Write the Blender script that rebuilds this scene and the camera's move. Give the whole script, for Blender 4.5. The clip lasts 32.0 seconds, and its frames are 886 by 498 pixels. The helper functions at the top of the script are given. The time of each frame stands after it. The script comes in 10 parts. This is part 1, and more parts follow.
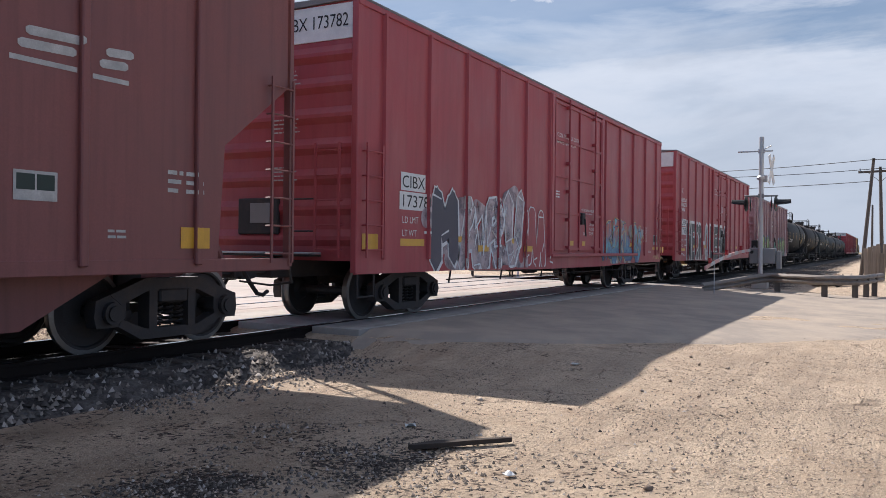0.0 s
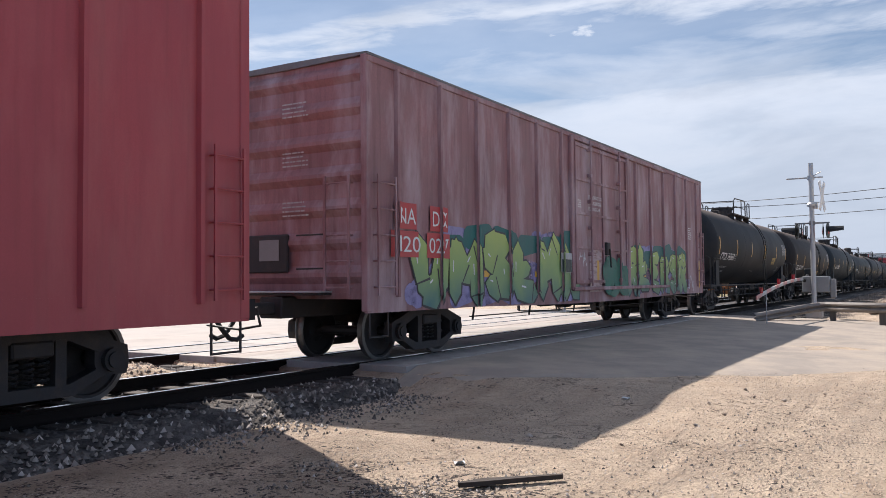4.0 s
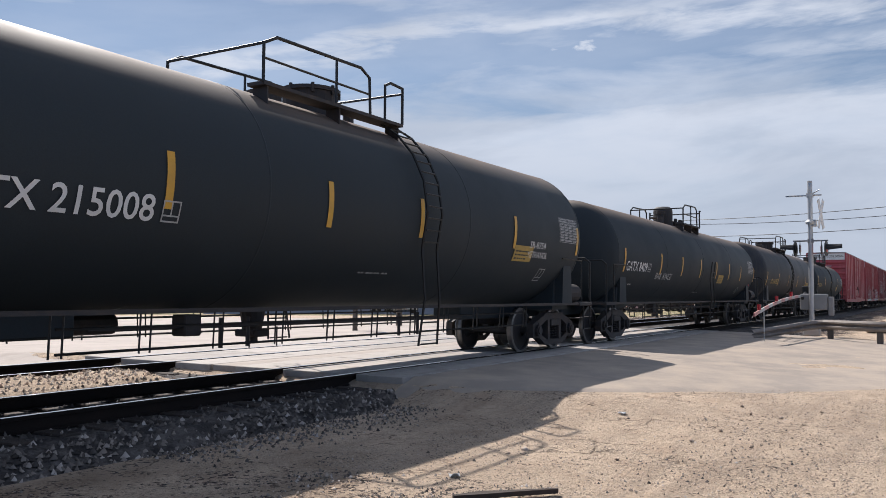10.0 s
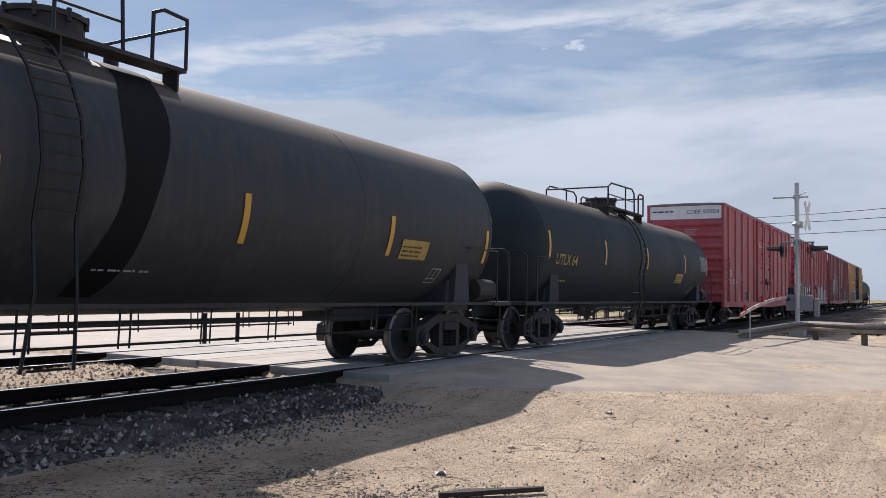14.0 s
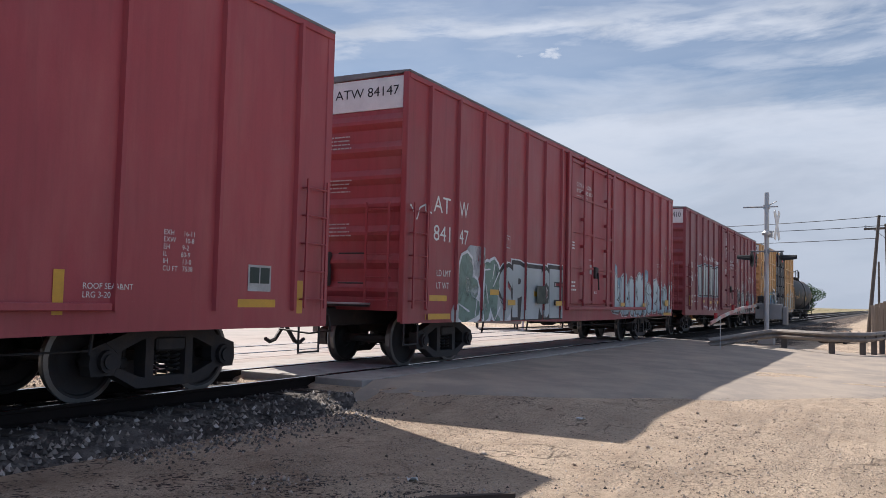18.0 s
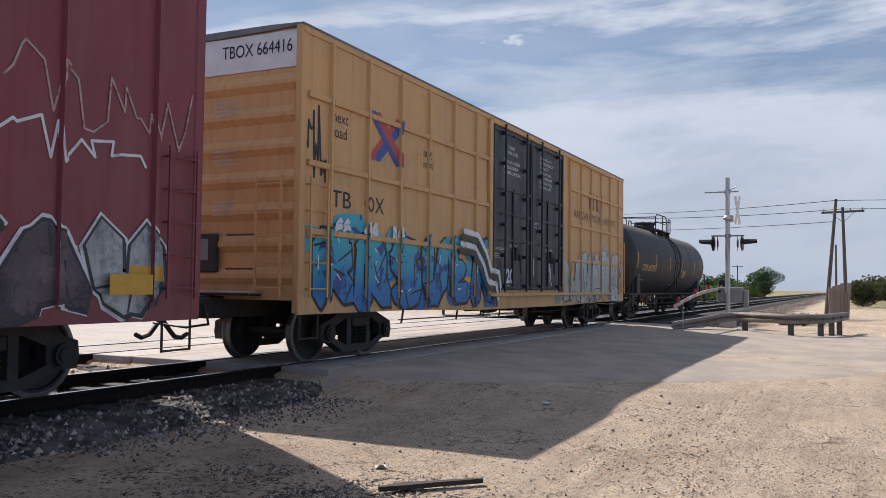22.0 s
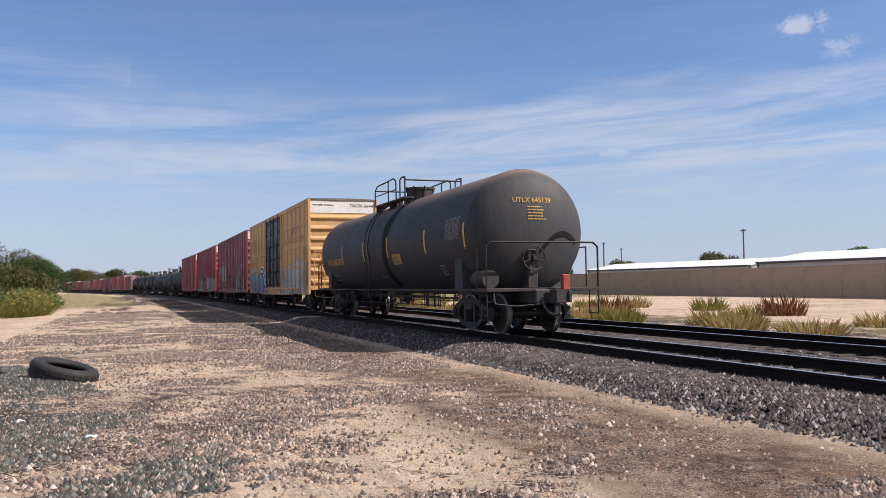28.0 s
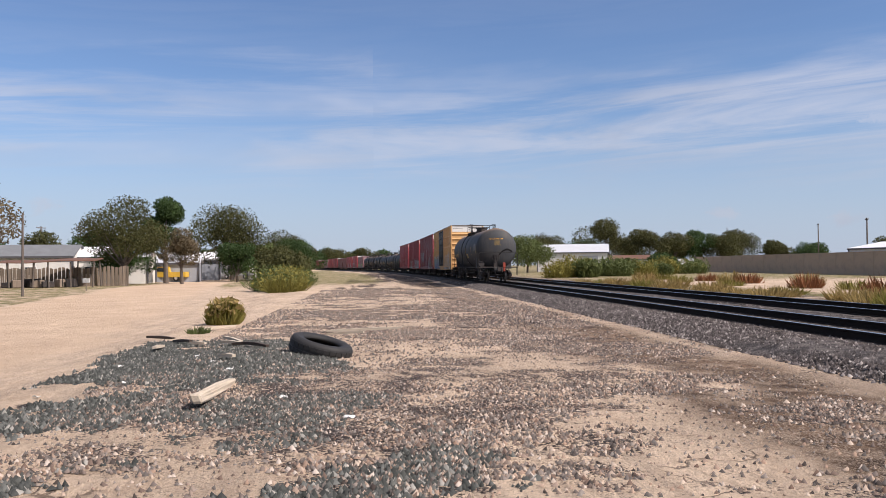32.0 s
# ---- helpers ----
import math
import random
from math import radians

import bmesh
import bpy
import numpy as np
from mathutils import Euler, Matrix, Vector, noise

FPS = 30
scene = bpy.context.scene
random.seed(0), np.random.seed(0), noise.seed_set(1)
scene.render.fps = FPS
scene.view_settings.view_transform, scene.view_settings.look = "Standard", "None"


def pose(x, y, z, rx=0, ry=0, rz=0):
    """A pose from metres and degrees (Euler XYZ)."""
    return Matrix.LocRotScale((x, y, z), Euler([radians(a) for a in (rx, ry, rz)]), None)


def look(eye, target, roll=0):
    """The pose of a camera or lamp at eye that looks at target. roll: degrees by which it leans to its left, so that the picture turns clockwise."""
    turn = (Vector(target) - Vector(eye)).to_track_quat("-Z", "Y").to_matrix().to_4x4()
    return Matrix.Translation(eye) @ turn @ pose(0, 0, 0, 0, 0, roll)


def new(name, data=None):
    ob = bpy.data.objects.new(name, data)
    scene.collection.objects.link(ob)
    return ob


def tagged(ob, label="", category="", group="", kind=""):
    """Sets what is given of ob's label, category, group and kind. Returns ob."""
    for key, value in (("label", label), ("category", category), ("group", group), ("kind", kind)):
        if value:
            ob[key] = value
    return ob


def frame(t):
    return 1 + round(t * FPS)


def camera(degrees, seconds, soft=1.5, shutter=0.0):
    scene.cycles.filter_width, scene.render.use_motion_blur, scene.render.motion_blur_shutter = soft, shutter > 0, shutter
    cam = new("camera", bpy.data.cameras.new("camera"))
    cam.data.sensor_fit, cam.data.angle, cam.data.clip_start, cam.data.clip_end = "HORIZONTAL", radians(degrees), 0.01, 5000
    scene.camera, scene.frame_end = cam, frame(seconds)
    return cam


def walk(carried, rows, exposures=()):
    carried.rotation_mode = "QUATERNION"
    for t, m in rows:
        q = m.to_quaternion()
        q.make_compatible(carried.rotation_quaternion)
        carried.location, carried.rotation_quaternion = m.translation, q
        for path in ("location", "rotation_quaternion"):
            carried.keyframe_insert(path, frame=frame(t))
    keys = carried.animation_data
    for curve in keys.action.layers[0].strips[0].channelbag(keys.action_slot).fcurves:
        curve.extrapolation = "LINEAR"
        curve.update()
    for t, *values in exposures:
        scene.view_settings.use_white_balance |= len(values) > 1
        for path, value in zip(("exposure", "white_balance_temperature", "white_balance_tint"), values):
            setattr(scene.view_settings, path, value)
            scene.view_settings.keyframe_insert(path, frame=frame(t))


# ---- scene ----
cam = camera(56.11, 32.0, 0.8)
PATH = [
    (0.0, pose(0.000, -8.585, 1.229, 89.863, -0.641, -61.977)),
    (0.5, pose(0.000, -8.585, 1.229, 89.238, -0.321, -61.943)),
    (1.0, pose(0.000, -8.585, 1.229, 88.689, -0.291, -61.576)),
    (1.5, pose(0.000, -8.585, 1.229, 88.425, -0.164, -61.045)),
    (2.0, pose(0.000, -8.585, 1.229, 88.714, 0.153, -60.351)),
    (2.5, pose(0.000, -8.585, 1.229, 89.278, 0.384, -59.734)),
    (3.2, pose(0.000, -8.585, 1.229, 90.550, 0.450, -58.950)),
    (3.9, pose(0.000, -8.585, 1.229, 92.100, 0.550, -58.850)),
    (4.5, pose(0.000, -8.585, 1.229, 93.259, 0.511, -58.886)),
    (5.0, pose(0.000, -8.585, 1.229, 94.156, 0.355, -58.989)),
    (5.5, pose(0.000, -8.585, 1.229, 94.761, 0.303, -59.133)),
    (6.0, pose(0.000, -8.585, 1.229, 95.021, 0.121, -59.136)),
    (6.5, pose(0.000, -8.585, 1.229, 95.011, -0.091, -59.024)),
    (7.0, pose(0.000, -8.585, 1.229, 95.029, -0.076, -58.807)),
    (7.5, pose(0.000, -8.585, 1.229, 94.810, -0.190, -58.586)),
    (8.0, pose(0.000, -8.585, 1.229, 94.371, -0.381, -58.514)),
    (8.5, pose(0.000, -8.585, 1.229, 93.969, -0.475, -58.579)),
    (9.0, pose(0.000, -8.585, 1.229, 93.710, -0.154, -58.613)),
    (9.5, pose(0.000, -8.585, 1.229, 93.287, -0.388, -58.797)),
    (10.0, pose(0.000, -8.585, 1.229, 93.102, -0.386, -59.000)),
    (10.5, pose(0.000, -8.585, 1.229, 93.143, -0.280, -59.131)),
    (11.0, pose(0.000, -8.585, 1.229, 93.140, -0.280, -59.184)),
    (11.5, pose(0.000, -8.585, 1.229, 93.160, -0.363, -59.337)),
    (12.0, pose(0.000, -8.585, 1.229, 93.274, -0.139, -59.415)),
    (12.5, pose(0.000, -8.585, 1.229, 93.091, -0.464, -59.558)),
    (13.0, pose(0.000, -8.585, 1.229, 93.083, -0.520, -59.645)),
    (13.5, pose(0.000, -8.585, 1.229, 93.010, -0.675, -59.737)),
    (14.5, pose(0.000, -8.585, 1.229, 92.950, -1.200, -59.900)),
    (15.5, pose(0.000, -8.585, 1.229, 92.969, -1.430, -60.066)),
    (16.0, pose(0.000, -8.585, 1.229, 93.044, -1.363, -60.399)),
    (16.5, pose(0.000, -8.585, 1.229, 93.166, -1.090, -60.716)),
    (17.0, pose(0.000, -8.585, 1.229, 93.190, -1.086, -61.160)),
    (17.5, pose(0.000, -8.585, 1.229, 93.301, -1.130, -61.450)),
    (18.0, pose(0.000, -8.585, 1.229, 93.396, -1.382, -61.644)),
    (18.5, pose(0.000, -8.585, 1.229, 93.371, -1.762, -61.862)),
    (19.0, pose(0.000, -8.585, 1.229, 93.295, -1.820, -61.913)),
    (19.5, pose(0.000, -8.585, 1.229, 93.140, -1.949, -62.125)),
    (20.0, pose(0.000, -8.585, 1.229, 93.108, -1.631, -62.491)),
    (20.5, pose(0.000, -8.585, 1.229, 92.958, -1.522, -62.939)),
    (21.0, pose(0.000, -8.585, 1.229, 92.874, -1.241, -63.402)),
    (21.5, pose(0.000, -8.585, 1.229, 92.736, -1.029, -63.787)),
    (22.0, pose(0.000, -8.585, 1.229, 92.568, -0.666, -63.983)),
    (22.5, pose(0.000, -8.585, 1.229, 92.310, -0.617, -63.913)),
    (23.0, pose(0.000, -8.585, 1.229, 92.101, -0.618, -63.647)),
    (23.5, pose(0.000, -8.585, 1.229, 91.987, -0.668, -62.794)),
    (24.0, pose(0.000, -8.585, 1.229, 92.031, -0.512, -60.439)),
    (24.5, pose(0.000, -8.585, 1.229, 91.643, -1.087, -56.105)),
    (25.0, pose(0.000, -8.585, 1.229, 91.213, -0.949, -46.343)),
    (25.5, pose(0.000, -8.585, 1.229, 91.060, -0.620, -29.841)),
    (26.0, pose(-0.100, -8.590, 1.227, 91.500, -0.300, -7.500)),
    (26.5, pose(-0.300, -8.600, 1.222, 91.750, 0.100, 18.500)),
    (27.0, pose(-0.550, -8.610, 1.217, 92.050, 0.500, 42.500)),
    (27.5, pose(-0.773, -8.628, 1.210, 92.286, 0.800, 59.950)),
    (28.0, pose(-1.088, -8.819, 1.166, 92.438, 0.777, 69.419)),
    (28.5, pose(-1.104, -8.928, 1.162, 92.560, 0.454, 75.310)),
    (29.0, pose(-1.166, -8.934, 1.155, 92.480, 0.054, 79.376)),
    (29.5, pose(-1.180, -8.905, 1.165, 92.160, -0.265, 82.109)),
    (30.0, pose(-1.125, -8.878, 1.161, 91.808, -0.402, 83.765)),
    (30.5, pose(-1.105, -8.875, 1.170, 91.427, -0.236, 84.682)),
    (31.0, pose(-1.088, -8.887, 1.167, 91.070, -0.019, 85.160)),
    (31.5, pose(-1.546, -8.925, 1.154, 91.175, 0.258, 85.187)),
    (32.0, pose(-1.971, -8.929, 1.169, 91.155, 0.555, 85.284)),
]
EXPOSE = [(0.0, 0.44, 5950, 12), (1.0, 0.60, 5950, 12), (2.0, 0.76, 6050, 14), (2.5, 0.90, 6150, 14), (3.2, 0.78, 6050, 13), (4.5, 0.50, 5950, 12), (12.0, 0.36, 5950, 12), (25.5, 0.34, 5950, 12), (28.0, 0.40, 6280, 18), (30.0, 0.34, 6280, 18), (32.0, 0.34, 6280, 18)]
walk(cam, PATH, EXPOSE)

# ---- world and sun ----
SUN_AZ, SUN_EL = radians(58), radians(45)     # from +x towards +y, above the ground
world = bpy.data.worlds.new("sky")
scene.world = world
world.use_nodes = True
WN, WL = world.node_tree.nodes, world.node_tree.links
WN.clear()
sky = WN.new("ShaderNodeTexSky")
sky.sky_type, sky.sun_disc, sky.sun_elevation, sky.sun_rotation = "NISHITA", False, SUN_EL, math.pi / 2 - SUN_AZ
sky.air_density, sky.dust_density, sky.ozone_density = 1.0, 0.15, 3.0
tc = WN.new("ShaderNodeTexCoord")
sep = WN.new("ShaderNodeSeparateXYZ")
WL.new(tc.outputs["Generated"], sep.inputs[0])
def wmath(op, a, b=0.0):
    n = WN.new("ShaderNodeMath")
    n.operation = op
    for i, q in ((0, a), (1, b)):
        if isinstance(q, (int, float)):
            n.inputs[i].default_value = q
        else:
            WL.new(q, n.inputs[i])
    return n.outputs[0]


def wramp(src, a, b, lo=0.0, hi=1.0):
    r = WN.new("ShaderNodeMapRange")
    r.interpolation_type = "SMOOTHSTEP"
    for i, q in ((1, a), (2, b), (3, lo), (4, hi)):
        r.inputs[i].default_value = q
    WL.new(src, r.inputs[0])
    return r.outputs[0]


# the sky in degrees: azimuth from +x towards +y, height above the horizon
az = wmath("MULTIPLY", wmath("ARCTAN2", sep.outputs[1], sep.outputs[0]), 57.29578)
az_west = wmath("MULTIPLY", wmath("ARCTAN2", wmath("MULTIPLY", sep.outputs[1], -1.0), wmath("MULTIPLY", sep.outputs[0], -1.0)), 57.29578)
el = wmath("MULTIPLY", wmath("ARCSINE", sep.outputs[2]), 57.29578)


def sky_noise(fa, fe, tilt, seed, detail=7, rough=0.58, distort=0.3, az=az):
    """Noise drawn out along the horizon: fa and fe per degree, tilted a little."""
    v = WN.new("ShaderNodeCombineXYZ")
    WL.new(wmath("MULTIPLY", az, fa), v.inputs[0])
    WL.new(wmath("MULTIPLY", wmath("ADD", el, wmath("MULTIPLY", az, tilt)), fe), v.inputs[1])
    v.inputs[2].default_value = seed
    nz = WN.new("ShaderNodeTexNoise")
    nz.inputs["Scale"].default_value, nz.inputs["Detail"].default_value = 1.0, detail
    nz.inputs["Roughness"].default_value, nz.inputs["Distortion"].default_value = rough, distort
    WL.new(v.outputs[0], nz.inputs["Vector"])
    return nz.outputs[0]


def band(centre, half, src):
    return wramp(wmath("ABSOLUTE", wmath("SUBTRACT", src, centre)), 0.0, half, 1.0, 0.0)


rag = sky_noise(0.055, 0.30, 0.05, 1.0)
fine_rag = sky_noise(0.16, 0.75, 0.06, 4.0)
wobble = wmath("ADD", wmath("MULTIPLY", wmath("SUBTRACT", rag, 0.5), 5.0), wmath("MULTIPLY", wmath("SUBTRACT", fine_rag, 0.5), 2.2))
ew = wmath("ADD", el, wobble)
sunside = wmath("MULTIPLY", wramp(az, -75, -25), wramp(az, 75, 125, 1.0, 0.0))
off = wmath("SUBTRACT", az, 16.0)
arch = wmath("SUBTRACT", ew, wmath("MULTIPLY", wmath("MULTIPLY", off, off), -0.0036))
bank = wmath("MULTIPLY", wramp(ew, 12.0, 14.2, 0.95, 0.0), wramp(sky_noise(0.10, 0.42, 0.05, 9.0), 0.25, 0.6, 0.84, 1.0))
plume = wmath("MULTIPLY", band(18.6, 2.0, arch), wramp(fine_rag, 0.3, 0.6, 0.45, 0.98))
side_wisp = wmath("MULTIPLY", wmath("MULTIPLY", band(16.3, 1.5, ew), wramp(az, 6, 18, 0.75, 0.0)), wramp(fine_rag, 0.3, 0.6, 0.4, 1.0))
thin = wmath("MAXIMUM", wmath("MULTIPLY", wramp(sky_noise(0.05, 0.24, 0.05, 13.0), 0.36, 0.70), 0.72), wramp(sky_noise(0.035, 0.11, 0.04, 17.0, 5), 0.3, 0.7, 0.22, 0.46))
near_sun = wmath("MULTIPLY", wmath("MAXIMUM", wmath("MAXIMUM", bank, plume), wmath("MAXIMUM", side_wisp, thin)), sunside)
# the other side: long thin streaks lying along the horizon
west = wmath("SUBTRACT", 1.0, sunside)
lines = wmath("MULTIPLY", wramp(sky_noise(0.045, 0.55, 0.05, 21.0, 8, 0.6, 0.5, az_west), 0.36, 0.62), wramp(sky_noise(0.03, 0.14, 0.02, 25.0, 4, az=az_west), 0.36, 0.55, 0.3, 1.0))
lines = wmath("MULTIPLY", wmath("MULTIPLY", lines, wramp(ew, 3.8, 7.5)), wramp(ew, 11.0, 14.5, 1.0, 0.08))
streaks = wmath("MULTIPLY", wmath("MULTIPLY", lines, 0.58), west)
low = wramp(el, 0.0, 12.0, 0.8, 0.0)
# a thin high cloud sheet above the view, added to brighten the shaded sides
fill_veil = wmath("MULTIPLY", wramp(el, 22.0, 48.0), wramp(sky_noise(0.02, 0.04, 0.2, 31.0, az=az_west), 0.3, 0.65, 0.35, 0.75))
cloud = wmath("MAXIMUM", wmath("MAXIMUM", near_sun, streaks), fill_veil)
# small fair-weather puffs
curl = sky_noise(0.9, 1.3, 0.0, 41.0, 6, 0.65, 0.6)
for pa, pe, ps, pk in ((21.4, 16.7, 0.7, 0.9), (23.4, 16.5, 0.35, 0.6), (-1.0, 11.4, 2.0, 0.95), (0.8, 10.0, 1.6, 0.8), (43.6, 12.2, 1.8, 0.9), (156.5, 3.2, 0.8, 0.5), (149.2, 2.7, 1.0, 0.55), (147.6, 8.8, 0.9, 0.45), (135.7, 15.8, 1.2, 0.6), (133.4, 14.2, 1.0, 0.4), (-159.2, 4.0, 0.9, 0.45)):
    da = wmath("MULTIPLY", wmath("SUBTRACT", az, pa), 0.62)
    de = wmath("MULTIPLY", wmath("SUBTRACT", el, pe), 1.35)
    away = wmath("SQRT", wmath("ADD", wmath("MULTIPLY", da, da), wmath("MULTIPLY", de, de)))
    away = wmath("ADD", away, wmath("MULTIPLY", wmath("SUBTRACT", curl, 0.5), 2.6 * ps))
    cloud = wmath("MAXIMUM", cloud, wramp(away, ps * 0.1, ps * 0.95, pk, 0.0))
mixc = WN.new("ShaderNodeMixRGB")
# the clouds' own light: grey where they are thick or low, white along their tops
grey = WN.new("ShaderNodeMixRGB")
grey.inputs[1].default_value, grey.inputs[2].default_value = (2.9, 3.2, 3.65, 1), (5.0, 5.15, 5.4, 1)
WL.new(wmath("MULTIPLY", wramp(el, 1.0, 13.0, 0.42, 1.0), wramp(sky_noise(0.07, 0.26, 0.05, 51.0, 6), 0.30, 0.62, 0.45, 1.0)), grey.inputs[0])
WL.new(grey.outputs[0], mixc.inputs[2])
WL.new(cloud, mixc.inputs[0])
clear, haze = WN.new("ShaderNodeMixRGB"), WN.new("ShaderNodeMixRGB")
clear.blend_type = "MULTIPLY"
clear.inputs[0].default_value, clear.inputs[2].default_value = 1.0, (0.68, 0.735, 0.80, 1)
WL.new(sky.outputs[0], clear.inputs[1])
murk = WN.new("ShaderNodeMixRGB")
murk.blend_type = "MULTIPLY"
murk.inputs[2].default_value = (0.74, 0.68, 0.60, 1)
WL.new(sunside, murk.inputs[0])
WL.new(clear.outputs[0], murk.inputs[1])
haze.inputs[2].default_value = (3.1, 3.75, 4.6, 1)
WL.new(low, haze.inputs[0])
WL.new(murk.outputs[0], haze.inputs[1])
WL.new(haze.outputs[0], mixc.inputs[1])
bg, wout = WN.new("ShaderNodeBackground"), WN.new("ShaderNodeOutputWorld")
bg.inputs[1].default_value = 0.11
WL.new(mixc.outputs[0], bg.inputs[0])
WL.new(bg.outputs[0], wout.inputs[0])

sun_data = bpy.data.lights.new("sun", "SUN")
sun_data.energy, sun_data.angle, sun_data.color = 5.0, radians(0.55), (1.0, 0.90, 0.77)
sun = new("sun", sun_data)
sun.matrix_world = look((80 * math.cos(SUN_AZ) * math.cos(SUN_EL), 80 * math.sin(SUN_AZ) * math.cos(SUN_EL), 80 * math.sin(SUN_EL)), (0, 0, 0))

# ---- materials ----
MATS = {}


def surface(name, color, rough=0.6, metal=0.0, vary=0.25, scale=3.0, fine=60.0, bump=0.15, second=None, second_at=(0.55, 0.7), streak=0.0, streak_color=(0.1, 0.07, 0.05), dust=None, fade=None, per_object=0.0, spec=0.5, stretch=(1, 1, 1), far_dist=0.01, emit=0.0):
    """A weathered surface: two scales of noise on the colour, an optional second tone in patches, vertical streaks and a fine relief."""
    m = bpy.data.materials.new(name)
    m.use_nodes = True
    n, l = m.node_tree.nodes, m.node_tree.links
    b = n["Principled BSDF"]
    b.inputs["Metallic"].default_value, b.inputs["Specular IOR Level"].default_value = metal, spec
    co = n.new("ShaderNodeTexCoord")
    mp = n.new("ShaderNodeMapping")
    mp.inputs["Scale"].default_value = stretch
    l.new(co.outputs["Object"], mp.inputs[0])

    def noise_tex(sc, detail, vec=mp.outputs[0], rough_=0.6):
        t = n.new("ShaderNodeTexNoise")
        t.inputs["Scale"].default_value, t.inputs["Detail"].default_value, t.inputs["Roughness"].default_value = sc, detail, rough_
        l.new(vec, t.inputs["Vector"])
        return t.outputs[0]

    def ranged(src, a, b_, c, d):
        r = n.new("ShaderNodeMapRange")
        r.inputs[1].default_value, r.inputs[2].default_value, r.inputs[3].default_value, r.inputs[4].default_value = a, b_, c, d
        l.new(src, r.inputs[0])
        return r.outputs[0]

    def mixed(fac, a, b_):
        x = n.new("ShaderNodeMixRGB")
        for i, q in ((0, fac), (1, a), (2, b_)):
            if isinstance(q, tuple):
                x.inputs[i].default_value = (*q, 1)
            elif isinstance(q, (int, float)):
                x.inputs[i].default_value = q
            else:
                l.new(q, x.inputs[i])
        return x.outputs[0]

    big, small = noise_tex(scale, 5), noise_tex(fine, 3)
    col = mixed(ranged(big, 0.3, 0.7, 0, 1), tuple(c * (1 - vary) for c in color), tuple(min(1, c * (1 + vary)) for c in color))
    col = mixed(ranged(small, 0.35, 0.65, 0, 0.5), col, tuple(c * (1 - vary) for c in color))
    if second:
        col = mixed(ranged(noise_tex(scale * 0.6 + 0.7, 7, rough_=0.65), second_at[0], second_at[1], 0, 0.9), col, second)
    if streak:
        mp2 = n.new("ShaderNodeMapping")
        mp2.inputs["Scale"].default_value = (7, 7, 0.35)
        l.new(co.outputs["Object"], mp2.inputs[0])
        col = mixed(ranged(noise_tex(1.3, 6, mp2.outputs[0]), 0.48, 0.78, 0, streak), col, streak_color)
    if fade:
        mp3 = n.new("ShaderNodeMapping")
        mp3.inputs["Scale"].default_value = (1.7, 1.7, 0.42)
        l.new(co.outputs["Object"], mp3.inputs[0])
        col = mixed(ranged(noise_tex(1.2, 7, mp3.outputs[0], 0.62), 0.46, 0.72, 0, fade[1]), col, fade[0])
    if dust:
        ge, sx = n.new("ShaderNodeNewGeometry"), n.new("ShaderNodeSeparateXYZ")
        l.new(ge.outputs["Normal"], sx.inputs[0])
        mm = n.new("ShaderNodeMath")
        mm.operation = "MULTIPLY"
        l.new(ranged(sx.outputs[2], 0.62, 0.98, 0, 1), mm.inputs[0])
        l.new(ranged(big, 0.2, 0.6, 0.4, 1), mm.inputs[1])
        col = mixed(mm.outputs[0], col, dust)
    if per_object:
        oi = n.new("ShaderNodeObjectInfo")
        hs = n.new("ShaderNodeHueSaturation")
        l.new(ranged(oi.outputs["Random"], 0, 1, 1 - per_object, 1 + per_object), hs.inputs["Value"])
        l.new(col, hs.inputs["Color"])
        col = hs.outputs[0]
    l.new(col, b.inputs["Base Color"])
    l.new(ranged(big, 0.25, 0.75, max(0.03, rough - 0.12), min(1, rough + 0.12)), b.inputs["Roughness"])
    if bump:
        bp = n.new("ShaderNodeBump")
        bp.inputs["Strength"].default_value, bp.inputs["Distance"].default_value = bump, far_dist
        l.new(small, bp.inputs["Height"])
        l.new(bp.outputs[0], b.inputs["Normal"])
    if emit:
        b.inputs["Emission Color"].default_value = (*color, 1)
        b.inputs["Emission Strength"].default_value = emit
    MATS[name] = m
    return m


def glass_material():
    m = bpy.data.materials.new("window_glass")
    m.use_nodes = True
    b = m.node_tree.nodes["Principled BSDF"]
    b.inputs["Base Color"].default_value = (0.03, 0.035, 0.04, 1)
    b.inputs["Roughness"].default_value = 0.06
    return m


BOX_RED = surface("boxcar_red_paint", (0.320, 0.046, 0.056), 0.5, vary=0.14, scale=0.7, bump=0.05, second=(0.22, 0.055, 0.05), second_at=(0.52, 0.85), fade=((0.36, 0.13, 0.12), 0.35), streak=0.35, streak_color=(0.09, 0.025, 0.022))
BOX_RED2 = surface("boxcar_bright_red_paint", (0.360, 0.055, 0.066), 0.5, vary=0.12, scale=0.6, bump=0.05, fade=((0.46, 0.15, 0.14), 0.35), streak=0.3, streak_color=(0.12, 0.03, 0.028))
BOX_MAROON = surface("boxcar_maroon_paint", (0.225, 0.044, 0.054), 0.5, vary=0.15, scale=0.7, bump=0.05, fade=((0.26, 0.11, 0.11), 0.4), streak=0.3, streak_color=(0.06, 0.018, 0.018))
BOX_BROWN = surface("boxcar_faded_brown_paint", (0.285, 0.142, 0.148), 0.6, vary=0.25, scale=0.9, bump=0.08, second=(0.24, 0.15, 0.15), second_at=(0.5, 0.8), fade=((0.48, 0.37, 0.39), 0.85), streak=0.4, streak_color=(0.055, 0.024, 0.022))
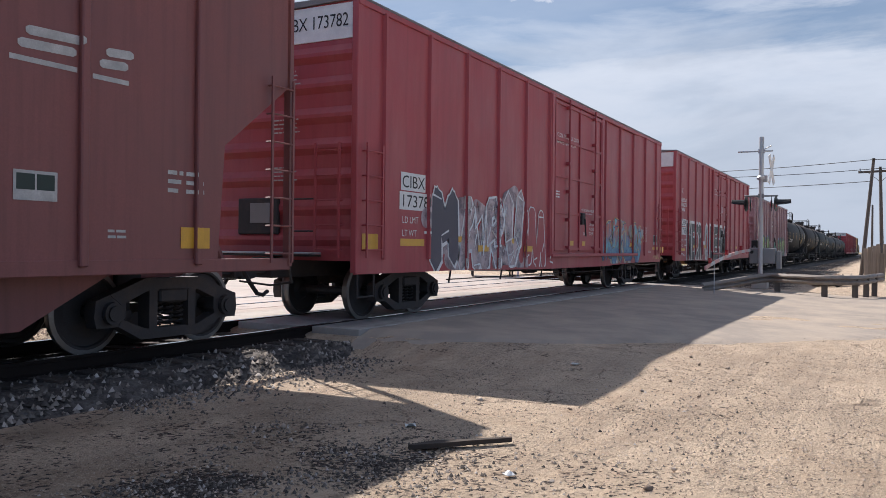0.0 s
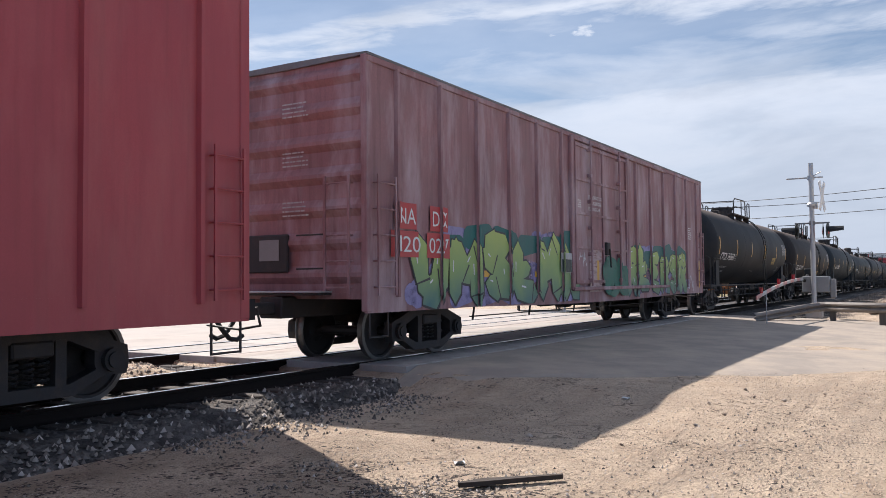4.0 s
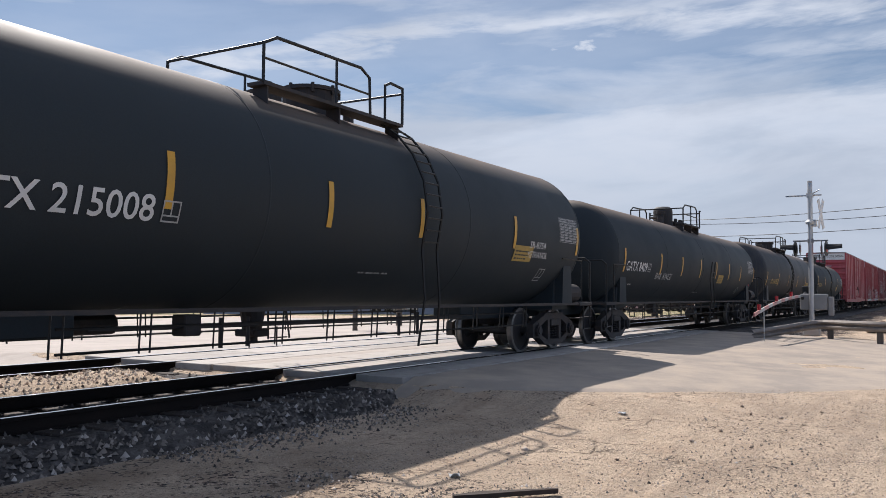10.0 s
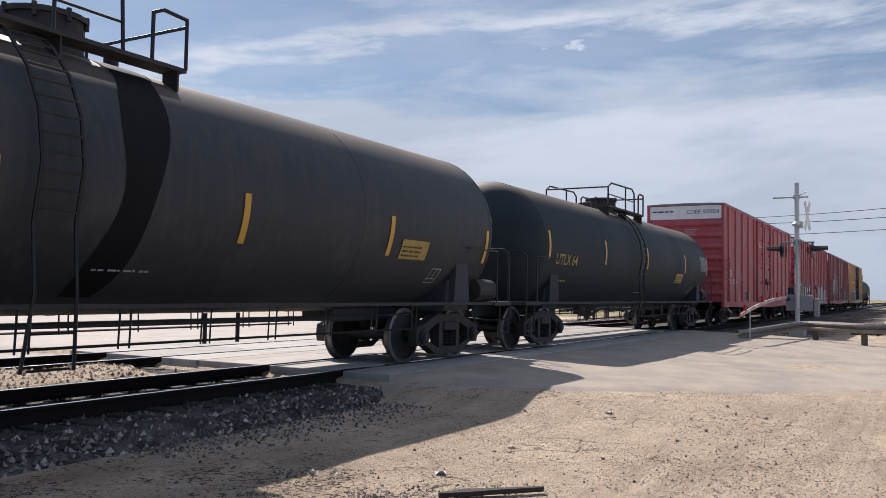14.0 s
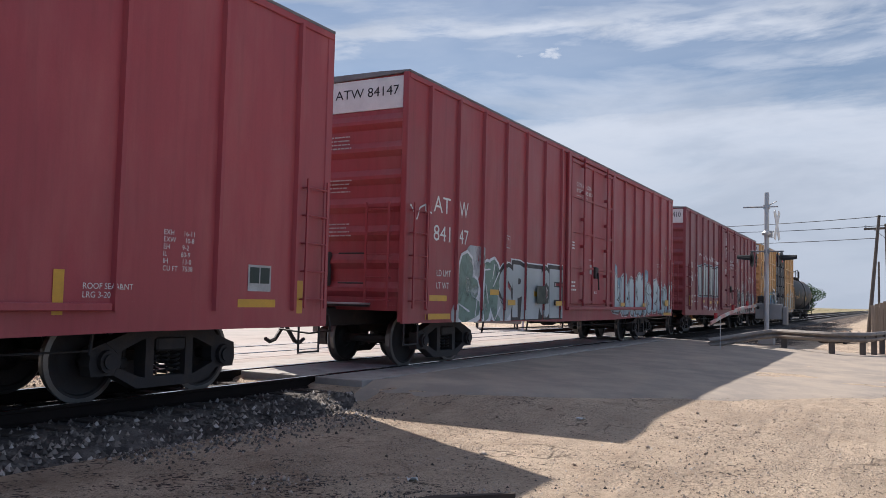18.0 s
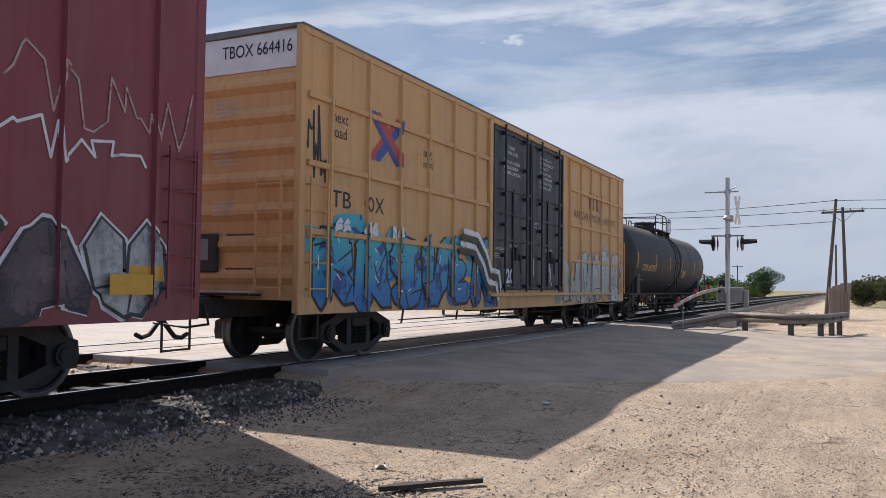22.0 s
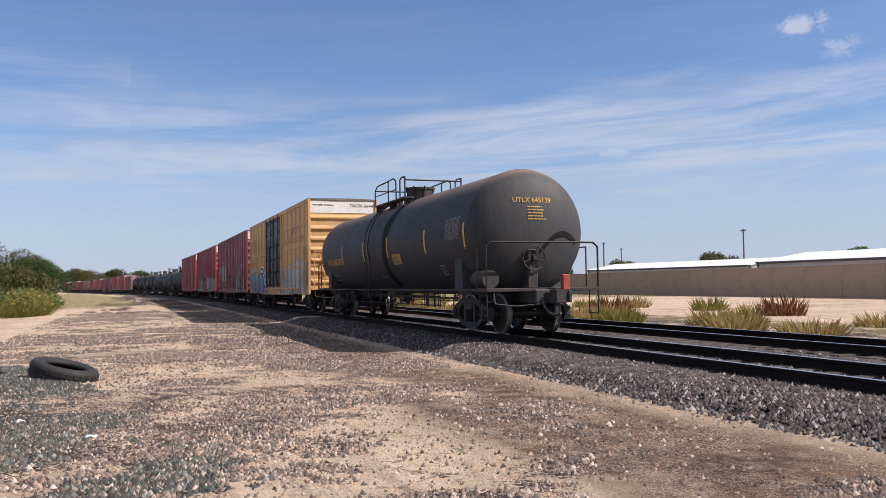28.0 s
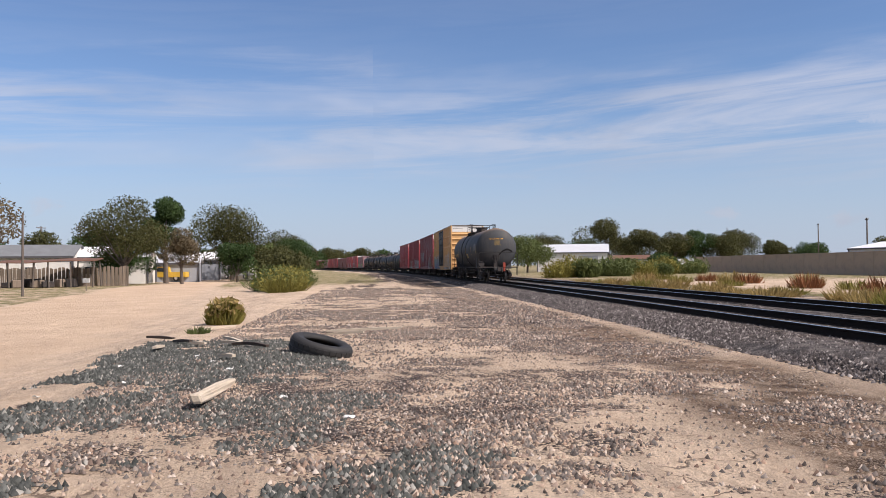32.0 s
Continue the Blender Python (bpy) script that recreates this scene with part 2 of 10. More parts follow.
HOP_BROWN = surface("hopper_brown_paint", (0.216, 0.076, 0.071), 0.55, vary=0.15, scale=0.8, bump=0.05, streak=0.35, streak_color=(0.07, 0.03, 0.028))
BOX_YELLOW = surface("boxcar_yellow_paint", (0.60, 0.355, 0.145), 0.55, vary=0.12, scale=0.8, bump=0.05, second=(0.30, 0.16, 0.07), second_at=(0.58, 0.85), streak=0.35, streak_color=(0.25, 0.13, 0.06))
DOOR_BLACK = surface("door_black_paint", (0.021, 0.025, 0.034), 0.5, vary=0.3, scale=1.2, bump=0.05, streak=0.3, streak_color=(0.05, 0.04, 0.035))
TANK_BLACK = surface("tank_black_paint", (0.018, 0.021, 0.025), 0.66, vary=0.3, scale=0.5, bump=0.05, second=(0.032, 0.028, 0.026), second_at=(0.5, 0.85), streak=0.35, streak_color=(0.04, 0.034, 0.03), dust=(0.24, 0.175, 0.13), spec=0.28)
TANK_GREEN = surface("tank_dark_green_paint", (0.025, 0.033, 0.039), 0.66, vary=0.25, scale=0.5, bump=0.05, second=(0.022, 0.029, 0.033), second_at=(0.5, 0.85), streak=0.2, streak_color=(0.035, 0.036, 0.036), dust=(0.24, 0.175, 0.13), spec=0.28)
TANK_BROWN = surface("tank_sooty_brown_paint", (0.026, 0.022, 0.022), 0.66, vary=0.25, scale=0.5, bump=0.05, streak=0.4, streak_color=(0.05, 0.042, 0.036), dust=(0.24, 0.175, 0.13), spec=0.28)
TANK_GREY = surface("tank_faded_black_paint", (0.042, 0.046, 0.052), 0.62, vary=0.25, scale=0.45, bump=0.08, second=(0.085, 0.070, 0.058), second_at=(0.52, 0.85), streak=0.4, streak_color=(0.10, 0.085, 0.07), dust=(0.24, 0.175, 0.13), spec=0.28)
SPILL = surface("spilled_tar", (0.010, 0.010, 0.011), 0.75, vary=0.2, scale=2, bump=0.05, spec=0.15)
GREY_PRINT = surface("dirty_grey_print", (0.20, 0.19, 0.175), 0.7, vary=0.2, scale=6, bump=0.02)
STEEL_DARK = surface("sooty_steel", (0.038, 0.034, 0.034), 0.7, metal=0.1, vary=0.4, scale=4, bump=0.2, second=(0.075, 0.052, 0.040), second_at=(0.50, 0.75))
WHEEL_STEEL = surface("wheel_steel", (0.040, 0.036, 0.036), 0.65, metal=0.15, vary=0.3, scale=5, bump=0.1)
TREAD = surface("polished_steel", (0.55, 0.55, 0.55), 0.22, metal=1.0, vary=0.1, scale=5, bump=0.0)
WHEEL_TREAD = surface("worn_wheel_tread", (0.22, 0.21, 0.20), 0.45, metal=0.8, vary=0.2, scale=5, bump=0.0)
RAIL_SIDE = surface("rusty_rail_steel", (0.019, 0.014, 0.012), 0.85, vary=0.3, scale=3, bump=0.2, spec=0.12)
GRAB = surface("handrail_black_steel", (0.02, 0.02, 0.02), 0.5, metal=0.3, vary=0.3, scale=6)
GALV = surface("galvanised_steel", (0.42, 0.43, 0.44), 0.45, metal=0.6, vary=0.15, scale=3, bump=0.05)
WHITE = surface("white_stencil_paint", (0.72, 0.72, 0.70), 0.6, vary=0.12, scale=4, bump=0.03)
WHITE_DIM = surface("worn_white_paint", (0.45, 0.45, 0.44), 0.6, vary=0.3, scale=5, bump=0.03)
YEL_MARK = surface("reflective_yellow_strip", (0.62, 0.34, 0.03), 0.4, vary=0.12, scale=6, bump=0.02)
YEL_DIM = surface("worn_yellow_stencil", (0.42, 0.28, 0.06), 0.6, vary=0.3, scale=6, bump=0.02)
BLACKP = surface("black_lettering", (0.012, 0.012, 0.013), 0.55, vary=0.2, scale=5, bump=0.02)
RED_SIGN = surface("placard_red", (0.50, 0.04, 0.06), 0.45, vary=0.1, scale=5, bump=0.02)
DARKGREEN_CARD = surface("dark_green_card", (0.012, 0.03, 0.025), 0.5, vary=0.2, scale=5)
RUBBER = surface("black_rubber", (0.018, 0.018, 0.019), 0.75, vary=0.3, scale=6, bump=0.3)
WOODTIE = surface("creosoted_timber", (0.060, 0.045, 0.036), 0.9, vary=0.4, scale=3, fine=40, bump=0.5, stretch=(6, 1, 6), per_object=0.3)
CONC = surface("weathered_concrete", (0.42, 0.38, 0.34), 0.85, vary=0.15, scale=0.6, fine=45, bump=0.3, second=(0.30, 0.27, 0.24), second_at=(0.5, 0.75))
G_SILVER = surface("spray_silver", (0.42, 0.44, 0.46), 0.4, metal=0.3, vary=0.3, scale=1.6, bump=0.02, second=(0.13, 0.13, 0.14), second_at=(0.5, 0.72), stretch=(1.6, 1, 0.6))
G_WHITE = surface("spray_white", (0.70, 0.71, 0.72), 0.55, vary=0.12, scale=3, bump=0.02)
G_BLACK = surface("spray_black", (0.012, 0.012, 0.014), 0.5, vary=0.2, scale=3, bump=0.02)
G_DARK = surface("spray_dark_grey", (0.035, 0.035, 0.042), 0.5, vary=0.25, scale=2, bump=0.02)
G_BLUE = surface("spray_blue", (0.02, 0.17, 0.42), 0.5, vary=0.25, scale=1.5, bump=0.02, second=(0.03, 0.06, 0.22), second_at=(0.5, 0.6))
G_CYAN = surface("spray_cyan", (0.07, 0.42, 0.55), 0.5, vary=0.2, scale=1.5, bump=0.02)
G_LIME = surface("spray_lime", (0.32, 0.46, 0.09), 0.5, vary=0.2, scale=1.2, bump=0.02, second=(0.10, 0.20, 0.12), second_at=(0.55, 0.7))
G_GREEN = surface("spray_green", (0.015, 0.13, 0.09), 0.5, vary=0.25, scale=1.5, bump=0.02)
G_LILAC = surface("spray_lilac", (0.27, 0.24, 0.45), 0.5, vary=0.2, scale=1.5, bump=0.02)
G_SALMON = surface("spray_salmon", (0.50, 0.24, 0.22), 0.5, vary=0.2, scale=2, bump=0.02)
G_ORANGE = surface("spray_orange", (0.55, 0.16, 0.05), 0.5, vary=0.2, scale=2, bump=0.02)
G_YELLOW = surface("spray_yellow", (0.62, 0.50, 0.20), 0.5, vary=0.2, scale=2, bump=0.02)
G_SAGE = surface("spray_sage", (0.16, 0.25, 0.20), 0.5, vary=0.2, scale=1.5, bump=0.02)
G_PALE = surface("spray_pale_grey", (0.56, 0.58, 0.58), 0.5, vary=0.3, scale=1.5, bump=0.02, second=(0.20, 0.21, 0.22), second_at=(0.52, 0.75), stretch=(1.6, 1, 0.6))
G_ICE = surface("spray_ice_blue", (0.30, 0.46, 0.54), 0.5, vary=0.2, scale=2, bump=0.02)
G_DEEP = surface("spray_deep_blue", (0.03, 0.07, 0.20), 0.5, vary=0.2, scale=1.5, bump=0.02)
G_SALMON_PALE = surface("pale_pink_rolled_paint", (0.46, 0.34, 0.33), 0.6, vary=0.2, scale=6, bump=0.02, second=(0.24, 0.12, 0.11), second_at=(0.5, 0.6), stretch=(0.5, 1, 3))
G_PLUM = surface("spray_plum_grey", (0.10, 0.072, 0.085), 0.55, vary=0.25, scale=2, bump=0.02, second=(0.20, 0.16, 0.17), second_at=(0.5, 0.7))


def fading_paint(name, top, middle, foot, z0, z1, flecks=None, rough=0.5):
    """Spray paint blended from one colour to the next up the car's side, with cloudy patches."""
    m = bpy.data.materials.new(name)
    m.use_nodes = True
    n, l = m.node_tree.nodes, m.node_tree.links
    b = n["Principled BSDF"]
    co, sx, mr = n.new("ShaderNodeTexCoord"), n.new("ShaderNodeSeparateXYZ"), n.new("ShaderNodeMapRange")
    l.new(co.outputs["Object"], sx.inputs[0])
    mr.inputs[1].default_value, mr.inputs[2].default_value = z0, z1
    nz, ad = n.new("ShaderNodeTexNoise"), n.new("ShaderNodeMath")
    nz.inputs["Scale"].default_value, nz.inputs["Detail"].default_value, nz.inputs["Distortion"].default_value = 1.7, 5, 0.5
    l.new(co.outputs["Object"], nz.inputs["Vector"])
    ad.operation = "MULTIPLY_ADD"
    ad.inputs[1].default_value = 0.9
    l.new(nz.outputs[0], ad.inputs[0])
    l.new(sx.outputs[2], ad.inputs[2])
    l.new(ad.outputs[0], mr.inputs[0])
    ramp = n.new("ShaderNodeValToRGB")
    ramp.color_ramp.elements[0].color, ramp.color_ramp.elements[1].color = (*foot, 1), (*top, 1)
    ramp.color_ramp.elements.new(0.5).color = (*middle, 1)
    l.new(mr.outputs[0], ramp.inputs[0])
    out = ramp.outputs[0]
    if flecks:
        n2, r2, mx = n.new("ShaderNodeTexNoise"), n.new("ShaderNodeMapRange"), n.new("ShaderNodeMixRGB")
        n2.inputs["Scale"].default_value, n2.inputs["Detail"].default_value, n2.inputs["Distortion"].default_value = 2.6, 3, 1.2
        l.new(co.outputs["Object"], n2.inputs["Vector"])
        r2.inputs[1].default_value, r2.inputs[2].default_value = 0.54, 0.60
        l.new(n2.outputs[0], r2.inputs[0])
        l.new(r2.outputs[0], mx.inputs[0])
        l.new(out, mx.inputs[1])
        mx.inputs[2].default_value = (*flecks, 1)
        out = mx.outputs[0]
    l.new(out, b.inputs["Base Color"])
    b.inputs["Roughness"].default_value = rough
    return m


G_LIMEFADE = fading_paint("spray_lime_to_teal", (0.42, 0.50, 0.12), (0.26, 0.38, 0.13), (0.06, 0.17, 0.17), 1.2, 2.7)
G_BLUEFADE = fading_paint("spray_teal_to_blue", (0.05, 0.38, 0.48), (0.02, 0.20, 0.46), (0.02, 0.13, 0.40), 1.1, 2.3, flecks=(0.02, 0.06, 0.24))
G_SLATE = fading_paint("spray_slate", (0.050, 0.048, 0.072), (0.062, 0.056, 0.085), (0.13, 0.115, 0.13), 1.0, 2.2)
G_STEELY = fading_paint("spray_silver_shaded", (0.46, 0.50, 0.50), (0.33, 0.37, 0.37), (0.50, 0.54, 0.55), 1.1, 2.6)
G_FROST = fading_paint("spray_frosty_white", (0.52, 0.60, 0.60), (0.46, 0.55, 0.56), (0.24, 0.38, 0.47), 1.1, 2.3)
G_DUSK = fading_paint("spray_blue_and_salmon", (0.42, 0.13, 0.11), (0.10, 0.24, 0.36), (0.05, 0.12, 0.27), 1.1, 2.3, flecks=(0.16, 0.38, 0.46))
G_HAZE = surface("spray_pinkish_haze", (0.52, 0.42, 0.43), 0.55, vary=0.2, scale=2, bump=0.02, second=(0.11, 0.085, 0.11), second_at=(0.48, 0.62))
G_TEALDEEP = surface("spray_deep_teal", (0.010, 0.115, 0.105), 0.5, vary=0.25, scale=1.5, bump=0.02)


def thin_paint(m, low, lo, hi, scale=1.6):
    """Lets the coat below show where the spray lies thin."""
    n, l = m.node_tree.nodes, m.node_tree.links
    co, t, r = n.new("ShaderNodeTexCoord"), n.new("ShaderNodeTexNoise"), n.new("ShaderNodeMapRange")
    t.inputs["Scale"].default_value, t.inputs["Detail"].default_value, t.inputs["Roughness"].default_value, t.inputs["Distortion"].default_value = scale, 9, 0.68, 0.4
    r.inputs[1].default_value, r.inputs[2].default_value, r.inputs[3].default_value, r.inputs[4].default_value = lo, hi, low, 1.0
    l.new(co.outputs["Object"], t.inputs["Vector"])
    l.new(t.outputs[0], r.inputs[0])
    l.new(r.outputs[0], n["Principled BSDF"].inputs["Alpha"])


for g in (G_SILVER, G_PALE, G_LILAC, G_ICE, G_SAGE, G_CYAN, G_PLUM, G_YELLOW, G_HAZE):
    thin_paint(g, 0.25, 0.36, 0.54)
for g in (G_WHITE, G_LIME, G_GREEN, G_BLUE, G_SALMON, G_ORANGE):
    thin_paint(g, 0.45, 0.32, 0.46, 2.4)
SIGN_RED = surface("mark_red", (0.45, 0.05, 0.05), 0.5, vary=0.1, scale=3, bump=0.02)
SIGN_BLUE = surface("mark_blue", (0.03, 0.08, 0.32), 0.5, vary=0.1, scale=3, bump=0.02)

DULL_RAIL = surface("weathered_guardrail", (0.23, 0.20, 0.175), 0.75, metal=0.1, vary=0.25, scale=3, bump=0.1, second=(0.13, 0.085, 0.06), second_at=(0.5, 0.8))
DULL_STEEL = surface("dull_grey_box_paint", (0.24, 0.24, 0.24), 0.6, vary=0.15, scale=3, bump=0.05)

# ---- mesh helpers ----
W = 1.56          # half width of the wagons' sides


def mesh_of(name, bm, mats, smooth=False):
    me = bpy.data.meshes.new(name)
    bm.to_mesh(me)
    bm.free()
    for m in (mats if isinstance(mats, (list, tuple)) else [mats]):
        me.materials.append(m)
    if smooth:
        me.shade_smooth()
    return me


def part(name, bm, material, parent, label="", smooth=False, at=None):
    """One mesh object under a thing or a part. bm may be a finished mesh that several parts share."""
    me = bm if isinstance(bm, bpy.types.Mesh) else mesh_of(name, bm, material, smooth)
    ob = new(name, me)
    ob.parent = parent
    if at is not None:
        ob.matrix_basis = at
    return tagged(ob, label)


def thing(name, label, category, group="", kind="", at=None):
    ob = new(name)
    ob.empty_display_size = 0.3
    if at is not None:
        ob.matrix_basis = at
    return tagged(ob, label, category, group, kind)


def solid(name, bm, material, label, category="", group="", kind="", smooth=False, at=None):
    ob = new(name, mesh_of(name, bm, material, smooth))
    if at is not None:
        ob.matrix_basis = at
    return tagged(ob, label, category, group, kind)


def box(bm, x0, x1, y0, y1, z0, z1, mat=0, bevel=0.0):
    r = bmesh.ops.create_cube(bm, size=1, matrix=Matrix.Translation(((x0 + x1) / 2, (y0 + y1) / 2, (z0 + z1) / 2)) @ Matrix.Diagonal((abs(x1 - x0), abs(y1 - y0), abs(z1 - z0), 1)))
    vs = r["verts"]
    if bevel:
        es = list({e for v in vs for e in v.link_edges})
        r2 = bmesh.ops.bevel(bm, geom=es, offset=bevel, segments=1, affect="EDGES")
        fs = r2["faces"]
        vs = list({v for f in fs for v in f.verts})
    if mat:
        for f in {f for v in vs for f in v.link_faces}:
            f.material_index = mat
    return vs


def rod(bm, a, b, r, seg=8, r2=None, mat=0, caps=True):
    a, b = Vector(a), Vector(b)
    m = Matrix.Translation((a + b) / 2) @ (b - a).to_track_quat("Z", "Y").to_matrix().to_4x4()
    q = bmesh.ops.create_cone(bm, cap_ends=caps, segments=seg, radius1=r, radius2=r if r2 is None else r2, depth=(b - a).length, matrix=m)
    if mat:
        for f in {f for v in q["verts"] for f in v.link_faces}:
            f.material_index = mat
    return q["verts"]


def tube(bm, pts, r, seg=6, closed=False):
    P = [Vector(p) for p in pts]
    n = len(P)
    rings, side = [], None
    for i, p in enumerate(P):
        a = (P[i] - P[i - 1]).normalized() if i or closed else (P[1] - P[0]).normalized()
        b = (P[(i + 1) % n] - P[i]).normalized() if i < n - 1 or closed else a
        d = (a + b).normalized() if (a + b).length > 1e-6 else a
        if side is None:
            side = d.cross(Vector((0.31, 0.83, 0.47)))
        side = (side - d * side.dot(d)).normalized()
        up = d.cross(side)
        w = min(1.6, 1 / max(0.3, d.dot(a)))
        bend = (b - a)
        bend = bend.normalized() if bend.length > 1e-4 else None
        ring = []
        for k in range(seg):
            o = (side * math.cos(2 * math.pi * k / seg) + up * math.sin(2 * math.pi * k / seg)) * r
            if bend:
                o += bend * o.dot(bend) * (w - 1)
            ring.append(bm.verts.new(p + o))
        rings.append(ring)
    for p, q in zip(rings, rings[1:] + ([rings[0]] if closed else [])):
        for k in range(seg):
            j = (k + 1) % seg
            bm.faces.new((p[k], p[j], q[j], q[k]))
    if not closed:
        bm.faces.new(rings[0][::-1])
        bm.faces.new(rings[-1])


def lathe(bm, profile, axis_m, seg=24, mat=0):
    """Turns (radius, along) pairs round the local z axis of axis_m."""
    rings = []
    for r, h in profile:
        if r < 1e-6:
            rings.append([bm.verts.new(axis_m @ Vector((0, 0, h)))])
        else:
            rings.append([bm.verts.new(axis_m @ Vector((r * math.cos(2 * math.pi * i / seg), r * math.sin(2 * math.pi * i / seg), h))) for i in range(seg)])
    for p, q in zip(rings, rings[1:]):
        for i in range(seg):
            j = (i + 1) % seg
            if len(p) == 1 and len(q) == 1:
                continue
            vs = [p[0], q[j], q[i]] if len(p) == 1 else ([p[i], p[j], q[0]] if len(q) == 1 else [p[i], p[j], q[j], q[i]])
            f = bm.faces.new(vs)
            f.material_index = mat
    return rings


def prism(bm, outline, y0, y1, mat=0):
    """Extrudes an outline of (x, z) from y0 to y1."""
    a = [bm.verts.new((x, y0, z)) for x, z in outline]
    b = [bm.verts.new((x, y1, z)) for x, z in outline]
    n = len(a)
    fs = [bm.faces.new(a), bm.faces.new(b[::-1])] + [bm.faces.new((a[i], b[i], b[(i + 1) % n], a[(i + 1) % n])) for i in range(n)]
    for f in fs:
        f.material_index = mat
    bmesh.ops.recalc_face_normals(bm, faces=fs)


def letters(body, size, shear=0.0, fat=0.0, spacing=1.0, align="LEFT", line=1.0, stretch=1.0):
    """A bmesh of writing in the xy plane, with its first baseline at y = 0."""
    cu = bpy.data.curves.new("writing", "FONT")
    cu.body, cu.size, cu.shear, cu.offset, cu.space_character, cu.align_x, cu.space_line = body, size, shear, fat, spacing, align, line
    cu.resolution_u = 3
    ob = bpy.data.objects.new("writing", cu)
    me = bpy.data.meshes.new_from_object(ob)
    bm = bmesh.new()
    bm.from_mesh(me)
    bpy.data.meshes.remove(me)
    bpy.data.objects.remove(ob)
    bpy.data.curves.remove(cu)
    if stretch != 1.0:
        for v in bm.verts:
            v.co.x *= stretch
    return bm


def plain_side(bm, x0, z0, y):
    for v in bm.verts:
        v.co = Vector((v.co.x + x0, y, v.co.y + z0))
    return bm


def on_tank(bm, x0, z0, radius, zc, lift=0.012):
    """Wraps a flat bmesh of the xy plane round the near side of a tank's shell."""
    hs = [v.co.y for v in bm.verts]
    h = math.floor(min(hs) / 0.09) * 0.09 + 0.09
    while h < max(hs):
        bmesh.ops.bisect_plane(bm, geom=bm.verts[:] + bm.edges[:] + bm.faces[:], plane_co=(0, h, 0), plane_no=(0, 1, 0))
        h += 0.09
    t0 = math.asin(max(-1, min(1, (z0 - zc) / radius)))
    for v in bm.verts:
        a = t0 + v.co.y / radius
        v.co = Vector((v.co.x + x0, -(radius + lift) * math.cos(a), zc + (radius + lift) * math.sin(a)))
    return bm


def quad(bm, x0, x1, y0, y1, skew=0.0):
    vs = [bm.verts.new((x + (skew * (y - y0)), y, 0)) for x, y in ((x0, y0), (x1, y0), (x1, y1), (x0, y1))]
    return bm.faces.new(vs)


def rect(x0, x1, y0, y1, skew=0.0):
    bm = bmesh.new()
    quad(bm, x0, x1, y0, y1, skew)
    return bm


def bars(w, h, rows, cols=1, fill=0.55, seed=1):
    """Rows of short bars broken like words, for small writing that cannot be read."""
    rr = random.Random(seed)
    bm = bmesh.new()
    tall = h / rows * min(fill, 0.46)
    for i in range(rows):
        y1 = h - i * h / rows
        for j in range(cols):
            a, b = j * w / cols, j * w / cols + w / cols * rr.uniform(0.72, 0.94)
            while a < b - tall * 0.8:
                c = min(b, a + tall * rr.uniform(1.6, 4.6))
                quad(bm, a, c, y1 - tall, y1)
                a = c + tall * rr.uniform(0.5, 0.9)
    return bm


# ---- ground ----
def smooth_np(a, b, x):
    t = np.clip((x - a) / (b - a), 0, 1)
    return t * t * (3 - 2 * t)


def pave_edge(x):
    """The ragged near edge of the paved crossing, y as a function of x."""
    return np.interp(x, [8.0, 10.0, 11.5, 13.5, 16.0, 22.0, 30.0, 60.0], [-1.6, -3.2, -5.2, -7.2, -9.6, -13.5, -18.0, -34.0])


def curve_y(x):
    """The line of the near track: straight, then a wide curve."""
    d = np.maximum(0, -60 - np.asarray(x, float))
    return -d * d / 4250.0


def ground_z(x, y):
    z = np.full(np.shape(x), -0.28)
    z = z - 0.14 * smooth_np(-2, -9, x) * smooth_np(4, -2, y)
    road = smooth_np(9.3, 10.6, x) * smooth_np(33.0, 30.5, x)
    slope = smooth_np(-9.0, -1.5, y) * smooth_np(16.0, 6.5, y)
    z = z * (1 - road * slope) + (-0.045) * road * slope
    # flat bed under the two tracks, a little lower than the ballast
    near = smooth_np(-1, 3, x)
    off = y - curve_y(x)
    bed = smooth_np(0, 1, (off + 3.4 - 1.0 * near) / (1.2 - 0.7 * near)) * smooth_np(8.5, 6.5, y - curve_y(x)) * (1 - road)
    z = z * (1 - bed) + (-0.36) * bed
    # heap of gravel by the tyre and a low bank beyond the far track
    z = z + 0.10 * np.exp(-((x + 13.5) / 4.5) ** 2 - ((y + 11.2) / 1.9) ** 2) + 0.10 * np.exp(-((x + 15.6) / 1.6) ** 2 - ((y + 10.7) / 1.1) ** 2)
    z = z - 0.019 * np.clip(np.hypot(x, y) - 42, 0, 60) * smooth_np(8, 16, y) * smooth_np(20, 45, x)
    z = z - 0.10 * smooth_np(-13.5, -15.5, y) * smooth_np(-5, -12, x)
    return z


def axis_lines(lo, hi, step, far, grow=1.22):
    a = list(np.arange(lo, hi + step / 2, step))
    d, s = step, step
    left, right = [lo], [hi]
    while left[-1] > -far:
        s *= grow
        left.append(left[-1] - s)
        right.append(right[-1] + s)
    return np.array(left[1:][::-1] + a + right[1:])


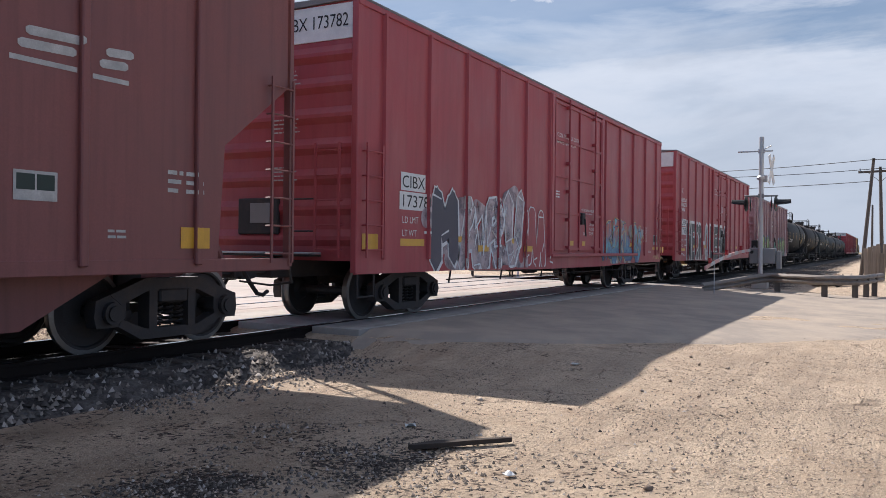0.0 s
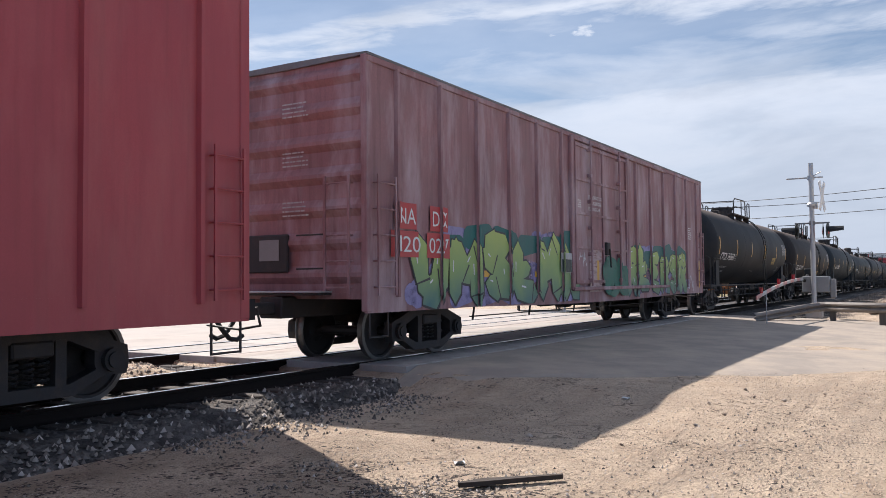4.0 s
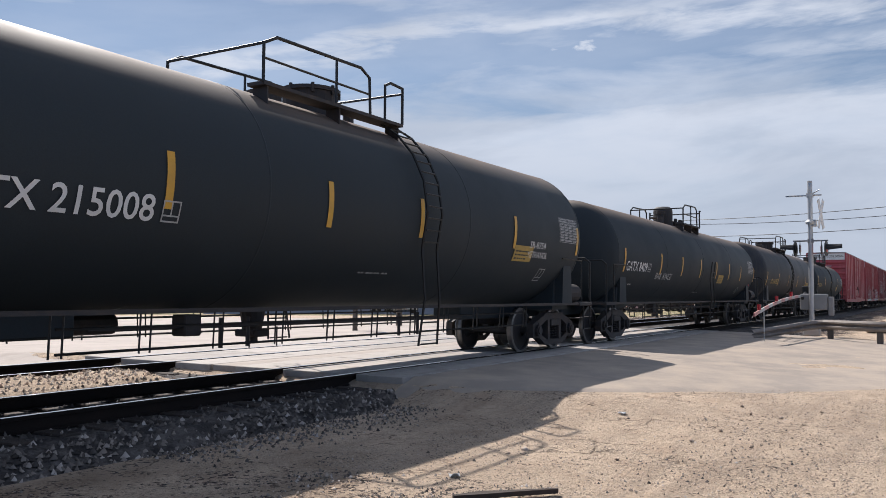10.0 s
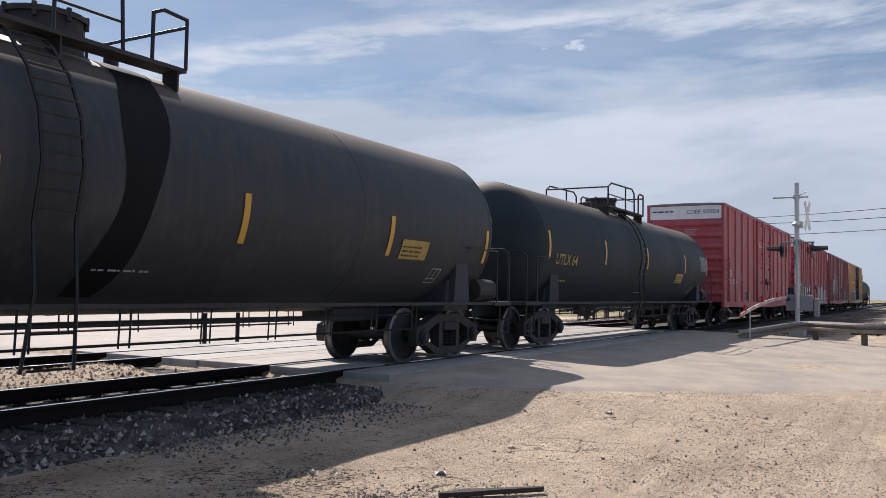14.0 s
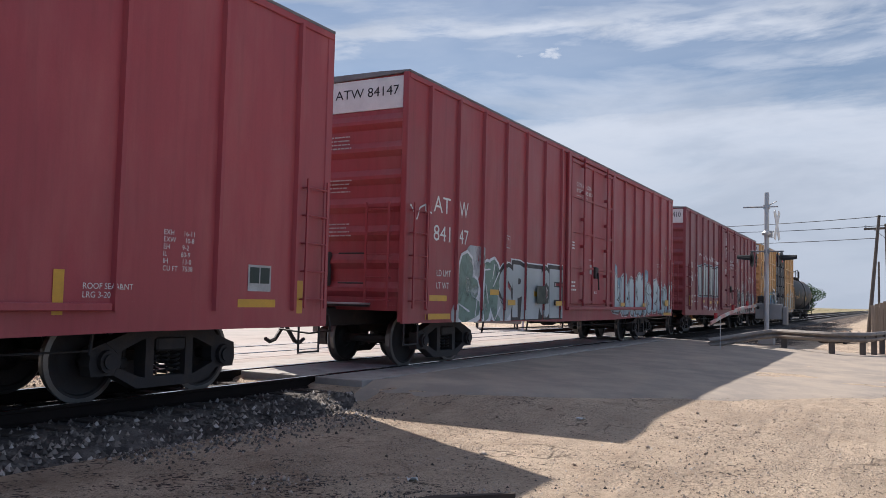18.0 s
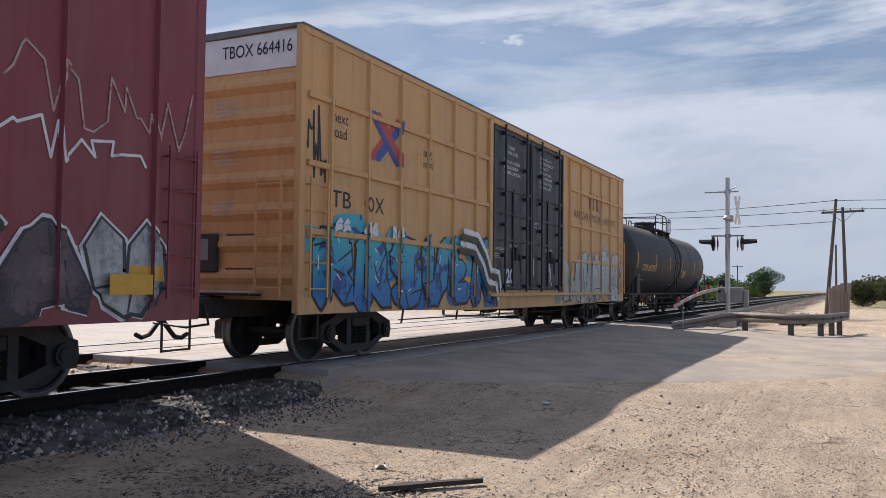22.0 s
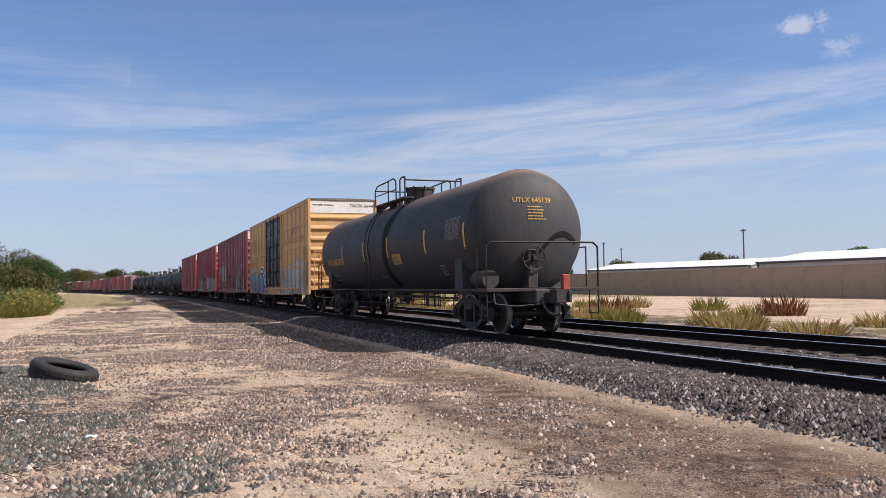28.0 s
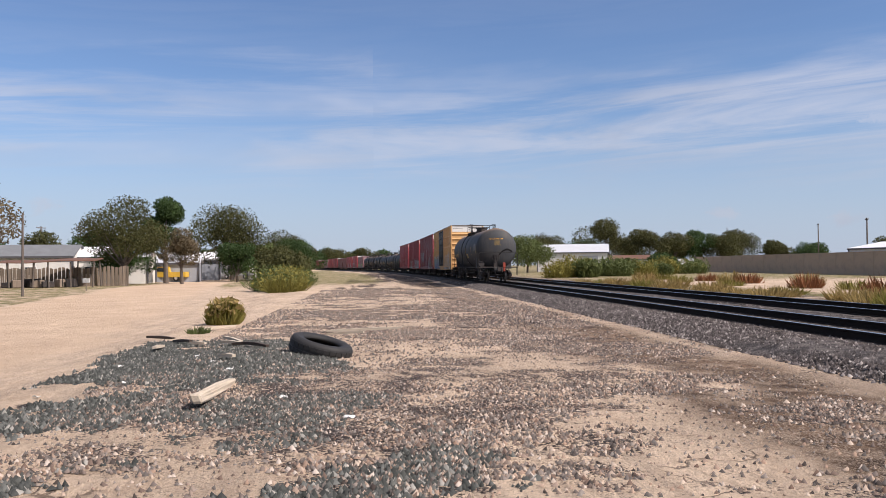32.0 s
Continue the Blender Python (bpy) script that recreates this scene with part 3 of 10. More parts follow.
def grid_object(name, xs, ys, zfun, material, **kw):
    X, Y = np.meshgrid(xs, ys)
    Z = zfun(X, Y)
    co = np.stack([X, Y, Z], -1).reshape(-1, 3)
    nx, ny = len(xs), len(ys)
    i = np.arange(nx * ny).reshape(ny, nx)
    f = np.stack([i[:-1, :-1], i[:-1, 1:], i[1:, 1:], i[1:, :-1]], -1).reshape(-1, 4)
    me = bpy.data.meshes.new(name)
    me.from_pydata(co.tolist(), [], f.tolist())
    me.materials.append(material)
    me.shade_smooth()
    ob = new(name, me)
    return tagged(ob, **kw), X, Y


def wavy(X, Y, seed):
    """Smooth random waves of many lengths, about -1 to 1."""
    rr = np.random.RandomState(seed)
    out = np.zeros_like(X)
    for k in range(14):
        a, L = rr.uniform(0, 6.28), 0.7 * 1.45 ** k * 0.8
        out += np.sin((X * np.cos(a) + Y * np.sin(a)) * 6.28 / L + rr.uniform(0, 6.28) + 0.8 * np.sin((X * np.sin(a) - Y * np.cos(a)) * 5.1 / L)) * min(1, 0.25 + 0.12 * k) / 5
    return out


def ground_material():
    m = bpy.data.materials.new("dirt_and_gravel")
    m.use_nodes = True
    n, l = m.node_tree.nodes, m.node_tree.links
    b = n["Principled BSDF"]
    b.inputs["Roughness"].default_value, b.inputs["Specular IOR Level"].default_value = 0.92, 0.2
    co, at = n.new("ShaderNodeTexCoord"), n.new("ShaderNodeAttribute")
    at.attribute_name = "cover"
    se = n.new("ShaderNodeSeparateColor")
    l.new(at.outputs["Color"], se.inputs[0])

    def nz(sc, det=4, ro=0.6, dist=0.0):
        t = n.new("ShaderNodeTexNoise")
        t.inputs["Scale"].default_value, t.inputs["Detail"].default_value, t.inputs["Roughness"].default_value, t.inputs["Distortion"].default_value = sc, det, ro, dist
        l.new(co.outputs["Object"], t.inputs["Vector"])
        return t.outputs[0]

    def mr(src, a, b_, c=0.0, d=1.0):
        r = n.new("ShaderNodeMapRange")
        r.inputs[1].default_value, r.inputs[2].default_value, r.inputs[3].default_value, r.inputs[4].default_value = a, b_, c, d
        l.new(src, r.inputs[0])
        return r.outputs[0]

    def mix(f, a, b_):
        x = n.new("ShaderNodeMixRGB")
        for i, q in ((0, f), (1, a), (2, b_)):
            if isinstance(q, tuple):
                x.inputs[i].default_value = (*q, 1)
            elif isinstance(q, (int, float)):
                x.inputs[i].default_value = q
            else:
                l.new(q, x.inputs[i])
        return x.outputs[0]

    def mul(a, b_, op="MULTIPLY"):
        x = n.new("ShaderNodeMath")
        x.operation = op
        for i, q in ((0, a), (1, b_)):
            if isinstance(q, (int, float)):
                x.inputs[i].default_value = q
            else:
                l.new(q, x.inputs[i])
        return x.outputs[0]

    def vor(sc):
        v = n.new("ShaderNodeTexVoronoi")
        v.inputs["Scale"].default_value, v.inputs["Randomness"].default_value = sc, 1.0
        l.new(co.outputs["Object"], v.inputs["Vector"])
        c = n.new("ShaderNodeSeparateColor")
        l.new(v.outputs["Color"], c.inputs[0])
        return v, c

    # wheel ruts and wash lines drawn out along the edge of the pavement
    mp = n.new("ShaderNodeMapping")
    mp.inputs["Rotation"].default_value, mp.inputs["Scale"].default_value = (0, 0, radians(31)), (0.22, 2.1, 1.0)
    l.new(co.outputs["Object"], mp.inputs[0])
    rut = n.new("ShaderNodeTexNoise")
    rut.inputs["Scale"].default_value, rut.inputs["Detail"].default_value, rut.inputs["Roughness"].default_value, rut.inputs["Distortion"].default_value = 1.2, 7, 0.62, 0.6
    l.new(mp.outputs[0], rut.inputs["Vector"])
    dirt = mix(mr(nz(0.35, 6), 0.3, 0.7), (0.49, 0.378, 0.275), (0.73, 0.575, 0.425))
    dirt = mix(mr(rut.outputs[0], 0.46, 0.66, 0, 0.6), dirt, (0.37, 0.285, 0.215))
    dirt = mix(mr(nz(2.2, 6, 0.65), 0.45, 0.75, 0, 0.6), dirt, (0.40, 0.28, 0.19))
    dirt = mix(mr(nz(16, 5, 0.7), 0.5, 0.72, 0, 0.55), dirt, (0.30, 0.215, 0.15))
    # dark oil-soaked soil along the toe of the ballast
    oa = n.new("ShaderNodeAttribute")
    oa.attribute_name = "oily"
    dirt = mix(mul(oa.outputs["Fac"], mr(nz(3.0, 7, 0.7), 0.34, 0.52, 0.55, 1.0)), dirt, mix(mr(nz(1.4, 5), 0.4, 0.65), (0.060, 0.036, 0.022), (0.150, 0.092, 0.055)))
    # fine cracks where the mud has dried
    dv = n.new("ShaderNodeVectorMath")
    dv.operation = "MULTIPLY_ADD"
    dn = n.new("ShaderNodeTexNoise")
    dn.inputs["Scale"].default_value, dn.inputs["Detail"].default_value = 2.4, 5
    l.new(co.outputs["Object"], dn.inputs["Vector"])
    l.new(dn.outputs["Color"], dv.inputs[0])
    dv.inputs[1].default_value = (0.9, 0.9, 0.0)
    l.new(co.outputs["Object"], dv.inputs[2])
    ck = n.new("ShaderNodeTexVoronoi")
    ck.feature = "DISTANCE_TO_EDGE"
    ck.inputs["Scale"].default_value = 0.75
    l.new(dv.outputs[0], ck.inputs["Vector"])
    crack = mul(mr(ck.outputs["Distance"], 0.004, 0.016, 1, 0), mr(nz(0.7, 3), 0.52, 0.6))
    dirt = mix(mul(crack, 0.8), dirt, (0.10, 0.07, 0.05))
    vf, vfs = vor(72.0)
    grit = mul(mr(vfs.outputs[0], 0.55, 0.7), mr(nz(0.9, 7, 0.72), 0.42, 0.6, 0.12, 1.0))
    dirt = mix(grit, dirt, mix(vfs.outputs[1], (0.20, 0.16, 0.13), (0.60, 0.48, 0.36)))
    # small stones: cells with a colour of their own, darker in the heap
    vo, vs = vor(34.0)
    stone = mix(vs.outputs[0], (0.060, 0.042, 0.036), (0.215, 0.145, 0.115))
    stone = mix(mr(vs.outputs[1], 0.80, 0.9), stone, (0.55, 0.46, 0.39))
    blue = mix(vs.outputs[0], (0.055, 0.056, 0.054), (0.17, 0.168, 0.16))
    stone = mix(at.outputs["Alpha"], stone, blue)
    # shade in the gaps round the stones is put into their colour
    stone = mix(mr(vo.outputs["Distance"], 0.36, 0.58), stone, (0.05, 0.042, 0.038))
    amount = mul(se.outputs[0], mr(nz(1.1, 8, 0.72, 0.5), 0.32, 0.58), "MULTIPLY")
    amount = mul(mul(amount, mul(nz(7, 4), 0.35), "ADD"), mul(vs.outputs[2], -0.35), "ADD")
    cover = mr(amount, 0.26, 0.34)
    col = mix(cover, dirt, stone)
    # dust road: pale and even; grass: dry green and straw
    col = mix(se.outputs[1], col, mix(mr(nz(0.5, 5), 0.35, 0.7), (0.50, 0.37, 0.26), (0.60, 0.46, 0.33)))
    grass = mix(mr(nz(3, 6), 0.4, 0.65), (0.11, 0.115, 0.045), (0.30, 0.24, 0.12))
    col = mix(mr(mul(se.outputs[2], mr(nz(1.2, 6, 0.7), 0.3, 0.6)), 0.35, 0.6), col, grass)
    l.new(col, b.inputs["Base Color"])
    bp = n.new("ShaderNodeBump")
    bp.inputs["Strength"].default_value, bp.inputs["Distance"].default_value = 1.0, 0.07
    hgt = mul(mul(mul(mr(vo.outputs["Distance"], 0, 0.6, 1, 0), cover), 0.8), mul(nz(9, 8, 0.75), 1.0), "ADD")
    hgt = mul(hgt, mul(rut.outputs[0], 1.2), "ADD")
    hgt = mul(hgt, mul(mr(vf.outputs["Distance"], 0, 0.6, 1, 0), mul(grit, 0.35)), "ADD")
    hgt = mul(hgt, mul(crack, -0.35), "ADD")
    l.new(hgt, bp.inputs["Height"])
    l.new(bp.outputs[0], b.inputs["Normal"])
    return m


def heap_cover(x, y):
    """How thickly the dark gravel round the tyre lies, with bare patches; it narrows away from the road."""
    far = np.maximum(0, -x - 9)
    mid, half = -10.75 - 0.14 * far, np.maximum(0.6, 2.75 - 0.12 * far)
    edge = 1 - smooth_np(0.82, 1.05, np.abs(y - mid) / half + 0.22 * wavy(x * 1.7, y * 1.7, 30))
    return np.clip(edge * smooth_np(-20.6, -19.2, x) * smooth_np(-2.5, -5.5, x) * (0.95 + 2.6 * wavy(x * 2.2, y * 2.2, 31)), 0, 1)


def side_cover(x, y):
    """How thickly small stones lie on the sand beside the track."""
    return np.clip(0.38 + 3.2 * wavy(x * 2.4, y * 2.4, 33) + 0.35 * np.exp(-((y + 4.6) / 0.9) ** 2), 0.10, 1) * np.clip(1.0 - 0.85 * np.exp(-((y + 2.9) / 0.28) ** 2), 0, 1)


def near_cover(x, y):
    """Patches of dark gravel on the dirt before the crossing."""
    patch = 1.2 * np.exp(-((x - 4.2) / 1.6) ** 2 - ((y + 5.0) / 0.9) ** 2) + 0.5 * np.exp(-((x - 5.6) / 1.0) ** 2 - ((y + 4.0) / 0.6) ** 2)
    foot = 0.8 * np.exp(-((y + 2.35) / 0.55) ** 2) * smooth_np(10, 8, x)
    return np.clip((patch + foot + 0.03) * (0.62 + 1.3 * wavy(x * 2.2, y * 2.2, 35)), 0, 1)


def ballast_y(x, y0):
    """The bed's own y, which draws in where the crossing begins and along the open line."""
    near, narrow = smooth_np(-1, 3.5, x), smooth_np(-1, -7, x)
    y = np.where(y0 < -1.6, -1.6 + (y0 + 1.6) * (1 - near * (0.62 + 0.10 * smooth_np(6, 10, x))), y0)
    return y + curve_y(x) + 0.68 * smooth_np(-1.9, -3.3, y0) * narrow


def build_ground():
    xs, ys = axis_lines(-45, 45, 0.35, 2600), axis_lines(-26, 9, 0.3, 2600)
    ob, X, Y = grid_object("ground", xs, ys, lambda x, y: ground_z(x, y) + 0.02 * wavy(x, y, 3) * smooth_np(60, 20, np.hypot(x, y)) * (1 - smooth_np(9.3, 11, x) * smooth_np(-7, -4, y)), ground_material(),
                           label="pale sandy ground with scattered gravel and dry grass", category="ground", kind="structure")
    yc = curve_y(X)
    gravel = (0.30 + 0.28 * smooth_np(-12, -22, X)) * smooth_np(-12.5, -11, Y) * smooth_np(-2.4, -2.9, Y) * smooth_np(4, -4, X)                       # beside the track
    gravel = gravel * (0.2 + 1.6 * side_cover(X, Y))
    gravel = np.maximum(gravel, np.clip(1.2 * heap_cover(X, Y), 0, 1))                                               # heaped stones round the tyre
    gravel = np.maximum(gravel, 0.85 * near_cover(X, Y) * smooth_np(-1.5, 1.5, X) * smooth_np(10.5, 8.5, X) * smooth_np(-8, -6.5, Y))
    gravel = np.maximum(gravel, 0.22 * smooth_np(-9.5, -7.0, Y) * smooth_np(8.5, 5.0, X) * smooth_np(-5, 1, X))
    gravel = np.maximum(gravel, 0.16 * smooth_np(-15, -8, Y) * smooth_np(16, 10, X) * smooth_np(4, 6, X))
    gravel = np.maximum(gravel, 0.5 * smooth_np(6.0, 7.0, Y - yc) * smooth_np(14, 9, Y - yc) * smooth_np(10, 6, X))
    gravel = np.maximum(gravel, 0.75 * smooth_np(33, 36, X) * smooth_np(-6.5, -4, Y) * smooth_np(12, 8, Y))
    gravel = gravel * (1 - 0.7 * np.exp(-((Y + 2.9) / 0.28) ** 2) * smooth_np(-1, -5, X))
    road_c = np.interp(X, [-200, -120, -80, -50, -25, -13, -5, 5], [-39, -32, -27.5, -23.5, -19.5, -18.5, -20, -24])
    dust = smooth_np(4.6, 3.2, np.abs(Y - road_c) - 0.8 * wavy(X, Y, 9)) * smooth_np(8, -4, X)
    grass = 0.9 * smooth_np(8.5, 10, Y - yc) * smooth_np(13.5, 12, Y - yc) * smooth_np(4, -6, X)
    grass = np.maximum(grass, 0.62 * smooth_np(9, 12, Y - yc) * smooth_np(46, 36, Y) * smooth_np(4, -8, X) * (0.75 + 0.8 * wavy(X * 0.7, Y * 0.7, 45)))
    grass = np.maximum(grass, smooth_np(60, 90, np.hypot(X, Y)) * smooth_np(7, 12, np.abs(Y - yc - 2)) * (1 - dust))
    grass = np.maximum(grass, 0.8 * smooth_np(-24, -27, Y) * smooth_np(0, -30, X) * (1 - dust))
    grass = grass * (1 - 0.95 * smooth_np(12, 20, X) * smooth_np(75, 60, X) * smooth_np(34, 22, np.abs(Y)))
    col = np.stack([gravel * (1 - dust), dust, grass, np.maximum(heap_cover(X, Y), 0.9 * near_cover(X, Y) * smooth_np(0, 3, X))], -1).reshape(-1, 4)
    ca = ob.data.color_attributes.new("cover", "FLOAT_COLOR", "POINT")
    ca.data.foreach_set("color", col.astype(np.float32).ravel())
    oily = np.clip(1.9 * np.exp(-((Y - yc + 4.25) / 1.2) ** 4) * smooth_np(-2.5, -5.5, X) * (1.0 + 1.2 * wavy(X * 0.8, Y * 2.4, 39)), 0, 1)
    oily = np.maximum(oily, np.clip(smooth_np(-1, 1, X) * smooth_np(9.5, 5, X) * smooth_np(-6.2, -3.6, Y) * (0.3 + 0.9 * wavy(X * 1.5, Y * 1.5, 38)), 0, 0.5))
    ob.data.attributes.new("oily", "FLOAT", "POINT").data.foreach_set("value", oily.astype(np.float32).ravel())
    return ob


ASPHALT = surface("worn_dusty_pavement", (0.31, 0.265, 0.225), 0.9, vary=0.14, scale=0.5, fine=55, bump=0.35, second=(0.42, 0.345, 0.27), second_at=(0.42, 0.7), spec=0.25)
CONCRETE_ROAD = surface("pale_concrete_road", (0.44, 0.385, 0.34), 0.88, vary=0.16, scale=0.35, fine=40, bump=0.2, second=(0.29, 0.245, 0.21), second_at=(0.5, 0.75), spec=0.25)


def build_road():
    """The paved crossing: this side with a ragged edge, the far side pale concrete."""
    xs = np.arange(8.2, 34.0, 0.4)
    X0, T = np.meshgrid(xs, np.linspace(0, 1, 46))
    lo = pave_edge(X0) + 0.35 * wavy(X0 * 1.7, X0 * 0 + 3, 5)
    Y = -1.72 - (-1.72 - lo) * T
    right = smooth_np(30, 34, X0)
    z = ground_z(X0, Y) + 0.022 - 0.06 * smooth_np(0.80, 1.0, T) - 0.075 * smooth_np(10.7, 9.0, X0) - 0.05 * right + 0.02 * wavy(X0 * 1.6, Y * 1.6, 11)
    nx, ny = len(xs), 46
    co = np.stack([X0, Y, z], -1).reshape(-1, 3)
    i = np.arange(nx * ny).reshape(ny, nx)
    f = np.stack([i[:-1, :-1], i[1:, :-1], i[1:, 1:], i[:-1, 1:]], -1).reshape(-1, 4)
    me = bpy.data.meshes.new("road")
    me.from_pydata(co.tolist(), [], f.tolist())
    me.materials.append(ASPHALT)
    me.shade_smooth()
    tagged(new("road", me), "worn dusty grey pavement with a ragged edge, leading up to the crossing", "road", kind="structure")
    xs, ys = np.arange(7.0, 47, 0.8), np.concatenate([np.arange(5.75, 16, 0.4), np.arange(16, 120, 3)])
    grid_object("road_far_side", xs, ys, lambda x, y: ground_z(x, y) + 0.03 - 0.08 * smooth_np(10.5, 7.5, x - 0.06 * (y - 6)) - 0.08 * smooth_np(40, 44, x - 0.06 * (y - 6)), CONCRETE_ROAD,
                label="wide pale concrete road beyond the tracks", category="road", kind="structure")
    # strip between the two tracks
    bm = bmesh.new()
    box(bm, 10.35, 30.6, 1.72, 2.28, -0.2, -0.012, bevel=0.01)
    solid("road_between_tracks", bm, CONCRETE_ROAD, "pale concrete strip of road between the two tracks", "road", kind="structure")


RAIL = [(-0.070, -0.170), (0.070, -0.170), (0.070, -0.158), (0.012, -0.140), (0.010, -0.045), (0.036, -0.036), (0.036, -0.004), (0.030, 0.0), (-0.030, 0.0), (-0.036, -0.004), (-0.036, -0.036), (-0.010, -0.045), (-0.012, -0.140), (-0.070, -0.158)]


def sweep_rail(name, off, raise_z, label):
    xs = [60.0 * 8, 200, 60, 31, 20, 10, 0, -20, -40, -60] + [-60 - 20 * k for k in range(1, 24)]
    bm = bmesh.new()
    rows = []
    for x in xs:
        y = float(curve_y(x)) + off
        rows.append([bm.verts.new((x, y + a, b + raise_z)) for a, b in RAIL])
    k = len(RAIL)
    for p, q in zip(rows, rows[1:]):
        for i in range(k):
            f = bm.faces.new((p[i], p[(i + 1) % k], q[(i + 1) % k], q[i]))
            f.material_index = 1 if i in (6, 7, 8) else 0
    bmesh.ops.recalc_face_normals(bm, faces=bm.faces[:])
    return solid(name, bm, [RAIL_SIDE, TREAD], label, "rail", group="rails", kind="structure")


BALLAST = surface("crushed_ballast_bed", (0.055, 0.049, 0.048), 0.95, vary=0.4, scale=5, fine=28, bump=1.0, second=(0.14, 0.125, 0.115), second_at=(0.45, 0.6), far_dist=0.04, spec=0.2)
STONE = surface("crushed_grey_stone", (0.096, 0.084, 0.080), 0.9, vary=0.2, scale=9, fine=70, bump=0.3, spec=0.06)


def stone_mix(m, *steps):
    """Gives every stone of a joined heap its own shade, from steps of (share, colour)."""
    n, l = m.node_tree.nodes, m.node_tree.links
    b = n["Principled BSDF"]
    src = b.inputs["Base Color"].links[0].from_socket
    g, ramp, mx = n.new("ShaderNodeNewGeometry"), n.new("ShaderNodeValToRGB"), n.new("ShaderNodeMixRGB")
    el_ = ramp.color_ramp.elements
    for k, (at, colour) in enumerate(steps):
        e = el_[0] if k == 0 else (el_[len(el_) - 1] if k == len(steps) - 1 else el_.new(at))
        e.position, e.color = at, (*colour, 1)
    l.new(g.outputs["Random Per Island"], ramp.inputs[0])
    mx.inputs[0].default_value = 0.82
    l.new(src, mx.inputs[1])
    l.new(ramp.outputs[0], mx.inputs[2])
    l.new(mx.outputs[0], b.inputs["Base Color"])


stone_mix(STONE, (0.0, (0.024, 0.022, 0.022)), (0.55, (0.080, 0.070, 0.070)), (0.85, (0.165, 0.148, 0.145)), (1.0, (0.42, 0.39, 0.37)))
# stones by the crossing: a mix of their own, wider in tone than STONE
CROSSING_STONE = surface("crossing_crushed_stone", (0.06, 0.055, 0.053), 0.95, vary=0.25, scale=9, fine=70, bump=0.3, spec=0.06)
stone_mix(CROSSING_STONE, (0.0, (0.05, 0.045, 0.042)), (0.5, (0.16, 0.14, 0.125)), (0.85, (0.31, 0.27, 0.235)), (1.0, (0.60, 0.54, 0.49)))
HEAP_STONE = surface("crushed_dark_grey_stone", (0.088, 0.092, 0.088), 0.9, vary=0.2, scale=9, fine=70, bump=0.3, spec=0.06)
stone_mix(HEAP_STONE, (0.0, (0.030, 0.033, 0.031)), (0.6, (0.078, 0.083, 0.078)), (0.92, (0.15, 0.155, 0.145)), (1.0, (0.42, 0.40, 0.36)))
STONE_WARM = surface("mixed_brown_stone", (0.135, 0.108, 0.096), 0.92, vary=0.2, scale=9, fine=70, bump=0.3, spec=0.06)
stone_mix(STONE_WARM, (0.0, (0.038, 0.032, 0.029)), (0.28, (0.15, 0.138, 0.128)), (0.5, (0.155, 0.103, 0.078)), (0.68, (0.26, 0.235, 0.21)), (0.84, (0.34, 0.235, 0.17)), (0.93, (0.52, 0.43, 0.35)), (1.0, (0.55, 0.48, 0.42)))


GRIT = surface("pale_mixed_grit", (0.33, 0.265, 0.21), 0.92, vary=0.2, scale=9, fine=70, bump=0.3, spec=0.06)
stone_mix(GRIT, (0.0, (0.13, 0.10, 0.085)), (0.5, (0.33, 0.26, 0.205)), (1.0, (0.58, 0.49, 0.41)))


def ballast_top(y):
    return np.interp(y, [-3.3, -1.95, -1.3, 5.3, 5.95, 7.1], [-0.36, -0.185, -0.175, -0.175, -0.185, -0.36])


def build_ballast(name, x0, x1, step, label):
    xs = np.arange(x0, x1 + step / 2, step)
    ys = np.array([-3.35, -3.0, -2.6, -2.2, -1.95, -1.6, -1.3, -0.6, 0.0, 0.6, 1.3, 2.0, 2.7, 3.4, 4.0, 4.6, 5.3, 5.95, 6.5, 7.15])
    X, Y0 = np.meshgrid(xs, ys)
    edge = np.where(Y0 < 0, 1.0, 0.0) * smooth_np(-1.9, -3.3, Y0)
    Y = ballast_y(X, Y0) - edge * (0.12 + 0.18 * smooth_np(-7, -1, X) * smooth_np(4, 0, X)) * wavy(X, X * 0 + 1, 21)
    Z = ballast_top(Y0) + 0.02 * wavy(X * 3, Y * 3, 8) - 0.06 * smooth_np(-2.9, -3.35, Y0) - 0.06 * smooth_np(6.6, 7.15, Y0)
    nx, ny = len(xs), len(ys)
    i = np.arange(nx * ny).reshape(ny, nx)
    f = np.stack([i[:-1, :-1], i[:-1, 1:], i[1:, 1:], i[1:, :-1]], -1).reshape(-1, 4)
    me = bpy.data.meshes.new(name)
    me.from_pydata(np.stack([X, Y, Z], -1).reshape(-1, 3).tolist(), [], f.tolist())
    me.materials.append(BALLAST)
    me.shade_smooth()
    return tagged(new(name, me), label, "ballast", kind="structure")


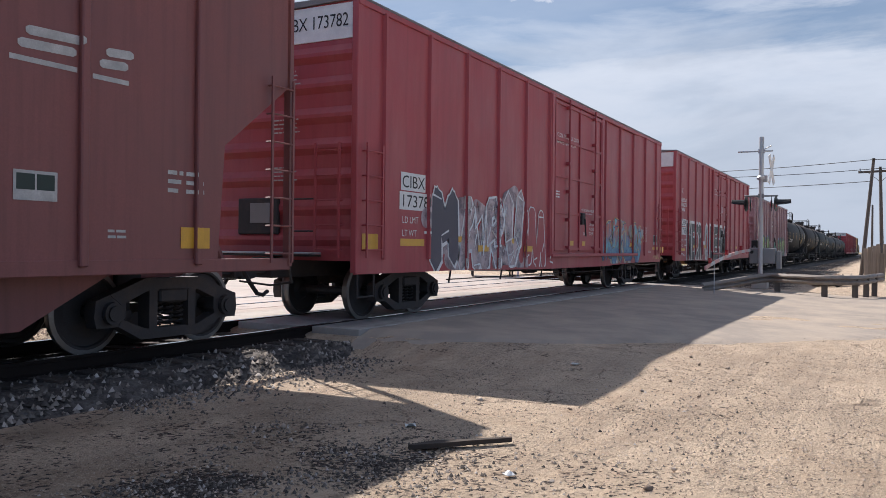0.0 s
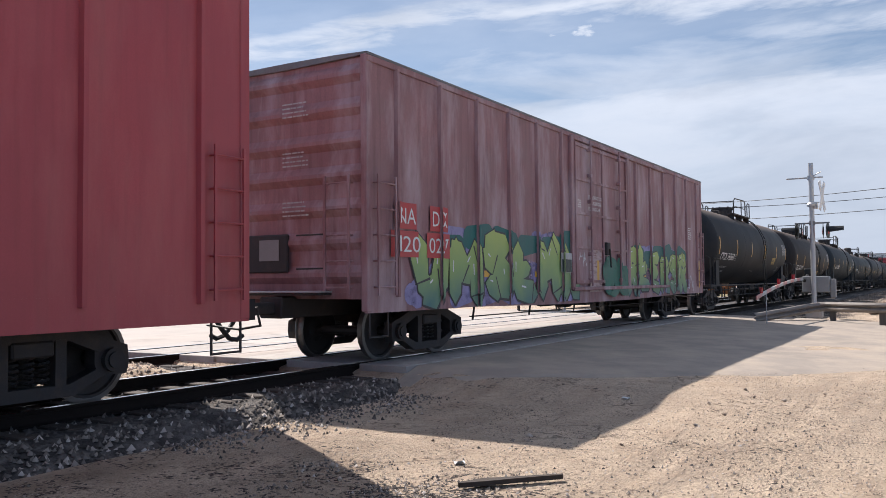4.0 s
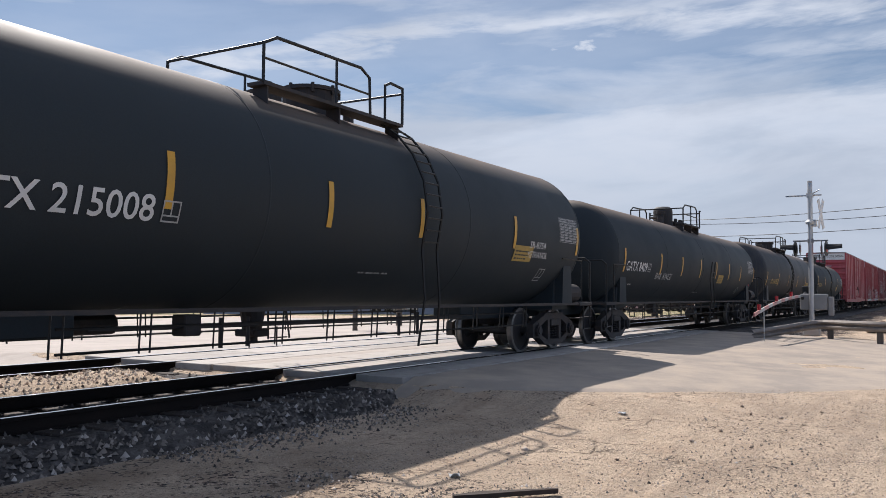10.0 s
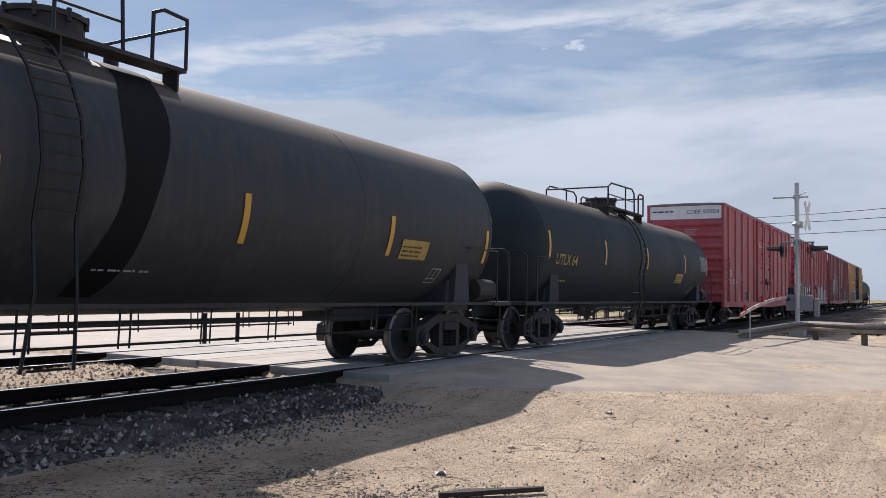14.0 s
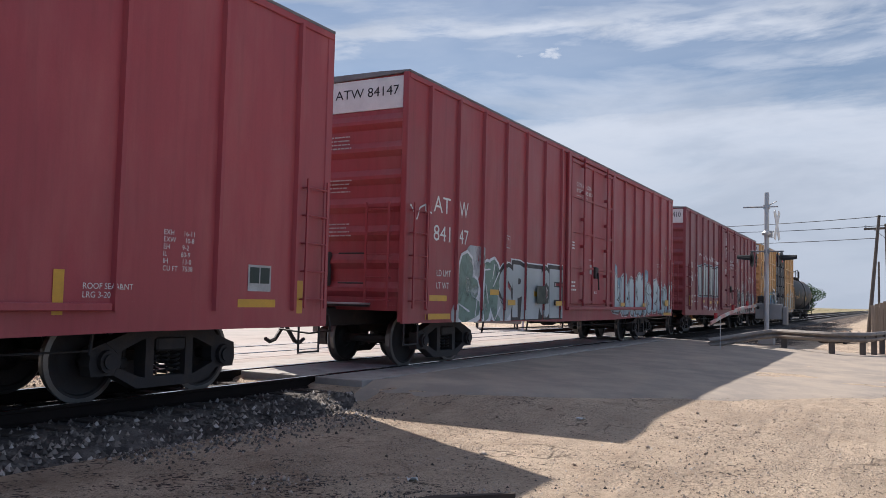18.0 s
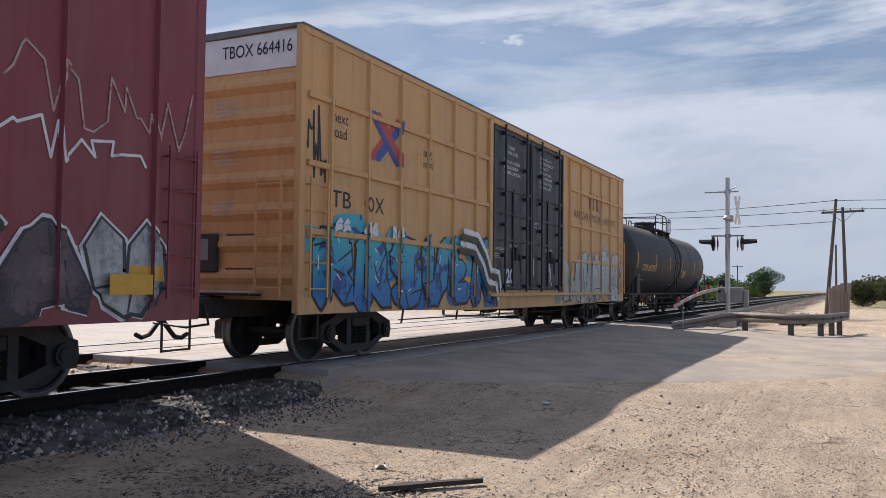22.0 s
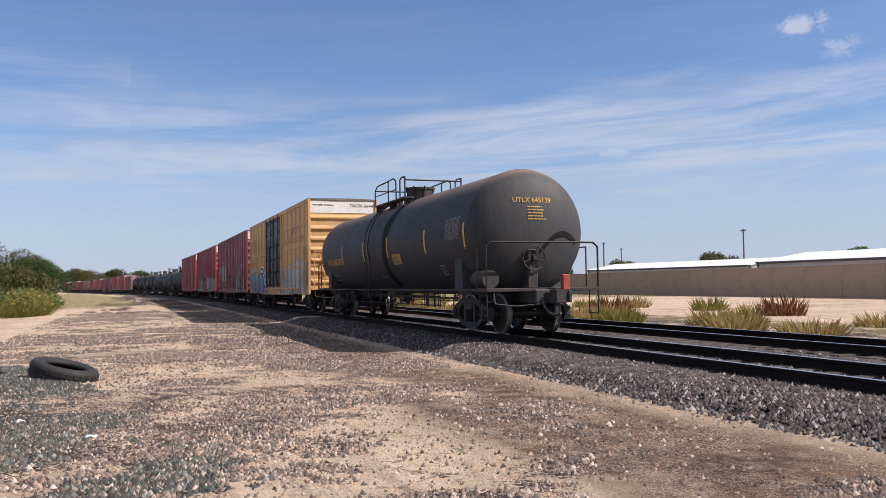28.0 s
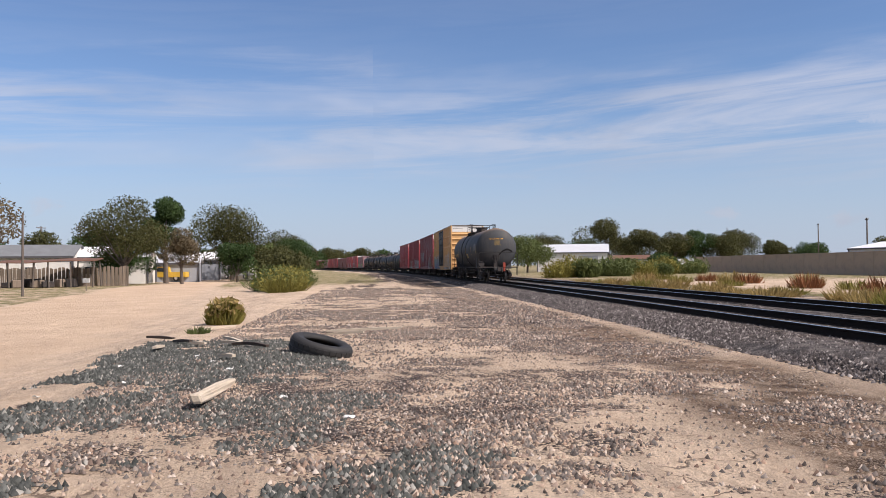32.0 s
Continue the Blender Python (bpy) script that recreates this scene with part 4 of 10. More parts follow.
def scatter_stones(name, pts, sizes, material, label, seed, sunk=False):
    """Many small crushed stones in one mesh, each of six corners and eight faces; half-sunk ones have no underside."""
    rr = np.random.RandomState(seed)
    k, c = len(pts), 5 if sunk else 6
    base = np.array([[1, 0, 0], [-1, 0, 0], [0, 1, 0], [0, -1, 0], [0, 0, 1], [0, 0, -1]], float)[:c]
    v = base[None] * rr.uniform(0.55, 1.15, (k, c, 1)) + rr.uniform(-0.35, 0.35, (k, c, 3))
    if sunk:
        v[:, :4, 2] = v[:, :4, 2] * 0.6 - 0.22
        v[:, 4, 2] += 0.50
    a = rr.uniform(0, 6.28, k)
    co, si = np.cos(a), np.sin(a)
    v = np.stack([v[..., 0] * co[:, None] - v[..., 1] * si[:, None], v[..., 0] * si[:, None] + v[..., 1] * co[:, None], v[..., 2] * 0.7], -1)
    v = v * np.asarray(sizes)[:, None, None] + np.asarray(pts)[:, None, :]
    tri = np.array([[0, 2, 4], [2, 1, 4], [1, 3, 4], [3, 0, 4], [2, 0, 5], [1, 2, 5], [3, 1, 5], [0, 3, 5]])[:4 if sunk else 8]
    f = (tri[None] + c * np.arange(k)[:, None, None]).reshape(-1, 3)
    me = bpy.data.meshes.new(name)
    me.vertices.add(k * c)
    me.vertices.foreach_set("co", v.astype(np.float32).ravel())
    me.loops.add(len(f) * 3)
    me.loops.foreach_set("vertex_index", f.astype(np.int32).ravel())
    me.polygons.add(len(f))
    me.polygons.foreach_set("loop_start", np.arange(0, len(f) * 3, 3, dtype=np.int32))
    me.update(calc_edges=True)
    me.materials.append(material)
    return tagged(new(name, me), label, "gravel", kind="stuff")


def build_tracks():
    for off, lab in ((0.0, "near track"), (4.0, "far track")):
        for s in (-0.7175 - 0.036, 0.7175 + 0.036):
            sweep_rail("rail", off + s, 0.0, f"steel rail of the {lab} with a polished head")
    build_ballast("ballast_bed", -470, 10.2, 0.9, "dark crushed stone bed under the two tracks")
    build_ballast("ballast_bed", 31.3, 480, 2.0, "crushed stone bed beyond the crossing")
    rr = np.random.RandomState(5)

    def field(x0, x1, y0, y1, n, s0, s1, z=None, keep=None):
        x, y = rr.uniform(x0, x1, n), rr.uniform(y0, y1, n)
        if keep is not None:
            k = rr.uniform(0, 1, n) < keep(x, y)
            x, y = x[k], y[k]
        zz = ground_z(x, y) + 0.005 if z is None else z(y)
        if z is not None:
            y = ballast_y(x, y)
        return np.stack([x, y, zz], -1), rr.uniform(s0, s1, len(x))

    bt = lambda y: ballast_top(y)
    p1, s1 = field(-32, 10.1, -3.35, -0.8, 32000, 0.018, 0.045, bt, lambda x, y: 1 - 0.72 * smooth_np(-1, 2, x))
    p2, s2 = field(-32, 10.1, -0.7, 2.9, 5200, 0.018, 0.04, bt)
    p3, s3 = field(-75, -32, -3.35, -0.9, 5200, 0.025, 0.055, bt)
    # bed stones beside the crossing, picked out for the other mix
    sooty = p1[:, 0] > -2.0 + 1.5 * np.sin(p1[:, 1] * 5)
    scatter_stones("ballast_stones", np.concatenate([p1[~sooty], p2, p3]), np.concatenate([s1[~sooty], s2, s3]), STONE, "loose crushed grey stones of the track bed", 1, True)
    scatter_stones("ballast_stones", p1[sooty], s1[sooty], CROSSING_STONE, "mixed grey-brown stones of the track bed beside the crossing", 7, True)
    p4, s4 = field(-21, -2.5, -14.5, -7.2, 82000, 0.016, 0.046, None, heap_cover)
    scatter_stones("gravel_heap", p4, s4, HEAP_STONE, "dark loose gravel spread over the sandy ground", 2, True)
    p5, s5 = field(-24, -1.0, -12.5, -2.7, 150000, 0.009, 0.036, None, side_cover)
    p8, s8 = field(-60, -24, -12.5, -2.7, 38000, 0.018, 0.050, None, side_cover)
    p6, s6 = field(0.5, 10, -7.6, -2.0, 42000, 0.005, 0.019, None, near_cover)
    p7, s7 = field(3, 18, -14, -4, 60000, 0.004, 0.013, None, lambda x, y: np.clip(0.2 + 0.6 * wavy(x, y, 37), 0, 1))
    p9, s9 = field(5.2, 9.4, -3.4, -1.7, 2600, 0.010, 0.027, None, lambda x, y: np.exp(-((y + 2.5) / 0.5) ** 2))
    scatter_stones("ballast_chips", np.concatenate([p6, p9]), np.concatenate([s6, s9]), CROSSING_STONE, "dark chips of ballast strewn over the dirt", 4, True)
    scatter_stones("sand_grit", p7, s7, GRIT, "fine pale grit lying on the sand", 6, True)
    scatter_stones("scattered_gravel", np.concatenate([p5, p8]), np.concatenate([s5, s8]), STONE_WARM, "small brown and grey stones strewn on the sand", 3, True)


def build_berm():
    """Sand washed up between and beyond the tracks where the crossing begins."""
    xs, ys = np.arange(-3.0, 9.8, 0.18), np.arange(0.95, 3.3, 0.14)
    dirt = bpy.data.materials["dirt_and_gravel"]
    hump = lambda x, y: -0.33 + 0.33 * smooth_np(-3, 2.5, x) * smooth_np(9.8, 8.6, x) * smooth_np(0.95, 1.5, y) * smooth_np(3.3, 2.8, y) * (0.85 + 0.22 * wavy(x * 2.2, y * 2.2, 44))
    grid_object("sand_berm", xs, ys, hump, dirt, label="low berm of pale sand washed up between the tracks", category="sand", kind="structure")
    rr = np.random.RandomState(12)
    x, y = rr.uniform(-2.5, 9.4, 3600), rr.uniform(1.0, 3.2, 3600)
    keep = rr.uniform(0, 1, 3600) < np.clip(0.55 + 1.4 * wavy(x * 2, y * 2, 46), 0.08, 1)
    scatter_stones("berm_stones", np.stack([x, y, hump(x, y)], -1)[keep], rr.uniform(0.012, 0.042, 3600)[keep], STONE_WARM, "brown and pale stones lying on the berm between the tracks", 47, True)


build_ground()
build_road()
build_tracks()
build_berm()

# ---- the train ----
SPEED = 10.936
CARS = []          # (thing, place along the train at 22 s)
R_WHEEL = 0.457


def wheelset_mesh():
    bm = bmesh.new()
    for s in (-1, 1):
        m = Matrix.Translation((0, s * 0.70, R_WHEEL)) @ Matrix.Rotation(radians(90) * s, 4, "X")
        # from the flange, inside, to the outer face
        lathe(bm, [(0.0, 0.03), (0.11, 0.03), (0.12, -0.02), (0.30, 0.025), (0.385, 0.03), (0.40, 0.0), (0.43, -0.0)], m, 28)
        lathe(bm, [(0.43, 0.0), (0.485, 0.01), (0.49, 0.03), (0.462, 0.045), (0.457, 0.06), (0.452, 0.13), (0.43, 0.145)], m, 28, mat=1)
        lathe(bm, [(0.43, 0.145), (0.385, 0.135), (0.37, 0.10), (0.20, 0.075), (0.14, 0.13), (0.095, 0.14), (0.085, 0.23), (0.0, 0.23)], m, 28)
    rod(bm, (0, -0.95, R_WHEEL), (0, 0.95, R_WHEEL), 0.075, 10)
    for v in bm.verts:
        v.co.z -= R_WHEEL
    bmesh.ops.remove_doubles(bm, verts=bm.verts[:], dist=0.0005)
    bmesh.ops.recalc_face_normals(bm, faces=bm.faces[:])
    me = mesh_of("wheelset", bm, [WHEEL_STEEL, WHEEL_TREAD])
    return me


def sideframe_mesh():
    bm = bmesh.new()
    L = 0.889
    # frame made of bars between the openings
    bars_ = [[(-L - 0.22, 0.42), (-L - 0.19, 0.30), (-L + 0.15, 0.30), (-L + 0.2, 0.42), (-L + 0.2, 0.56), (-L - 0.02, 0.66), (-L - 0.20, 0.60)],
             [(-L + 0.10, 0.30), (-0.46, 0.13), (0.46, 0.13), (L - 0.10, 0.30), (L - 0.15, 0.38), (0.40, 0.25), (-0.40, 0.25), (-L + 0.15, 0.38)],
             [(-L - 0.02, 0.66), (-L + 0.14, 0.54), (-0.40, 0.68), (0.40, 0.68), (L - 0.14, 0.54), (L + 0.02, 0.66), (0.42, 0.83), (-0.42, 0.83)],
             [(-0.36, 0.24), (-0.24, 0.24), (-0.24, 0.70), (-0.36, 0.70)], [(0.24, 0.24), (0.36, 0.24), (0.36, 0.70), (0.24, 0.70)]]
    for i, o in enumerate(bars_):
        prism(bm, o, -0.09 - 0.004 * i, 0.07 + 0.004 * i)
    prism(bm, [(-x, z) for x, z in bars_[0]][::-1], -0.09, 0.07)
    for s in (-1, 1):
        rod(bm, (s * L, -0.15, R_WHEEL), (s * L, 0.05, R_WHEEL), 0.125, 14)
        rod(bm, (s * L, -0.175, R_WHEEL), (s * L, -0.14, R_WHEEL), 0.085, 12)
    return mesh_of("side_frame", bm, STEEL_DARK)


def spring_mesh():
    bm = bmesh.new()
    for cx in (-0.16, 0.0, 0.16):
        prev = None
        for k in range(5 * 10 + 1):
            a = k * 2 * math.pi / 10
            p = Vector((cx + 0.065 * math.cos(a), 0.065 * math.sin(a), 0.27 + 0.28 * k / 50))
            if prev:
                rod(bm, prev, p, 0.014, 4, caps=False)
            prev = p
    return mesh_of("spring", bm, STEEL_DARK)


def bolster_mesh():
    bm = bmesh.new()
    box(bm, -0.22, 0.22, -1.12, 1.12, 0.54, 0.70, bevel=0.02)
    box(bm, -0.20, 0.20, -0.35, 0.35, 0.70, 0.86, bevel=0.02)
    for s in (-1, 1):
        box(bm, s * 0.45 - 0.05, s * 0.45 + 0.05, -0.85, 0.85, 0.34, 0.46, bevel=0.01)
        for q in (-1, 1):
            box(bm, s * 0.41 - 0.03, s * 0.41 + 0.03, q * 0.72 - 0.08, q * 0.72 + 0.08, 0.30, 0.60, bevel=0.01)
    return mesh_of("truck", bm, STEEL_DARK)


WHEELSET, SIDEFRAME, SPRING, BOLSTER = wheelset_mesh(), sideframe_mesh(), spring_mesh(), bolster_mesh()
WHEELS = []        # (wheelset object, place of its thing along the train)


def add_trucks(car, place, half):
    for s in (-1, 1):
        t = part("truck", BOLSTER, None, car, at=pose(s * half, 0, 0))
        for q in (-1, 1):
            w = part("wheelset", WHEELSET, None, t, at=pose(q * 0.889, 0, R_WHEEL))
            WHEELS.append((w, place, q * 0.889))
        part("side_frame", SIDEFRAME, None, t, at=pose(0, -0.99, 0))
        part("side_frame", SIDEFRAME, None, t, at=pose(0, 0.99, 0, 0, 0, 180))
        for y in (-0.99, 0.99):
            part("spring", SPRING, None, t, at=pose(0, y, 0))


def coupler_mesh():
    bm = bmesh.new()
    box(bm, -0.55, 0.62, -0.09, 0.09, 0.78, 0.96, bevel=0.02)
    prism(bm, [(0.52, 0.72), (0.74, 0.72), (0.86, 0.74), (0.86, 1.02), (0.74, 1.02), (0.52, 1.02)], -0.17, 0.10)
    box(bm, 0.70, 0.90, 0.10, 0.19, 0.74, 1.00, bevel=0.02)
    tube(bm, [(0.42, -0.30, 0.86), (0.55, -0.32, 0.66), (0.75, -0.28, 0.50), (0.95, -0.22, 0.47), (1.08, -0.2, 0.52)], 0.032, 6)
    tube(bm, [(0.15, -1.35, 0.95), (0.22, -1.35, 0.72), (0.30, -0.9, 0.66), (0.34, -0.3, 0.70)], 0.016, 5)
    return mesh_of("coupler", bm, STEEL_DARK)


COUPLER = coupler_mesh()


def add_couplers(car, half):
    part("coupler", COUPLER, None, car, at=pose(half - 0.05, 0, 0))
    part("coupler", COUPLER, None, car, at=pose(-half + 0.05, 0, 0, 0, 0, 180))


def ladder_mesh(h, w=0.42, rungs=6, off=0.09):
    bm = bmesh.new()
    for s in (0, w):
        box(bm, s - 0.018, s + 0.018, -off - 0.012, -off + 0.012, 0, h)
    for i in range(rungs):
        z = 0.12 + i * (h - 0.24) / max(1, rungs - 1)
        rod(bm, (-0.02, -off, z), (w + 0.02, -off, z), 0.013, 5)
        for s in (0, w):
            rod(bm, (s, 0.01, z), (s, -off, z), 0.012, 4)
    return bm


def brake_wheel_mesh(r=0.28):
    bm = bmesh.new()
    k = 16
    ring = [(0, r * math.cos(2 * math.pi * i / k), r * math.sin(2 * math.pi * i / k)) for i in range(k)]
    tube(bm, ring, 0.018, 5, closed=True)
    for i in range(0, k, 3):
        rod(bm, (0, 0, 0), ring[i], 0.014, 5)
    rod(bm, (-0.06, 0, 0), (0.08, 0, 0), 0.05, 8)
    return mesh_of("brake_wheel", bm, STEEL_DARK)


BRAKE_WHEEL = brake_wheel_mesh()


def boxcar(name, label, front, rear, eave, paint, ribs=15, door_at=0.5, door_w=3.7, plug=2, door_paint=None, top_panel=True, brows=False, sill_drop=0.0, end_paint=None, group="boxcars"):
    """A boxcar whose body runs from front to rear along the train. Returns it and its ribs along x, for the paint work."""
    L, place = rear - front, (front + rear) / 2
    car = thing(name, label, "boxcar", group)
    hl, z0 = L / 2, 0.80
    dp = door_paint or paint
    dx = -hl + door_at * L
    d0, d1 = dx - door_w / 2, dx + door_w / 2
    bm = bmesh.new()
    box(bm, -hl + 0.06, hl - 0.06, -W + 0.002, W - 0.002, 1.05, eave - 0.02)
    part("body", bm, paint, car)
    bm = bmesh.new()
    for s in (-1, 1):
        lip = s * (W - 0.02)
        prism(bm, [(-hl, 1.12), (-hl, z0), (-hl + 3.2, z0), (d0 - 0.4, z0 - 0.06), (d1 + 0.4, z0 - 0.06), (hl - 3.2, z0), (hl, z0), (hl, 1.12)], lip - s * 0.03, lip + s * 0.025)
    part("side_sill", bm, paint, car)
    bm = bmesh.new()
    box(bm, -hl - 0.3, hl + 0.3, -0.22, 0.22, 0.72, 1.04, bevel=0.02)
    for k in range(9):
        x = -hl + 2.0 + k * (L - 4.0) / 8
        box(bm, x - 0.04, x + 0.04, -W + 0.06, W - 0.06, 0.86, 1.05)
    part("underframe", bm, STEEL_DARK, car)
    # roof, with low cross ribs and a drip edge
    bm = bmesh.new()
    a = [(-W - 0.02, eave - 0.028), (-W - 0.02, eave + 0.01), (-1.0, eave + 0.035), (0, eave + 0.045), (1.0, eave + 0.035), (W + 0.02, eave + 0.01), (W + 0.02, eave - 0.028), (0, eave - 0.06)]
    va = [bm.verts.new((-hl, y, z)) for y, z in a]
    vb = [bm.verts.new((hl, y, z)) for y, z in a]
    bm.faces.new(va)
    bm.faces.new(vb[::-1])
    for i in range(len(a)):
        bm.faces.new((va[i], vb[i], vb[(i + 1) % len(a)], va[(i + 1) % len(a)]))
    bmesh.ops.recalc_face_normals(bm, faces=bm.faces[:])
    for k in range(17):
        x = -hl + 0.2 + k * (L - 0.4) / 16
        for s in (-1, 1):
            vs = [bm.verts.new(p) for p in ((x - 0.04, s * W, eave + 0.02), (x + 0.04, s * W, eave + 0.02), (x + 0.04, 0, eave + 0.06), (x - 0.04, 0, eave + 0.06))]
            bm.faces.new(vs)
            vs2 = [bm.verts.new(p) for p in ((x - 0.04, s * W, eave - 0.03), (x + 0.04, s * W, eave - 0.03))]
            bm.faces.new((vs[0], vs[1], vs2[1], vs2[0]))
    part("roof", bm, GALV_ROOF, car, "dull weathered metal roof")
    for s in (-1, 1):
        bm = bmesh.new()
        box(bm, -hl + 0.01, hl - 0.01, s * (W - 0.02), s * (W + 0.024), eave - 0.125, eave - 0.03, bevel=0.008)
        part("top_chord", bm, paint, car)
    # ends with horizontal corrugations, corner posts and a pale top panel
    for s in (-1, 1):
        bm = bmesh.new()
        n = 7
        top = eave - (0.62 if top_panel else 0.05)
        prof = []
        for k in range(n):
            za, zb = 1.08 + k * (top - 1.08) / n, 1.08 + (k + 1) * (top - 1.08) / n
            prof += [(0.0, za), (0.0, za + (zb - za) * 0.3), (0.07, za + (zb - za) * 0.5), (0.07, za + (zb - za) * 0.62), (0.0, za + (zb - za) * 0.85)]
        prof.append((0.0, top))
        ra = [bm.verts.new((s * (hl - 0.05 + d), -W + 0.09, z)) for d, z in prof]
        rb = [bm.verts.new((s * (hl - 0.05 + d), W - 0.09, z)) for d, z in prof]
        for i in range(len(prof) - 1):
            bm.faces.new((ra[i], rb[i], rb[i + 1], ra[i + 1]) if s < 0 else (ra[i], ra[i + 1], rb[i + 1], rb[i]))
        box(bm, s * (hl - 0.07), s * (hl - 0.02), -W + 0.09, W - 0.09, 1.0, 1.09)
        part("end_wall", bm, end_paint or paint, car)
        for q in (-1, 1):
            bm = bmesh.new()
            box(bm, s * (hl - 0.14), s * (hl + 0.015), q * (W - 0.10), q * (W + 0.012), z0 + 0.02, eave - 0.02, bevel=0.012)
            part("corner_post", bm, paint, car)
        if top_panel:
            bm = bmesh.new()
            box(bm, s * (hl - 0.06), s * (hl - 0.035), -W + 0.1, W - 0.1, eave - 0.61, eave - 0.07)
            part("top_panel", bm, WHITE, car, "white painted panel across the top of the end")
    # side ribs, stepping round the door
    rib_w, rib_d = 0.10, 0.055
    xs = [x for x in np.linspace(-hl + 0.75, hl - 0.75, ribs) if not d0 - 0.12 < x < d1 + 0.12]
    bm = bmesh.new()
    prism(bm, [(-rib_w / 2, 1.02), (rib_w / 2, 1.02), (rib_w / 2, eave - 0.1), (-rib_w / 2, eave - 0.1)], -rib_d, 0.01)
    for v in bm.verts:
        if v.co.y < -0.02:
            v.co.x *= 0.55
    rib_me = mesh_of("rib", bm, paint)
    for x in xs:
        part("rib", rib_me, None, car, at=pose(x, -W, 0))
        part("rib", rib_me, None, car, at=pose(x, W, 0, 0, 0, 180))
    spans = [(x - rib_w * 0.35, x + rib_w * 0.35) for x in xs]
    if brows:
        for z in (2.0, 3.0, 4.0):
            for a, b in zip([-hl + 0.1] + xs, xs + [hl - 0.1]):
                if b > d0 and a < d1:
                    a, b = (a, d0 - 0.12) if a < d0 - 0.12 else (d1 + 0.12, b)
                bm = bmesh.new()
                box(bm, a + 0.05, b - 0.05, -W - 0.05, -W + 0.01, z - 0.045, z + 0.045, bevel=0.012)
                part("girt", bm, paint, car)
    # doors
    wd = door_w / plug if brows else door_w
    for k in range(plug if brows else 1):
        a, b = d0 + k * wd, d0 + (k + 1) * wd
        bm = bmesh.new()
        box(bm, a + 0.02, b - 0.02, -W - 0.035, -W + 0.02, 1.16, eave - 0.18, bevel=0.012)
        dr = part("door", bm, dp, car)
        bm = bmesh.new()
        for x in (a + 0.05, (a + b) / 2, b - 0.05):
            box(bm, x - 0.03, x + 0.03, -W - 0.075, -W - 0.03, 1.17, 3.42 if brows and abs(x - (a + b) / 2) < 0.1 else eave - 0.2, bevel=0.01)
        for z in (1.22, 2.3, 2.9, 3.45, eave - 0.26) if brows else [1.22 + i * (eave - 1.48) / 4 for i in range(5)]:
            for xa, xb in ((a + 0.08, (a + b) / 2 - 0.03), ((a + b) / 2 + 0.03, b - 0.08)):
                box(bm, xa, xb, -W - 0.066, -W - 0.03, z - 0.028, z + 0.028)
        part("door_ribs", bm, dp, dr)
        for x in (a + wd * 0.245, b - wd * 0.20):
            bm = bmesh.new()
            rod(bm, (x, -W - 0.115, 1.12), (x, -W - 0.115, eave - 0.1), 0.024, 7)
            for z in np.linspace(1.25, eave - 0.3, 6):
                box(bm, x - 0.05, x + 0.05, -W - 0.14, -W - 0.03, z - 0.04, z + 0.04, bevel=0.008)
            part("lock_rod", bm, dp if not brows else DOOR_BLACK, dr)
        bm = bmesh.new()
        x = (a + b) / 2 + 0.18
        box(bm, x - 0.12, x + 0.12, -W - 0.13, -W - 0.03, 1.85, 2.15, bevel=0.02)
        rod(bm, (x, -W - 0.15, 2.0), (x + 0.05, -W - 0.16, 1.55), 0.02, 6)
        part("door_handle", bm, STEEL_DARK, dr)
    bm = bmesh.new()
    box(bm, d0 - 0.15, min(d1 + door_w * 1.02, hl - 0.3), -W - 0.10, -W + 0.01, 1.02, 1.10, bevel=0.01)
    part("door_track", bm, paint, car)
    bm = bmesh.new()
    box(bm, d0 - 0.15, min(d1 + door_w * 1.02, hl - 0.3), -W - 0.07, -W + 0.01, eave - 0.17, eave - 0.10, bevel=0.01)
    part("door_track", bm, paint, car)
    for x in (d0 - 0.11, d1 + 0.11):
        bm = bmesh.new()
        box(bm, x - 0.085, x + 0.085, -W - 0.075, -W + 0.01, 1.04, eave - 0.1, bevel=0.015)
        part("door_post", bm, paint, car)
    # ladders and handholds on the near side, brake gear, steps
    me = mesh_of("ladder", ladder_mesh(1.75, 0.44, 5), paint)
    part("ladder", me, None, car, at=pose(-hl + 0.16, -W, 1.05))
    part("ladder", me, None, car, at=pose(hl - 0.60, -W, 1.05))
    part("ladder", me, None, car, at=pose(hl + 0.0, -W + 0.25, 1.05, 0, 0, 90))
    part("ladder", me, None, car, at=pose(-hl, -W + 0.7, 1.05, 0, 0, -90))
    for x in (-hl + 0.1, hl - 0.55):
        bm = bmesh.new()
        tube(bm, [(x, -W + 0.03, 0.86), (x, -W + 0.03, 0.45), (x + 0.45, -W + 0.03, 0.45), (x + 0.45, -W + 0.03, 0.86)], 0.016, 5)
        part("corner_step", bm, STEEL_DARK, car)
    part("brake_wheel", BRAKE_WHEEL, None, car, at=pose(hl + 0.12, -0.55, 2.0))
    bm = bmesh.new()
    box(bm, -hl - 0.05, -hl + 0.03, -0.10, 0.72, 1.40, 1.98, bevel=0.02)
    for z in (1.45, 1.95):
        rod(bm, (-hl - 0.06, -0.85, z), (-hl - 0.06, -0.30, z), 0.014, 5)
    part("end_recess", bm, STEEL_DARK, car, "dark brake recess at the foot of the end")
    bm = bmesh.new()
    box(bm, -hl - 0.062, -hl - 0.052, 0.05, 0.45, 1.58, 1.90, bevel=0.003)
    part("end_card", bm, DULL_STEEL, car, "pale blank card on the end")
    bm = bmesh.new()
    box(bm, -hl - 0.30, -hl - 0.03, -0.95, 0.95, 1.095, 1.125, bevel=0.006)
